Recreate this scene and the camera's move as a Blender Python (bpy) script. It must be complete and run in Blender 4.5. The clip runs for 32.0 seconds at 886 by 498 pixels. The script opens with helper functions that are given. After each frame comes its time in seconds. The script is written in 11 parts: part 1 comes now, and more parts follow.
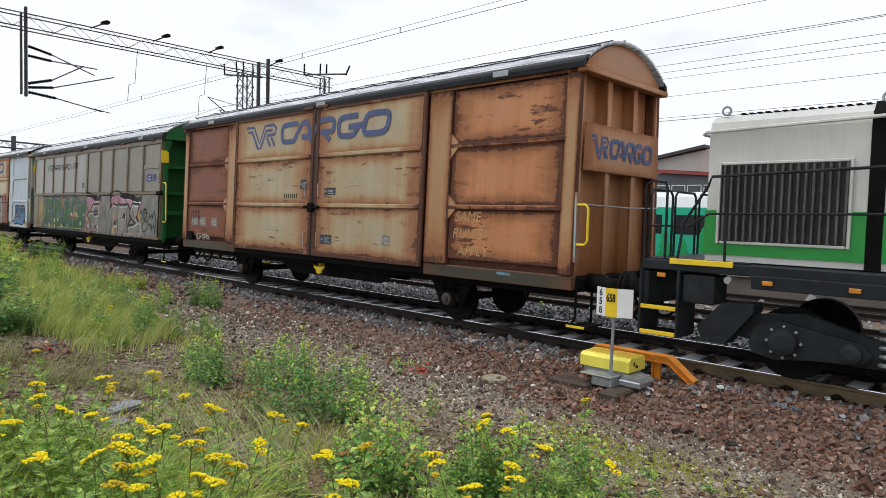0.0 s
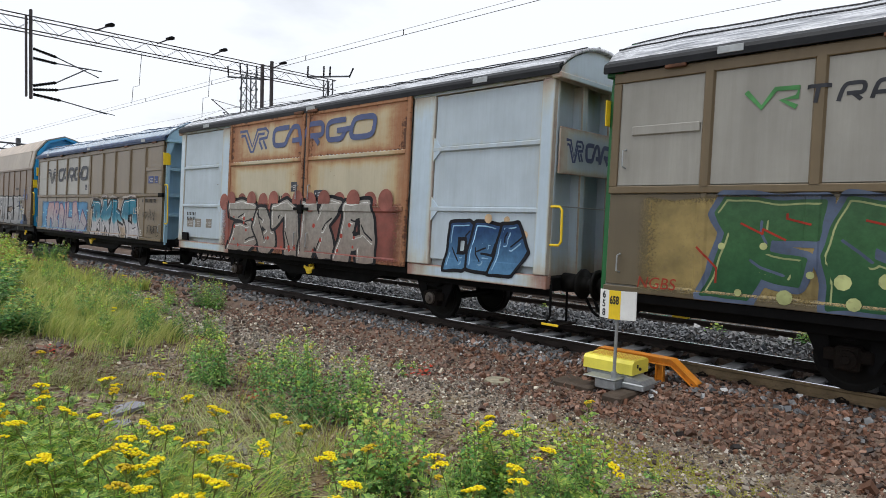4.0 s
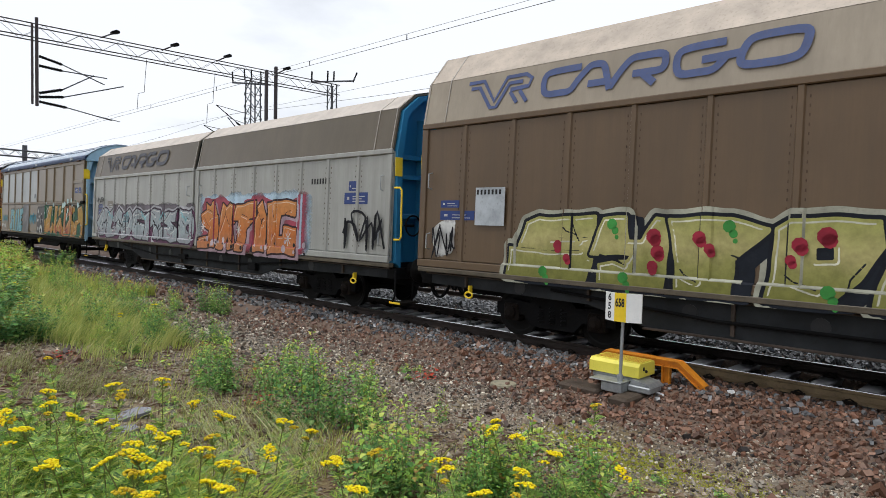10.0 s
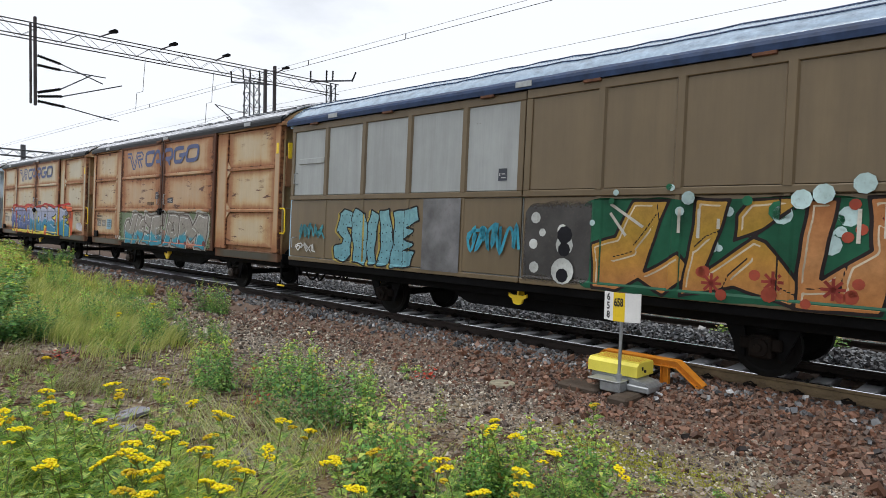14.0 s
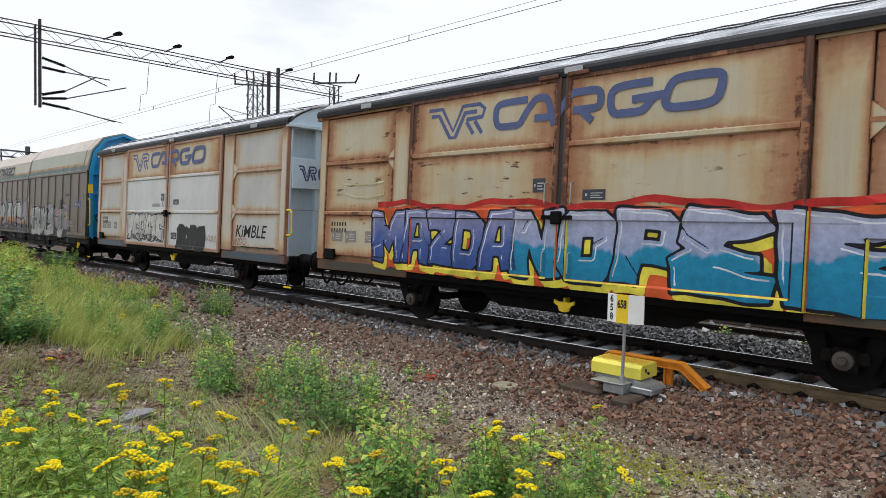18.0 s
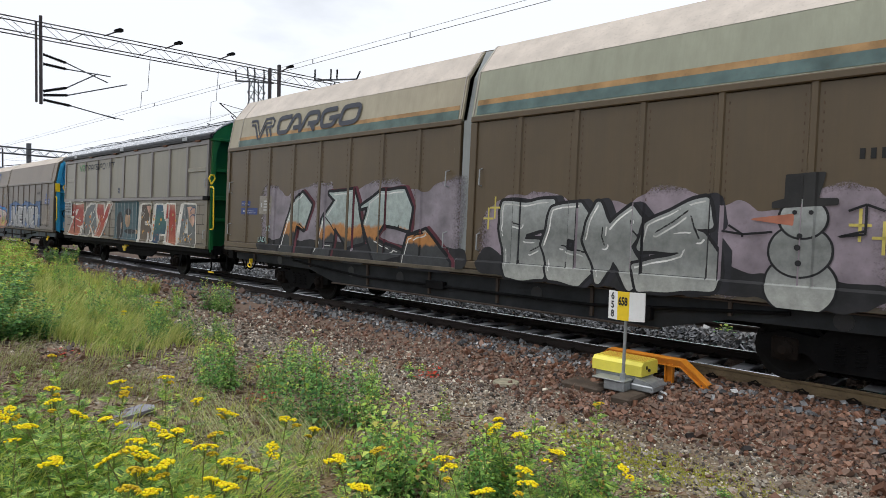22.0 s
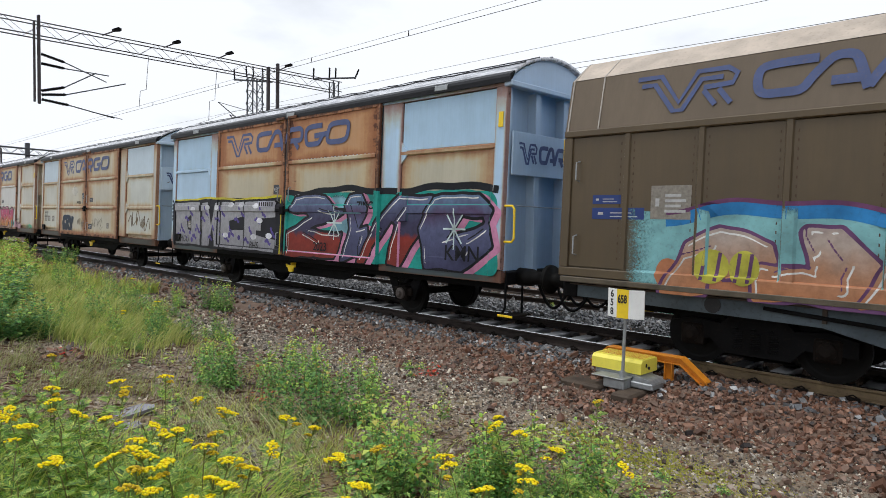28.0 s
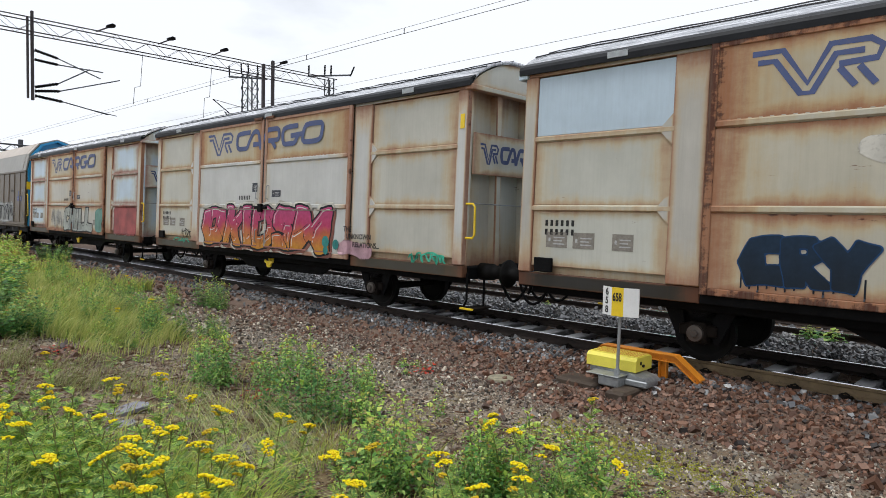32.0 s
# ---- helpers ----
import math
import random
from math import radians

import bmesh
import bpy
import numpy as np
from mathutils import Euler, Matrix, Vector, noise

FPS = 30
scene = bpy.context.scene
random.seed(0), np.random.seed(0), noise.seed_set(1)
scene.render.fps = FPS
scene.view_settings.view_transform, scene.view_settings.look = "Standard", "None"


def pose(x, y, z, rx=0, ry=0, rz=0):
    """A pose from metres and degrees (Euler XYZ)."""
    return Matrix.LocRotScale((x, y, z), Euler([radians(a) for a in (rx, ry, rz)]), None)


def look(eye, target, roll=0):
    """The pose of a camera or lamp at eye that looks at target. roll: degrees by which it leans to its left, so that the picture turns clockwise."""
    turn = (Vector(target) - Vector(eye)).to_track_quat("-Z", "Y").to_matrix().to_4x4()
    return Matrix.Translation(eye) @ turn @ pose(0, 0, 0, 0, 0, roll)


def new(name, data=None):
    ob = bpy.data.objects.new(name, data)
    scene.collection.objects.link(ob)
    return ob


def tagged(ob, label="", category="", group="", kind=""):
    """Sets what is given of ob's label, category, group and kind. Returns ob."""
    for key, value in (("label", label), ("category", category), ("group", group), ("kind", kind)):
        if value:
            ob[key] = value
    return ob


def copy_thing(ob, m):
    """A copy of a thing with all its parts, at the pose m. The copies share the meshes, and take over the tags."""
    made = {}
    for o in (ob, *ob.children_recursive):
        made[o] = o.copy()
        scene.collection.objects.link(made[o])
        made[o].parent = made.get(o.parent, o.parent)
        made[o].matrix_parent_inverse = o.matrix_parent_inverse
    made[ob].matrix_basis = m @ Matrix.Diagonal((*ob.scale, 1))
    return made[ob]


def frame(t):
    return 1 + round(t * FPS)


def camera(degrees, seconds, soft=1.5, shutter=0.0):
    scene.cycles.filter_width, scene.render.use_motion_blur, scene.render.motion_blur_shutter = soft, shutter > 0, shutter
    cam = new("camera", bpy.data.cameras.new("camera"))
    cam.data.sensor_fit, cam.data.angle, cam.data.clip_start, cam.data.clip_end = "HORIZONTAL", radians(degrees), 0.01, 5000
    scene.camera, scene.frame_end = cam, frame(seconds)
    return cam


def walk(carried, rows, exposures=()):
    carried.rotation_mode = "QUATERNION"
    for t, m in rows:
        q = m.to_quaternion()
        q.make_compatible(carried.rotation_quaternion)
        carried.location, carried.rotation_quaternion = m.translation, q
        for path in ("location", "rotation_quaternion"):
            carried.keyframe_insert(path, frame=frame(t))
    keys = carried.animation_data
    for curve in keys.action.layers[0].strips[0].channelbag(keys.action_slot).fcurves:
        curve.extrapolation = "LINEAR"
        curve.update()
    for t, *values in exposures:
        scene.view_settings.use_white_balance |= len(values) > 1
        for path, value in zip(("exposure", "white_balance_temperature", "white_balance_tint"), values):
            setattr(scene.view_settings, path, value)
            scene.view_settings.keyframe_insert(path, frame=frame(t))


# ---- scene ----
cam = camera(68.5, 32.0, soft=0.4, shutter=0.02)
# the camera is held by hand at one spot, 2.1 m above the rails: seconds and turn
TURNS = [
    (0, 87.13, -1.58, 43.72), (0.5, 87.14, -1.55, 43.71), (1, 87.15, -1.57, 43.84), (1.5, 87.21, -1.53, 43.86),
    (2, 87.26, -1.57, 44), (2.5, 87.31, -1.52, 44), (3, 87.38, -1.5, 43.94), (3.5, 87.31, -1.61, 43.91),
    (5.5, 87.42, -1.5, 44.28), (6, 87.46, -1.54, 44.29), (6.5, 87.51, -1.37, 44.26), (7, 87.52, -1.16, 44.36),
    (7.5, 87.54, -1.27, 44.45), (8, 87.57, -1.3, 44.42), (8.5, 87.54, -1.11, 44.42), (9, 87.55, -1.24, 44.44),
    (9.5, 87.59, -1.15, 44.43), (10, 87.61, -1.2, 44.4), (10.5, 87.6, -1.18, 44.43), (11, 87.58, -1.18, 44.47),
    (11.5, 87.58, -1.21, 44.5), (12, 87.59, -1.16, 44.51), (12.5, 87.65, -1.17, 44.5), (13, 87.7, -1.25, 44.48),
    (13.5, 87.66, -1.22, 44.4), (14, 87.58, -1.22, 44.3), (14.5, 87.57, -1.32, 44.3), (16.5, 87.62, -1.14, 44.5),
    (17, 87.68, -1.15, 44.52), (17.5, 87.67, -1.17, 44.49), (18, 87.72, -1.23, 44.57), (18.5, 87.71, -1.21, 44.6),
    (19, 87.65, -1.26, 44.64), (19.5, 87.52, -1.18, 44.66), (20, 87.49, -1.14, 44.63), (20.5, 87.47, -1.15, 44.6),
    (21, 87.44, -1.21, 44.63), (21.5, 87.42, -1.2, 44.66), (22, 87.46, -1.27, 44.66), (22.5, 87.47, -1.27, 44.74),
    (23, 87.5, -1.2, 44.77), (23.5, 87.43, -1.19, 44.7), (24, 87.38, -1.09, 44.66), (24.5, 87.4, -1.07, 44.78),
    (25, 87.45, -1.06, 44.84), (25.5, 87.47, -1.15, 44.88), (27.5, 87.35, -1.07, 44.63), (28, 87.32, -1.08, 44.59),
    (28.5, 87.29, -1.19, 44.55), (29, 87.29, -1.18, 44.46), (29.5, 87.22, -1.12, 44.35), (30, 87.14, -1.11, 44.26),
    (30.5, 87.08, -1.14, 44.17), (31, 87.07, -1.2, 44.24), (31.5, 87.12, -1.13, 44.23), (32, 87.14, -1.19, 44.18),
]
walk(cam, [(t, pose(0, 0, 2.1, a, b, c)) for t, a, b, c in TURNS], exposures=[(0, 0.03, 6280, 10), (32, 0.03, 6280, 10)])

# ---- plan ----
# x runs along the track, the way the train goes; y away from the camera; rail tops at z = 0
TRACK_Y = 10.63
GAUGE = 1.594          # between the rail head centres
TAPER = 0.033          # the wagon sides lean in towards the roof
# how far the train has gone: seconds and metres
RUN = [
    (0, -0), (0.5, 3.95), (1, 7.9), (1.5, 11.84), (2, 15.75), (2.5, 19.59), (3, 23.36), (3.5, 27.16),
    (5.5, 42.6), (6, 46.51), (6.5, 50.46), (7, 54.42), (7.5, 58.38), (8, 62.25), (8.5, 66.05), (9, 69.82),
    (9.5, 73.61), (10, 77.45), (10.5, 81.28), (11, 85.12), (11.5, 88.94), (12, 92.74), (12.5, 96.52), (13, 100.35),
    (13.5, 104.22), (14, 108.07), (14.5, 111.91), (16.5, 127.36), (17, 131.25), (17.5, 135.18), (18, 139.14), (18.5, 143.11),
    (19, 147.06), (19.5, 150.99), (20, 154.91), (20.5, 158.82), (21, 162.7), (21.5, 166.6), (22, 170.51), (22.5, 174.43),
    (23, 178.37), (23.5, 182.33), (24, 186.3), (24.5, 190.38), (25, 194.41), (25.5, 198.4), (27.5, 214.32), (28, 218.29),
    (28.5, 222.24), (29, 226.14), (29.5, 229.95), (30, 233.7), (30.5, 237.38), (31, 241.13), (31.5, 244.87), (32, 248.61),
]

# ---- world and light: a bright overcast sky ----
world = bpy.data.worlds.new("sky")
scene.world = world
world.use_nodes = True
wn, wl = world.node_tree.nodes, world.node_tree.links
bg = wn["Background"]
sky = wn.new("ShaderNodeTexSky")
sky.sky_type = 'NISHITA'
sky.sun_disc = False
sky.sun_elevation = radians(68)
sky.sun_rotation = radians(200)
sky.dust_density = 4.0
hsv = wn.new("ShaderNodeHueSaturation")
hsv.inputs["Saturation"].default_value = 0.55
wl.new(sky.outputs[0], hsv.inputs["Color"])
tc = wn.new("ShaderNodeTexCoord")
mp = wn.new("ShaderNodeMapping")
mp.inputs["Scale"].default_value = (1.6, 1.6, 4.5)
wl.new(tc.outputs["Generated"], mp.inputs["Vector"])
cn = wn.new("ShaderNodeTexNoise")
cn.inputs["Scale"].default_value = 1.5
cn.inputs["Detail"].default_value = 7
cn.inputs["Roughness"].default_value = 0.55
wl.new(mp.outputs[0], cn.inputs["Vector"])
cr = wn.new("ShaderNodeValToRGB")
cr.color_ramp.elements[0].position = 0.22
cr.color_ramp.elements[0].color = (0.62, 0.62, 0.62, 1)
cr.color_ramp.elements[1].position = 0.46
cr.color_ramp.elements[1].color = (1, 1, 1, 1)
wl.new(cn.outputs["Fac"], cr.inputs[0])
mixw = wn.new("ShaderNodeMixRGB")
wl.new(cr.outputs[0], mixw.inputs[0])
wl.new(hsv.outputs[0], mixw.inputs[1])
mixw.inputs[2].default_value = (12.2, 12.5, 13.0, 1)
wl.new(mixw.outputs[0], bg.inputs[0])
bg.inputs[1].default_value = 0.08

sun = new("sun", bpy.data.lights.new("sun", 'SUN'))
sun.data.energy = 1.5
sun.data.angle = radians(25)
sun.data.color = (1.0, 0.97, 0.92)
sun.matrix_world = look((0, 0, 60), (12, 18, 0))


# ---- materials ----
def nodes_of(name, rough=0.7, metal=0.0, spec=0.4):
    m = bpy.data.materials.new(name)
    m.use_nodes = True
    n, l = m.node_tree.nodes, m.node_tree.links
    b = n["Principled BSDF"]
    b.inputs["Roughness"].default_value = rough
    b.inputs["Metallic"].default_value = metal
    b.inputs["Specular IOR Level"].default_value = spec
    return m, n, l, b


def coords(n, l, scale=(1, 1, 1), shift=(0, 0, 0)):
    c = n.new("ShaderNodeTexCoord")
    p = n.new("ShaderNodeMapping")
    p.inputs["Scale"].default_value = scale
    p.inputs["Location"].default_value = shift
    l.new(c.outputs["Object"], p.inputs["Vector"])
    return p.outputs[0]


def noise_of(n, l, vec, scale, detail=4, rough=0.55):
    t = n.new("ShaderNodeTexNoise")
    t.inputs["Scale"].default_value = scale
    t.inputs["Detail"].default_value = detail
    t.inputs["Roughness"].default_value = rough
    l.new(vec, t.inputs["Vector"])
    return t.outputs["Fac"]


def ramp_of(n, l, fac, lo, hi, a=(0, 0, 0, 1), b=(1, 1, 1, 1)):
    r = n.new("ShaderNodeValToRGB")
    r.color_ramp.elements[0].position, r.color_ramp.elements[0].color = lo, a
    r.color_ramp.elements[1].position, r.color_ramp.elements[1].color = hi, b
    l.new(fac, r.inputs[0])
    return r.outputs[0]


def mix_of(n, l, fac, a, b, kind='MIX'):
    m = n.new("ShaderNodeMixRGB")
    m.blend_type = kind
    for s, v in ((0, fac), (1, a), (2, b)):
        if isinstance(v, (int, float)):
            m.inputs[s].default_value = v
        elif isinstance(v, tuple):
            m.inputs[s].default_value = (*v[:3], 1)
        else:
            l.new(v, m.inputs[s])
    return m.outputs[0]


def bump_of(n, l, b, height, strength=0.3, dist=0.01):
    k = n.new("ShaderNodeBump")
    k.inputs["Strength"].default_value = strength
    k.inputs["Distance"].default_value = dist
    l.new(height, k.inputs["Height"])
    l.new(k.outputs[0], b.inputs["Normal"])


def plain(name, col, rough=0.6, metal=0.0, var=0.25, scale=6.0, bump=0.15, dirt=(0.06, 0.045, 0.03), dirty=0.25, spec=0.4):
    """A painted or worn surface: a base colour that wanders, dirt in patches, fine relief."""
    m, n, l, b = nodes_of(name, rough, metal, spec)
    v = coords(n, l)
    big = noise_of(n, l, v, scale, 5)
    fine = noise_of(n, l, v, scale * 9, 3)
    dark = tuple(c * (1 - var) for c in col)
    light = tuple(min(1, c * (1 + var * 0.6)) for c in col)
    c1 = mix_of(n, l, ramp_of(n, l, big, 0.3, 0.7), dark, light)
    c2 = mix_of(n, l, ramp_of(n, l, fine, 0.55, 0.75), c1, dirt)
    out = mix_of(n, l, dirty, c1, c2)
    l.new(out, b.inputs["Base Color"])
    bump_of(n, l, b, fine, bump)
    return m


RUST = (0.16, 0.052, 0.022)
RUST_DARK = (0.035, 0.014, 0.01)
GRIME = (0.05, 0.04, 0.03)


def steel_paint(name, col, rust=0.3, grime=0.3, seed=0.0, rough=0.55, rust_col=RUST, scratch=0.5, axes=(0, 2)):
    """Old wagon paint: rust that creeps in from the rims of each sheet and runs down, flakes and scratches that run along, and dull grime."""
    m, n, l, b = nodes_of(name, rough, 0.0, 0.35)
    v = coords(n, l, (1, 1, 1), (seed * 7.3, seed * 1.7, seed * 3.1))
    streak = coords(n, l, (4.0, 4.0, 0.30), (seed * 5.3, 0, seed))
    along = coords(n, l, (1.0, 1.0, 5.0), (seed * 2.3, 0, seed * 4))
    cloud = noise_of(n, l, v, 0.8, 6, 0.62)
    flake = noise_of(n, l, along, 1.3, 10, 0.68)
    run = noise_of(n, l, streak, 1.0, 6, 0.62)
    speck = noise_of(n, l, v, 9, 8, 0.7)
    fine = noise_of(n, l, v, 45, 3)
    # how near the rim of its own sheet a point lies
    g = n.new("ShaderNodeTexCoord")
    sx = n.new("ShaderNodeSeparateXYZ")
    l.new(g.outputs["Generated"], sx.inputs[0])
    rims = []
    for i in axes:
        k = None
        for op, val in (('SUBTRACT', 0.5), ('ABSOLUTE', 0), ('MULTIPLY', 2.0), ('POWER', 3.0)):
            q = n.new("ShaderNodeMath")
            q.operation = op
            l.new(sx.outputs[i] if k is None else k.outputs[0], q.inputs[0])
            q.inputs[1].default_value = val
            k = q
        rims.append(k.outputs[0])
    rim = n.new("ShaderNodeMath")
    rim.operation = 'MAXIMUM'
    l.new(rims[0], rim.inputs[0])
    l.new(rims[1], rim.inputs[1])
    dark = tuple(c * 0.80 for c in col)
    base = mix_of(n, l, ramp_of(n, l, cloud, 0.35, 0.7), col, dark)
    base = mix_of(n, l, mix_of(n, l, grime, (0, 0, 0), ramp_of(n, l, run, 0.40, 0.72)), base, tuple(c * 0.5 + q * 0.5 for c, q in zip(col, GRIME)))
    # pale warm stain, then deeper rust
    patchy = mix_of(n, l, 0.62, ramp_of(n, l, cloud, 0.32, 0.68), ramp_of(n, l, run, 0.32, 0.70))
    soft = mix_of(n, l, 0.66, patchy, mix_of(n, l, min(1.0, 4 * rust), (0, 0, 0), rim.outputs[0]))
    ragged = mix_of(n, l, 0.20, soft, ramp_of(n, l, mix_of(n, l, 0.5, flake, speck), 0.36, 0.64))
    pale = min(1.0, 0.12 + sum(col) / 3 / 0.28)
    warm = tuple(c * (1 - 0.74 * pale) + r * pale for c, r in zip(col, (0.225, 0.088, 0.030)))
    k1 = 0.62 - 0.52 * rust
    creep = mix_of(n, l, 0.35, soft, ragged)
    base = mix_of(n, l, ramp_of(n, l, creep, max(0, k1 - 0.18), k1 + 0.08), base, tuple(c * q for c, q in zip(col, (0.94, 0.78, 0.55))))
    base = mix_of(n, l, ramp_of(n, l, creep, max(0, k1 - 0.04), k1 + 0.26), base, warm)
    k2 = 0.86 - 0.62 * rust
    base = mix_of(n, l, mix_of(n, l, min(0.9, 0.35 + rust * 0.6), (0, 0, 0), ramp_of(n, l, ragged, k2 - 0.12, k2 + 0.12)), base, tuple(r * (0.6 + k * pale) for r, k in zip(rust_col, (0.95, 1.1, 1.0))))
    base = mix_of(n, l, ramp_of(n, l, ragged, k2 + 0.17, k2 + 0.23), base, tuple(0.35 * r + 0.6 * d for r, d in zip(rust_col, RUST_DARK)))
    k3 = 0.72 - 0.15 * min(1.0, rust * 1.2 + 0.1) * (0.3 + scratch)
    base = mix_of(n, l, mix_of(n, l, 1.0, ramp_of(n, l, flake, k3, k3 + 0.015), ramp_of(n, l, noise_of(n, l, v, 1.1, 3), 0.44, 0.54), 'MULTIPLY'), base, tuple(0.5 * (a + b2) for a, b2 in zip(rust_col, RUST_DARK)))
    k4 = 0.80 - 0.10 * rust
    base = mix_of(n, l, ramp_of(n, l, speck, k4, k4 + 0.02), base, RUST_DARK)
    drip = noise_of(n, l, coords(n, l, (22.0, 22.0, 0.9), (seed, 0, seed * 2)), 1.0, 5, 0.7)
    base = mix_of(n, l, ramp_of(n, l, drip, 0.30, 0.56, (0.20,) * 3 + (1,), (0,) * 3 + (1,)), base, tuple(0.6 * c + 0.1 * q for c, q in zip(col, GRIME)))
    l.new(base, b.inputs["Base Color"])
    l.new(ramp_of(n, l, soft, 0.3, 0.8, (rough - 0.12,) * 3 + (1,), (min(1, rough + 0.25),) * 3 + (1,)), b.inputs["Roughness"])
    bump_of(n, l, b, mix_of(n, l, 0.4, flake, fine), 0.15, 0.008)
    return m


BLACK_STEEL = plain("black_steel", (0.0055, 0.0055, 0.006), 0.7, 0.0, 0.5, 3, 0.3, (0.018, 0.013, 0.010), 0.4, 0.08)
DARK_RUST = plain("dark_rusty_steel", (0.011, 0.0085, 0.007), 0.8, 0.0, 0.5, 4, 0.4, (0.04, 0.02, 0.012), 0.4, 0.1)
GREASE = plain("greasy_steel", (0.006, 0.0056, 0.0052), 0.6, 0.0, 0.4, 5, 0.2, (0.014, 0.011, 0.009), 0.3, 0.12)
RAIL_TOP = plain("polished_rail", (0.62, 0.62, 0.64), 0.16, 1.0, 0.1, 9, 0.03, (0.3, 0.28, 0.27), 0.2)
RAIL_SIDE = plain("rusty_rail", (0.022, 0.014, 0.011), 0.75, 0.0, 0.4, 3, 0.3, (0.05, 0.03, 0.02), 0.4)
RAIL_BEIGE = plain("dusty_rail", (0.17, 0.12, 0.065), 0.85, 0.0, 0.35, 2.5, 0.3, (0.05, 0.035, 0.025), 0.6)
YELLOW = plain("yellow_paint", (0.80, 0.56, 0.02), 0.45, 0.0, 0.1, 6, 0.05, (0.25, 0.17, 0.04), 0.2)
LEMON = plain("lemon_paint", (0.82, 0.72, 0.10), 0.4, 0.0, 0.08, 5, 0.05, (0.3, 0.25, 0.08), 0.2)
ORANGE = plain("orange_paint", (0.62, 0.22, 0.015), 0.5, 0.0, 0.2, 8, 0.1, (0.2, 0.09, 0.03), 0.4)
GALV = plain("galvanised_steel", (0.36, 0.38, 0.39), 0.5, 0.6, 0.2, 12, 0.08, (0.2, 0.2, 0.2), 0.2)
GREY_MAST = plain("weathered_mast_steel", (0.085, 0.09, 0.10), 0.6, 0.3, 0.3, 2, 0.1)
BROWN_MAST = plain("brown_mast_steel", (0.05, 0.042, 0.045), 0.7, 0.2, 0.3, 2, 0.1)
WIRE = plain("wire_copper", (0.06, 0.06, 0.06), 0.5, 0.3, 0.2, 2, 0.0)
CONCRETE = plain("wet_concrete", (0.20, 0.20, 0.205), 0.35, 0.0, 0.25, 4, 0.2, (0.12, 0.11, 0.1), 0.4)
WOODEN = plain("old_sleeper_wood", (0.07, 0.05, 0.035), 0.8, 0.0, 0.4, 5, 0.4)
WHITE = plain("white_paint", (0.78, 0.78, 0.76), 0.5, 0.0, 0.08, 5, 0.03, (0.4, 0.38, 0.33), 0.15)
BLACK = plain("black_paint", (0.012, 0.012, 0.014), 0.5, 0.0, 0.2, 5, 0.03)
LOGO_BLUE = plain("faded_blue_lettering", (0.06, 0.085, 0.20), 0.55, 0.0, 0.2, 3, 0.05, (0.16, 0.11, 0.08), 0.35)
LOGO_DARK = plain("dark_lettering", (0.035, 0.04, 0.055), 0.55, 0.0, 0.2, 3, 0.05)
PRINT_GREY = plain("worn_white_print", (0.40, 0.40, 0.40), 0.6, 0.0, 0.2, 20, 0.02)
SIGN_BLUE = plain("blue_sign", (0.012, 0.035, 0.16), 0.45, 0.0, 0.1, 5, 0.02)
DULL_PLATE = plain("dull_data_plate", (0.22, 0.20, 0.17), 0.6, 0.0, 0.3, 20, 0.1)


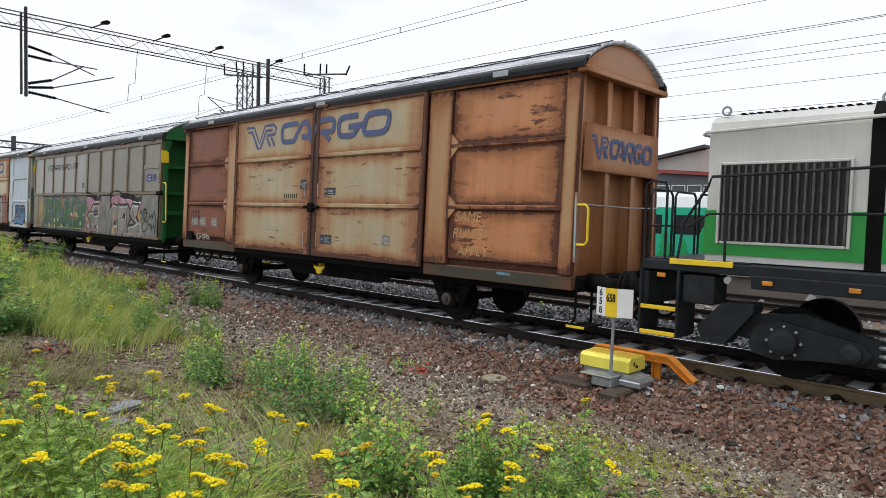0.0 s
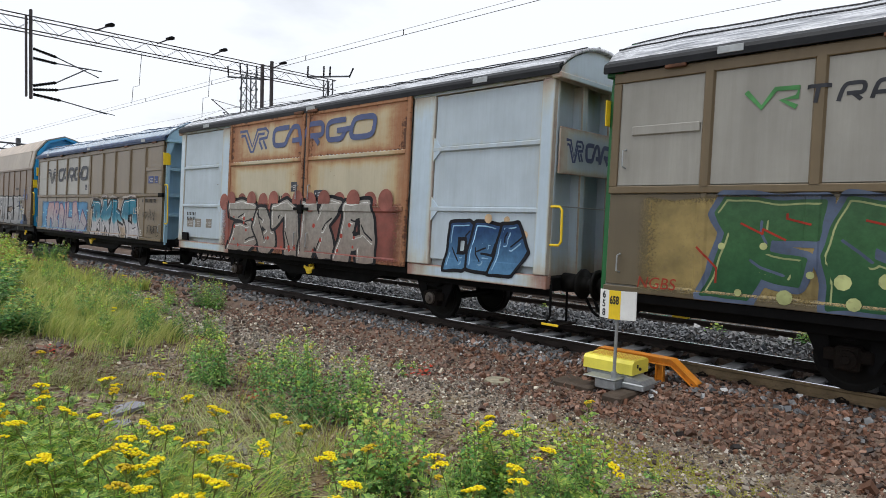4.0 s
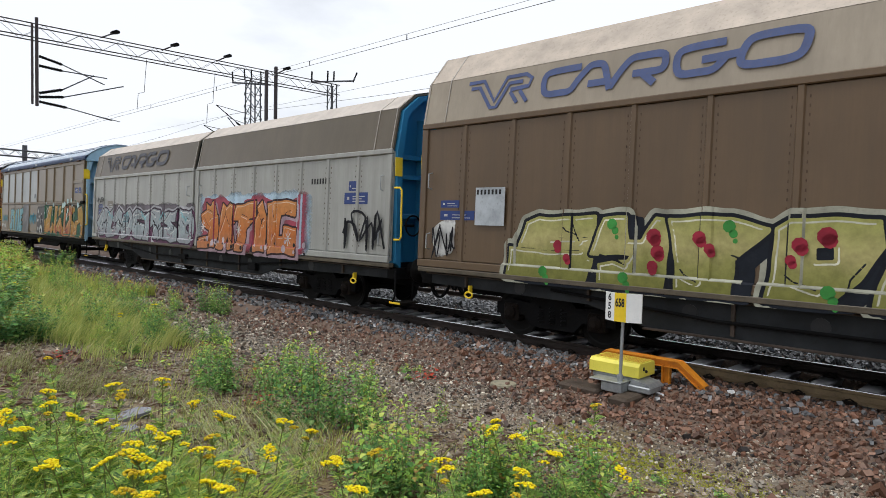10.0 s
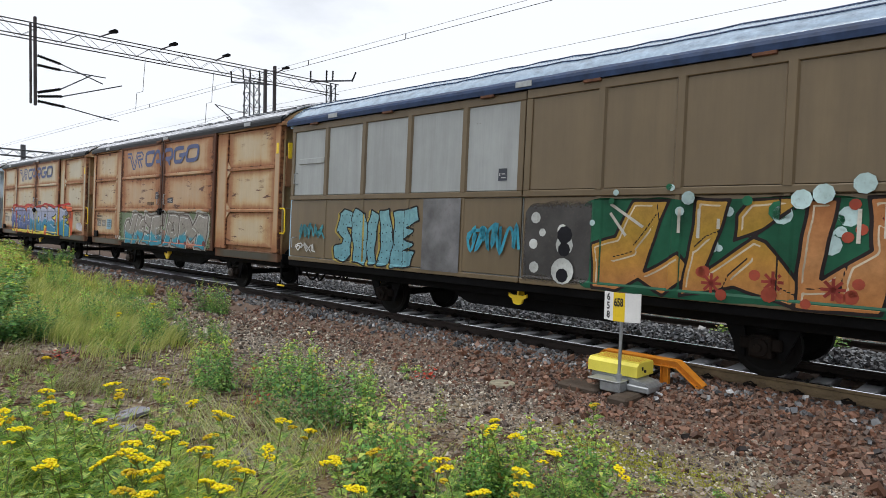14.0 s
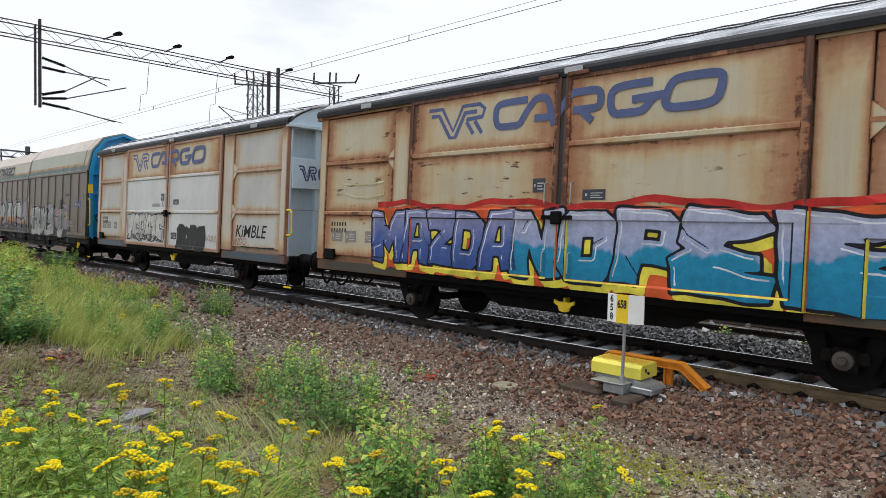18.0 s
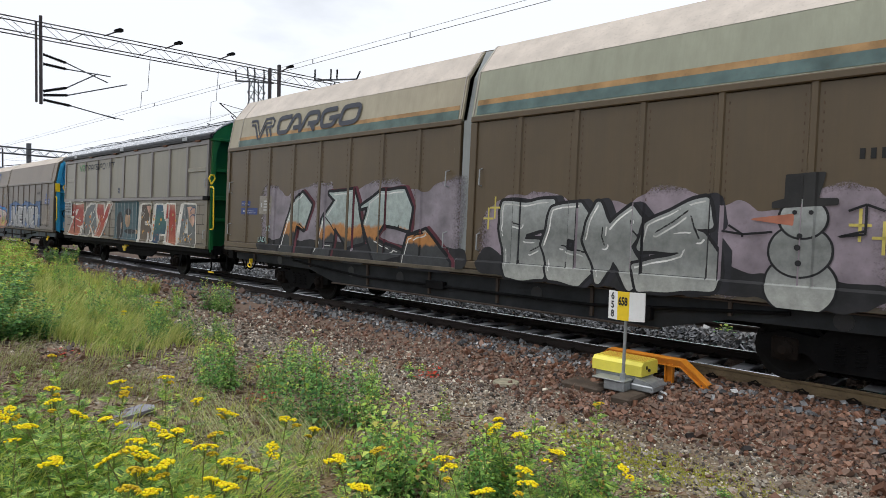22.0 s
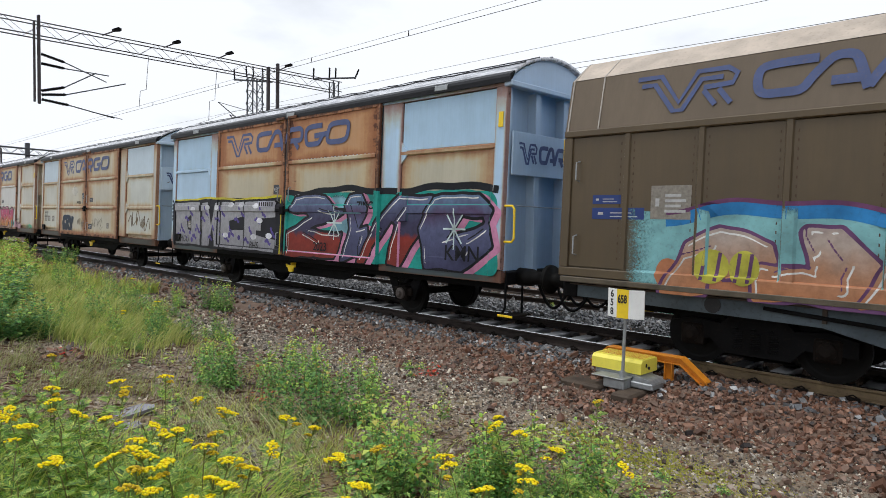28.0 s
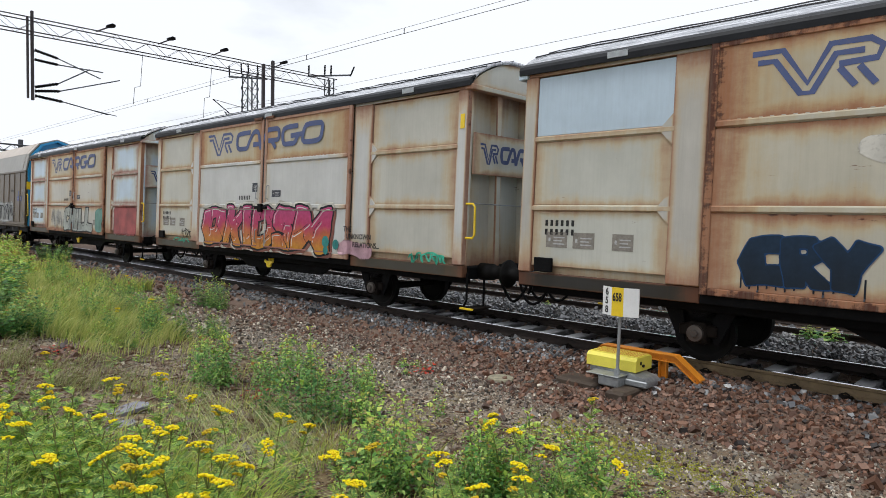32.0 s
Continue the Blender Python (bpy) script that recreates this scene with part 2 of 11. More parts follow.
# ---- mesh helpers ----
class Shape:
    """Points and faces of one mesh, gathered piece by piece."""

    def __init__(self):
        self.v, self.f = [], []

    def add(self, pts, faces):
        k = len(self.v)
        self.v.extend(tuple(p) for p in pts)
        self.f.extend(tuple(i + k for i in q) for q in faces)
        return self

    def box(self, x0, x1, y0, y1, z0, z1, c=0.0):
        """A box; c: the chamfer of its edges."""
        c = min(c, (x1 - x0) * 0.45, (y1 - y0) * 0.45, (z1 - z0) * 0.45)
        if c <= 0:
            p = [(x, y, z) for z in (z0, z1) for y in (y0, y1) for x in (x0, x1)]
            return self.add(p, [(0, 2, 3, 1), (4, 5, 7, 6), (0, 1, 5, 4), (2, 6, 7, 3), (0, 4, 6, 2), (1, 3, 7, 5)])
        lo, hi = (x0, y0, z0), (x1, y1, z1)
        pts, idx = [], {}
        for sx in (0, 1):
            for sy in (0, 1):
                for sz in (0, 1):
                    s = (sx, sy, sz)
                    corner = [hi[i] if s[i] else lo[i] for i in range(3)]
                    for a in range(3):
                        q = [corner[i] if i == a else corner[i] + (-c if s[i] else c) for i in range(3)]
                        idx[s, a] = len(pts)
                        pts.append(q)
        faces = []
        for a in range(3):
            b, d = (a + 1) % 3, (a + 2) % 3
            for sa in (0, 1):
                ring = []
                for sb, sd in ((0, 0), (1, 0), (1, 1), (0, 1)):
                    s = [0, 0, 0]
                    s[a], s[b], s[d] = sa, sb, sd
                    ring.append(idx[tuple(s), a])
                faces.append(ring if sa else ring[::-1])
            for sb in (0, 1):
                for sd in (0, 1):
                    s0, s1 = [0, 0, 0], [0, 0, 0]
                    s0[b] = s1[b] = sb
                    s0[d] = s1[d] = sd
                    s1[a] = 1
                    q = [idx[tuple(s0), b], idx[tuple(s1), b], idx[tuple(s1), d], idx[tuple(s0), d]]
                    faces.append(q if sb != sd else q[::-1])
        for sx in (0, 1):
            for sy in (0, 1):
                for sz in (0, 1):
                    t = [idx[(sx, sy, sz), a] for a in range(3)]
                    faces.append(t if (sx + sy + sz) % 2 else t[::-1])
        return self.add(pts, faces)

    def prism(self, poly, axis, lo, hi):
        """A polygon, pushed along an axis: (y, z) for x, (x, z) for y, (x, y) for z."""
        n = len(poly)
        put = {0: lambda a, b, w: (w, a, b), 1: lambda a, b, w: (a, w, b), 2: lambda a, b, w: (a, b, w)}[axis]
        pts = [put(a, b, lo) for a, b in poly] + [put(a, b, hi) for a, b in poly]
        area = sum(poly[i][0] * poly[(i + 1) % n][1] - poly[(i + 1) % n][0] * poly[i][1] for i in range(n))
        flip = (area < 0) != (axis == 1)
        faces = [tuple(range(n))[::-1], tuple(range(n, 2 * n))] + [(i, (i + 1) % n, n + (i + 1) % n, n + i) for i in range(n)]
        if flip:
            faces = [q[::-1] for q in faces]
        return self.add(pts, faces)

    def rod(self, p0, p1, r, n=8, r1=None, caps=True):
        a, b = Vector(p0), Vector(p1)
        d = (b - a).normalized()
        u = d.orthogonal().normalized()
        w = d.cross(u)
        r1 = r if r1 is None else r1
        pts = []
        for c, q in ((a, r), (b, r1)):
            for i in range(n):
                t = 2 * math.pi * i / n
                pts.append(c + (u * math.cos(t) + w * math.sin(t)) * q)
        faces = [(i, (i + 1) % n, n + (i + 1) % n, n + i) for i in range(n)]
        if caps:
            faces += [tuple(range(n))[::-1], tuple(range(n, 2 * n))]
        return self.add(pts, faces)

    def pipe(self, pts, r, n=8):
        """A bent tube along points."""
        ps = [Vector(p) for p in pts]
        up = None
        rings = []
        for i, p in enumerate(ps):
            d = (ps[min(i + 1, len(ps) - 1)] - ps[max(i - 1, 0)]).normalized()
            if up is None:
                up = d.orthogonal().normalized()
            up = (up - d * up.dot(d)).normalized()
            w = d.cross(up)
            rings.append([p + (up * math.cos(2 * math.pi * k / n) + w * math.sin(2 * math.pi * k / n)) * r for k in range(n)])
        faces = []
        for i in range(len(ps) - 1):
            for k in range(n):
                faces.append((i * n + k, i * n + (k + 1) % n, (i + 1) * n + (k + 1) % n, (i + 1) * n + k))
        faces += [tuple(range(n))[::-1], tuple(range((len(ps) - 1) * n, len(ps) * n))]
        return self.add([q for ring in rings for q in ring], faces)

    def lathe(self, prof, centre, axis, n=24):
        """A profile of (along, radius) turned round an axis (0 x, 1 y, 2 z) through centre."""
        o = [(axis + 1) % 3, (axis + 2) % 3]
        pts = []
        for a, r in prof:
            for i in range(n):
                t = 2 * math.pi * i / n
                p = list(centre)
                p[axis] += a
                p[o[0]] += r * math.cos(t)
                p[o[1]] += r * math.sin(t)
                pts.append(p)
        m = len(prof)
        faces = [(j * n + i, j * n + (i + 1) % n, (j + 1) * n + (i + 1) % n, (j + 1) * n + i) for j in range(m - 1) for i in range(n)]
        faces += [tuple(range(n))[::-1], tuple(range((m - 1) * n, m * n))]
        return self.add(pts, faces)

    def lean(self, k=TAPER, foot=1.1):
        """Lean the upright sides in towards the roof."""
        self.v = [(x, y - math.copysign(k * max(z - foot, 0), y) if abs(y) > 0.9 else y, z) for x, y, z in self.v]
        return self

    def mesh(self, name, mat, smooth=False):
        me = bpy.data.meshes.new(name)
        me.from_pydata(self.v, [], self.f)
        me.materials.append(mat)
        if smooth:
            me.polygons.foreach_set("use_smooth", [True] * len(me.polygons))
        me.update()
        return me


SINGLES = {"door_handle", "cover_handle", "wall_handle", "step_hanger", "sill_hole", "number_bar", "cover_seam", "brake_cylinder"}


def islands(shape):
    """The loose pieces of a shape, each as a shape of its own."""
    root = list(range(len(shape.v)))

    def find(i):
        while root[i] != i:
            root[i] = root[root[i]]
            i = root[i]
        return i
    for f in shape.f:
        for i in f[1:]:
            root[find(i)] = find(f[0])
    out = {}
    for f in shape.f:
        out.setdefault(find(f[0]), []).append(f)
    for fs in out.values():
        used = sorted({i for f in fs for i in f})
        at = {i: k for k, i in enumerate(used)}
        s = Shape()
        s.add([shape.v[i] for i in used], [tuple(at[i] for i in f) for f in fs])
        yield s


def part(name, shape, mat, parent, label="", smooth=False):
    if name in SINGLES:
        for s in islands(shape):
            ob = new(name, s.mesh(name, mat, smooth))
            ob.parent = parent
            tagged(ob, label=label)
        return ob
    ob = new(name, shape.mesh(name, mat, smooth))
    ob.parent = parent
    return tagged(ob, label=label)


def empty(name, m):
    ob = new(name)
    ob.empty_display_size = 0.1
    ob.matrix_basis = m
    return ob


def thing(name, shape, mat, label, category, group="", kind="", smooth=False):
    ob = new(name, shape.mesh(name, mat, smooth))
    return tagged(ob, label, category, group, kind)


def arc(pts_from, pts_to, rise, n=14):
    """Points of a shallow arch between two (y, z) points."""
    (y0, z0), (y1, z1) = pts_from, pts_to
    out = []
    for i in range(n + 1):
        t = i / n
        out.append((y0 + (y1 - y0) * t, z0 + (z1 - z0) * t + rise * math.sin(math.pi * t) ** 0.8))
    return out
# ---- the train: running gear shared by the wagons ----
WHEELS = []            # (wheelset, wagon) pairs that roll
WAGONS = []            # (wagon, where its rear end stands at the start)


def wheelset(parent, x, r=0.46):
    """An axle with two wheels; it rolls."""
    s = Shape()
    for side in (-1, 1):
        y = side * 0.797
        prof = [(-0.07, r * 0.22), (-0.065, r * 0.78), (-0.075, r * 0.84), (-0.075, r * 1.0), (0.05, r * 0.985), (0.06, r * 0.84), (0.03, r * 0.78), (0.05, r * 0.25), (0.05, 0.09)]
        if side > 0:
            prof = [(-a, b) for a, b in prof][::-1]
        s.lathe(prof, (0, y, 0), 1, 28)
    s.rod((0, -0.98, 0), (0, 0.98, 0), 0.075, 12)
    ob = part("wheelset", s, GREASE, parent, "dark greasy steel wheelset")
    ob.location = (x, 0, r)
    # bolts that show the turning
    b = Shape()
    for side in (-1,):
        for i in range(4):
            t = i * math.pi / 2
            b.rod((0.62 * r * math.cos(t), side * 0.80, 0.62 * r * math.sin(t)), (0.62 * r * math.cos(t), side * 0.865, 0.62 * r * math.sin(t)), 0.03, 6)
    tagged(part("bolt", b, DARK_RUST, ob), kind="stuff")
    WHEELS.append((ob, parent, x, r))
    return ob


HUB_STEEL = plain("hub_steel", (0.10, 0.085, 0.075), 0.5, 0.3, 0.35, 6, 0.1, (0.13, 0.06, 0.03), 0.5)


def axle_gear(parent, x, r=0.46, hub=HUB_STEEL):
    """Axle boxes, leaf springs and guides of one axle."""
    for side in (-1, 1):
        y = side * 1.06
        s = Shape()
        s.box(x - 0.15, x + 0.15, y - 0.12, y + 0.12, r - 0.16, r + 0.16, 0.03)
        s.box(x - 0.28, x + 0.28, y - 0.08, y + 0.08, r - 0.05, r + 0.12, 0.02)
        box = part("axle_box", s, DARK_RUST, parent)
        h = Shape()
        h.lathe([(0, 0.125), (side * 0.05, 0.12), (side * 0.06, 0.06), (side * 0.09, 0.05)] if side > 0 else [(-0.09, 0.05), (-0.06, 0.06), (-0.05, 0.12), (0, 0.125)], (x, y + side * 0.12, r), 1, 16)
        part("hub_cover", h, hub, box, "dull brown hub cover")
        sp = Shape()
        for i in range(6):
            half = 0.62 - 0.08 * i
            z = r + 0.34 - i * 0.025
            pts = [(x + half * k / 4, y, z + 0.10 * (k / 4) ** 2) for k in range(-4, 5)]
            for p, q in zip(pts, pts[1:]):
                sp.add([(p[0], y - 0.06, p[2]), (q[0], y - 0.06, q[2]), (q[0], y + 0.06, q[2]), (p[0], y + 0.06, p[2]),
                        (p[0], y - 0.06, p[2] + 0.02), (q[0], y - 0.06, q[2] + 0.02), (q[0], y + 0.06, q[2] + 0.02), (p[0], y + 0.06, p[2] + 0.02)],
                       [(0, 1, 2, 3), (7, 6, 5, 4), (0, 4, 5, 1), (3, 2, 6, 7)])
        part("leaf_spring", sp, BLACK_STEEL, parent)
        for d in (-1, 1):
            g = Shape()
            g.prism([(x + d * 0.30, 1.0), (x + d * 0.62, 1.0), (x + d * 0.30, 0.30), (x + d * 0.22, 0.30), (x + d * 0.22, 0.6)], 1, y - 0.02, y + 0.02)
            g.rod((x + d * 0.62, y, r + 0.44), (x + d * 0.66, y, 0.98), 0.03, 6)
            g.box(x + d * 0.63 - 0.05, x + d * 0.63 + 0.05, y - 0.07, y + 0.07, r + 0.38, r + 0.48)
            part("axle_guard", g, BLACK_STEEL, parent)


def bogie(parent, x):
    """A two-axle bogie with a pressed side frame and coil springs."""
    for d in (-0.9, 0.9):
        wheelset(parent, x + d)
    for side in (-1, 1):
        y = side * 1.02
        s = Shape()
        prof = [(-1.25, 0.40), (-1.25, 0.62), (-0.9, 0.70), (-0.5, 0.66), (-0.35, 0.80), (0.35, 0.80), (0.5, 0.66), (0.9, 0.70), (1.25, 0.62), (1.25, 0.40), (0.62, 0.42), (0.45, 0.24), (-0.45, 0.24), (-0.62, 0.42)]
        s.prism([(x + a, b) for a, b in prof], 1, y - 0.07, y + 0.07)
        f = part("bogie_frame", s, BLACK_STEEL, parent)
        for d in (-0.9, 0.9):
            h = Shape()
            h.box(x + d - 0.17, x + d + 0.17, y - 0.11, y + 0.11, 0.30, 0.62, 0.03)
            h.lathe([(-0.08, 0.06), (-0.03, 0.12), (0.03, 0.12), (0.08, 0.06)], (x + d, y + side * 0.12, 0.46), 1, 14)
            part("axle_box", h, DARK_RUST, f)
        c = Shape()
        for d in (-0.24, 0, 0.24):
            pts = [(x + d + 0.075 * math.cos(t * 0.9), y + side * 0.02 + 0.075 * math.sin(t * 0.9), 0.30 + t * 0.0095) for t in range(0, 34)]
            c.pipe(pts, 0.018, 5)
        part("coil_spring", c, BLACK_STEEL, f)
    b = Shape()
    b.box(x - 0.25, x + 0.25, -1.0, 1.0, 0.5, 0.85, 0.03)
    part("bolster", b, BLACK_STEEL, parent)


def end_gear(parent, x, d, gap=0.70):
    """Buffers, draw hook and hoses at an end; d: the way the end looks (1 front, -1 rear)."""
    for y in (-0.92, 0.92):
        s = Shape()
        pr = [(0, 0.17), (0.30, 0.16), (0.31, 0.125), (gap - 0.05, 0.12), (gap - 0.05, 0.26), (gap - 0.012, 0.265), (gap, 0.20)]
        pr = [(d * a, b) for a, b in pr]
        if d < 0:
            pr = pr[::-1]
        s.lathe(pr, (x, y, 1.04), 0, 20)
        part("buffer", s, GREASE, parent, "black greased buffer", True)
    h = Shape()
    h.box(min(x, x + d * 0.42), max(x, x + d * 0.42), -0.05, 0.05, 0.96, 1.08, 0.01)
    h.pipe([(x + d * (0.40 + 0.12 * math.sin(t)), 0.02, 1.0 - 0.22 + 0.22 * math.cos(t)) for t in [k * 0.35 for k in range(9)]], 0.03, 6)
    part("draw_hook", h, BLACK_STEEL, parent)
    for y in (-0.45, 0.4):
        q = Shape()
        q.pipe([(x + d * (0.05 + 0.75 * t), y + 0.03 * math.sin(7 * t), 0.95 - 1.9 * t * (1 - t) - 0.05 * t) for t in [k / 10 for k in range(11)]], 0.028, 6)
        part("brake_hose", q, BLACK_STEEL, parent)


def step_and_rail(parent, x, y=-1.42, rail=YELLOW, z0=1.70, z1=2.35, d=1):
    """The yellow corner handrail and the hanging shunter's step below it."""
    s = Shape()
    s.pipe([(x, y, z1), (x + d * 0.17, y, z1), (x + d * 0.22, y, z1 - 0.06), (x + d * 0.22, y, z0 + 0.06), (x + d * 0.17, y, z0), (x, y, z0)], 0.022, 8)
    part("handrail", s, rail, parent, "yellow bent-tube corner handrail")
    t = Shape()
    t.pipe([(x + 0.02 * d, y + 0.05, 1.02), (x + 0.03 * d, y + 0.03, 0.50), (x - 0.05 * d, y + 0.03, 0.36)], 0.022, 6)
    t.pipe([(x + 0.02 * d, y + 0.55, 1.02), (x + 0.03 * d, y + 0.53, 0.36)], 0.022, 6)
    part("step_hanger", t, BLACK_STEEL, parent)
    u = Shape()
    u.box(x - 0.12, x + 0.22, y + 0.02, y + 0.56, 0.33, 0.36, 0.006)
    tread = part("step", u, DARK_RUST, parent, "rusty grating step")
    v = Shape()
    v.box(x - 0.12, x + 0.22, y - 0.005, y + 0.018, 0.325, 0.365, 0.004)
    part("step_edge", v, YELLOW, tread, "yellow step edge")


def brake_lever(parent, x, y=-1.36, z=0.62):
    """The yellow brake changeover handle below the doors."""
    s = Shape()
    s.prism([(x - 0.20, z + 0.22), (x - 0.12, z + 0.19), (x + 0.12, z + 0.19), (x + 0.20, z + 0.22), (x + 0.20, z + 0.16), (x + 0.12, z + 0.12), (x + 0.09, z + 0.04), (x + 0.03, z + 0.02), (x - 0.03, z + 0.02), (x - 0.09, z + 0.04), (x - 0.12, z + 0.12), (x - 0.20, z + 0.16)], 1, y - 0.02, y + 0.02)
    s.box(x - 0.02, x + 0.02, y, y + 0.35, z + 0.19, z + 0.26)
    part("brake_handle", s, YELLOW, parent, "yellow brake handle")


# ---- lettering and spray paint on the sides ----
def glyphs(text, size, x, z, fat=0.0, slant=0.0, squeeze=1.0, space=1.0):
    """The outline faces of a text in the built-in font, as points (x, z) and faces."""
    cu = bpy.data.curves.new("letters", 'FONT')
    cu.body, cu.size, cu.offset, cu.shear, cu.space_character, cu.resolution_u = text, size, fat, slant, space, 5
    ob = bpy.data.objects.new("letters", cu)
    me = ob.to_mesh()
    pts = [(x + v.co.x * squeeze, z + v.co.y) for v in me.vertices]
    faces = [tuple(p.vertices) for p in me.polygons]
    ob.to_mesh_clear()
    bpy.data.objects.remove(ob)
    bpy.data.curves.remove(cu)
    return pts, faces


def on_side(pts, faces, y):
    """A flat shape laid on the camera's side of a wagon, leaning with it."""
    s = Shape()
    s.add([(a, y, b) for a, b in pts], faces)
    s.v = [(a, b + TAPER * max(c - 1.1, 0), c) for a, b, c in s.v]
    return s


def flat_poly(poly, y):
    return on_side(poly, [tuple(range(len(poly)))], y)


SPRAY = {}


def spray(rgb):
    key = tuple(round(c, 3) for c in rgb)
    if key not in SPRAY:
        SPRAY[key] = plain("spray_paint", rgb, 0.5, 0.0, 0.42, 2.2, 0.03, tuple(min(d, 0.8 * c + 0.014) for c, d in zip(rgb, (0.10, 0.075, 0.06))), 0.30, 0.15)
    return SPRAY[key]


def soft_spray(rgb):
    """Spray paint that thins out into specks towards the rim of its patch."""
    key = ("soft",) + tuple(round(c, 3) for c in rgb)
    if key not in SPRAY:
        m = plain("soft_spray_paint", rgb, 0.5, 0.0, 0.42, 2.2, 0.03, (0.10, 0.075, 0.06), 0.30)
        n, l = m.node_tree.nodes, m.node_tree.links
        g = n.new("ShaderNodeTexCoord")
        sx = n.new("ShaderNodeSeparateXYZ")
        l.new(g.outputs["Generated"], sx.inputs[0])
        rims = []
        for i in (0, 2):
            k = None
            for op, val in (('SUBTRACT', 0.5), ('ABSOLUTE', 0), ('MULTIPLY', 2.0), ('POWER', 4.0 if i else 9.0)):
                q = n.new("ShaderNodeMath")
                q.operation = op
                l.new(sx.outputs[i] if k is None else k.outputs[0], q.inputs[0])
                q.inputs[1].default_value = val
                k = q
            rims.append(k.outputs[0])
        rim = n.new("ShaderNodeMath")
        rim.operation = 'MAXIMUM'
        l.new(rims[0], rim.inputs[0])
        l.new(rims[1], rim.inputs[1])
        haze = mix_of(n, l, 0.5, rim.outputs[0], noise_of(n, l, coords(n, l), 26, 6, 0.75))
        l.new(ramp_of(n, l, haze, 0.42, 0.66, (1, 1, 1, 1), (0, 0, 0, 1)), n["Principled BSDF"].inputs["Alpha"])
        SPRAY[key] = m
    return SPRAY[key]


def stroke_band(pts, w, y):
    """A brush stroke of one width along points (x, z)."""
    left, right = [], []
    for i, (a, b) in enumerate(pts):
        p, q = pts[max(i - 1, 0)], pts[min(i + 1, len(pts) - 1)]
        dx, dz = q[0] - p[0], q[1] - p[1]
        k = math.hypot(dx, dz) or 1
        left.append((a - dz / k * w / 2, b + dx / k * w / 2))
        right.append((a + dz / k * w / 2, b - dx / k * w / 2))
    n = len(pts)
    return on_side(left + right, [(i, i + 1, n + i + 1, n + i) for i in range(n - 1)], y)


def join_shapes(shapes):
    s = Shape()
    for q in shapes:
        s.add(q.v, q.f)
    return s


def tag_scrawl(parent, x, z, w, h, col, y, seed=1, loops=5, thick=0.025):
    """A thin sprayed tag: one angular running line that spells nothing."""
    rng = random.Random(seed)
    knots = [(x, z + h * 0.4)]
    for i in range(loops):
        c = x + w * (i + 0.5) / loops
        for k in range(rng.choice((3, 4, 5))):
            knots.append((c + w / loops * rng.uniform(-0.55, 0.6), z + h * (rng.uniform(0.6, 1.0) if k % 2 == 0 else rng.uniform(-0.05, 0.4))))
    knots.append((x + w * 1.05, z + h * rng.uniform(0.0, 0.3)))
    pts = []
    for i in range(len(knots) - 1):
        p0, p1, p2, p3 = knots[max(i - 1, 0)], knots[i], knots[i + 1], knots[min(i + 2, len(knots) - 1)]
        for s in range(4):
            t = s / 4
            pts.append(tuple(0.5 * (2 * p1[d] + (p2[d] - p0[d]) * t + (2 * p0[d] - 5 * p1[d] + 4 * p2[d] - p3[d]) * t * t + (3 * p1[d] - p0[d] - 3 * p2[d] + p3[d]) * t ** 3) for d in (0, 1)))
    pts.append(knots[-1])
    part("graffiti_tag", stroke_band(pts, thick, y), spray(col), parent)


def words(parent, text, x, z, size, col, y, fat=0.0, slant=0.0, squeeze=1.0, name="lettering"):
    p, g = glyphs(text, size, x, z, fat, slant, squeeze)
    part(name, on_side(p, g, y), spray(col), parent)


def bars(parent, x, z, w, h, y, col, n=6, rows=1, name="number_bar"):
    """Plain bars in place of a number or small print."""
    s = Shape()
    for r in range(rows):
        for i in range(n):
            a = x + w * i / n
            s = join_shapes([s, on_side([(a, z - r * h * 1.5), (a + w / n * 0.52, z - r * h * 1.5), (a + w / n * 0.52, z + h - r * h * 1.5), (a, z + h - r * h * 1.5)], [(0, 1, 2, 3)], y)])
    part(name, s, spray(col), parent)


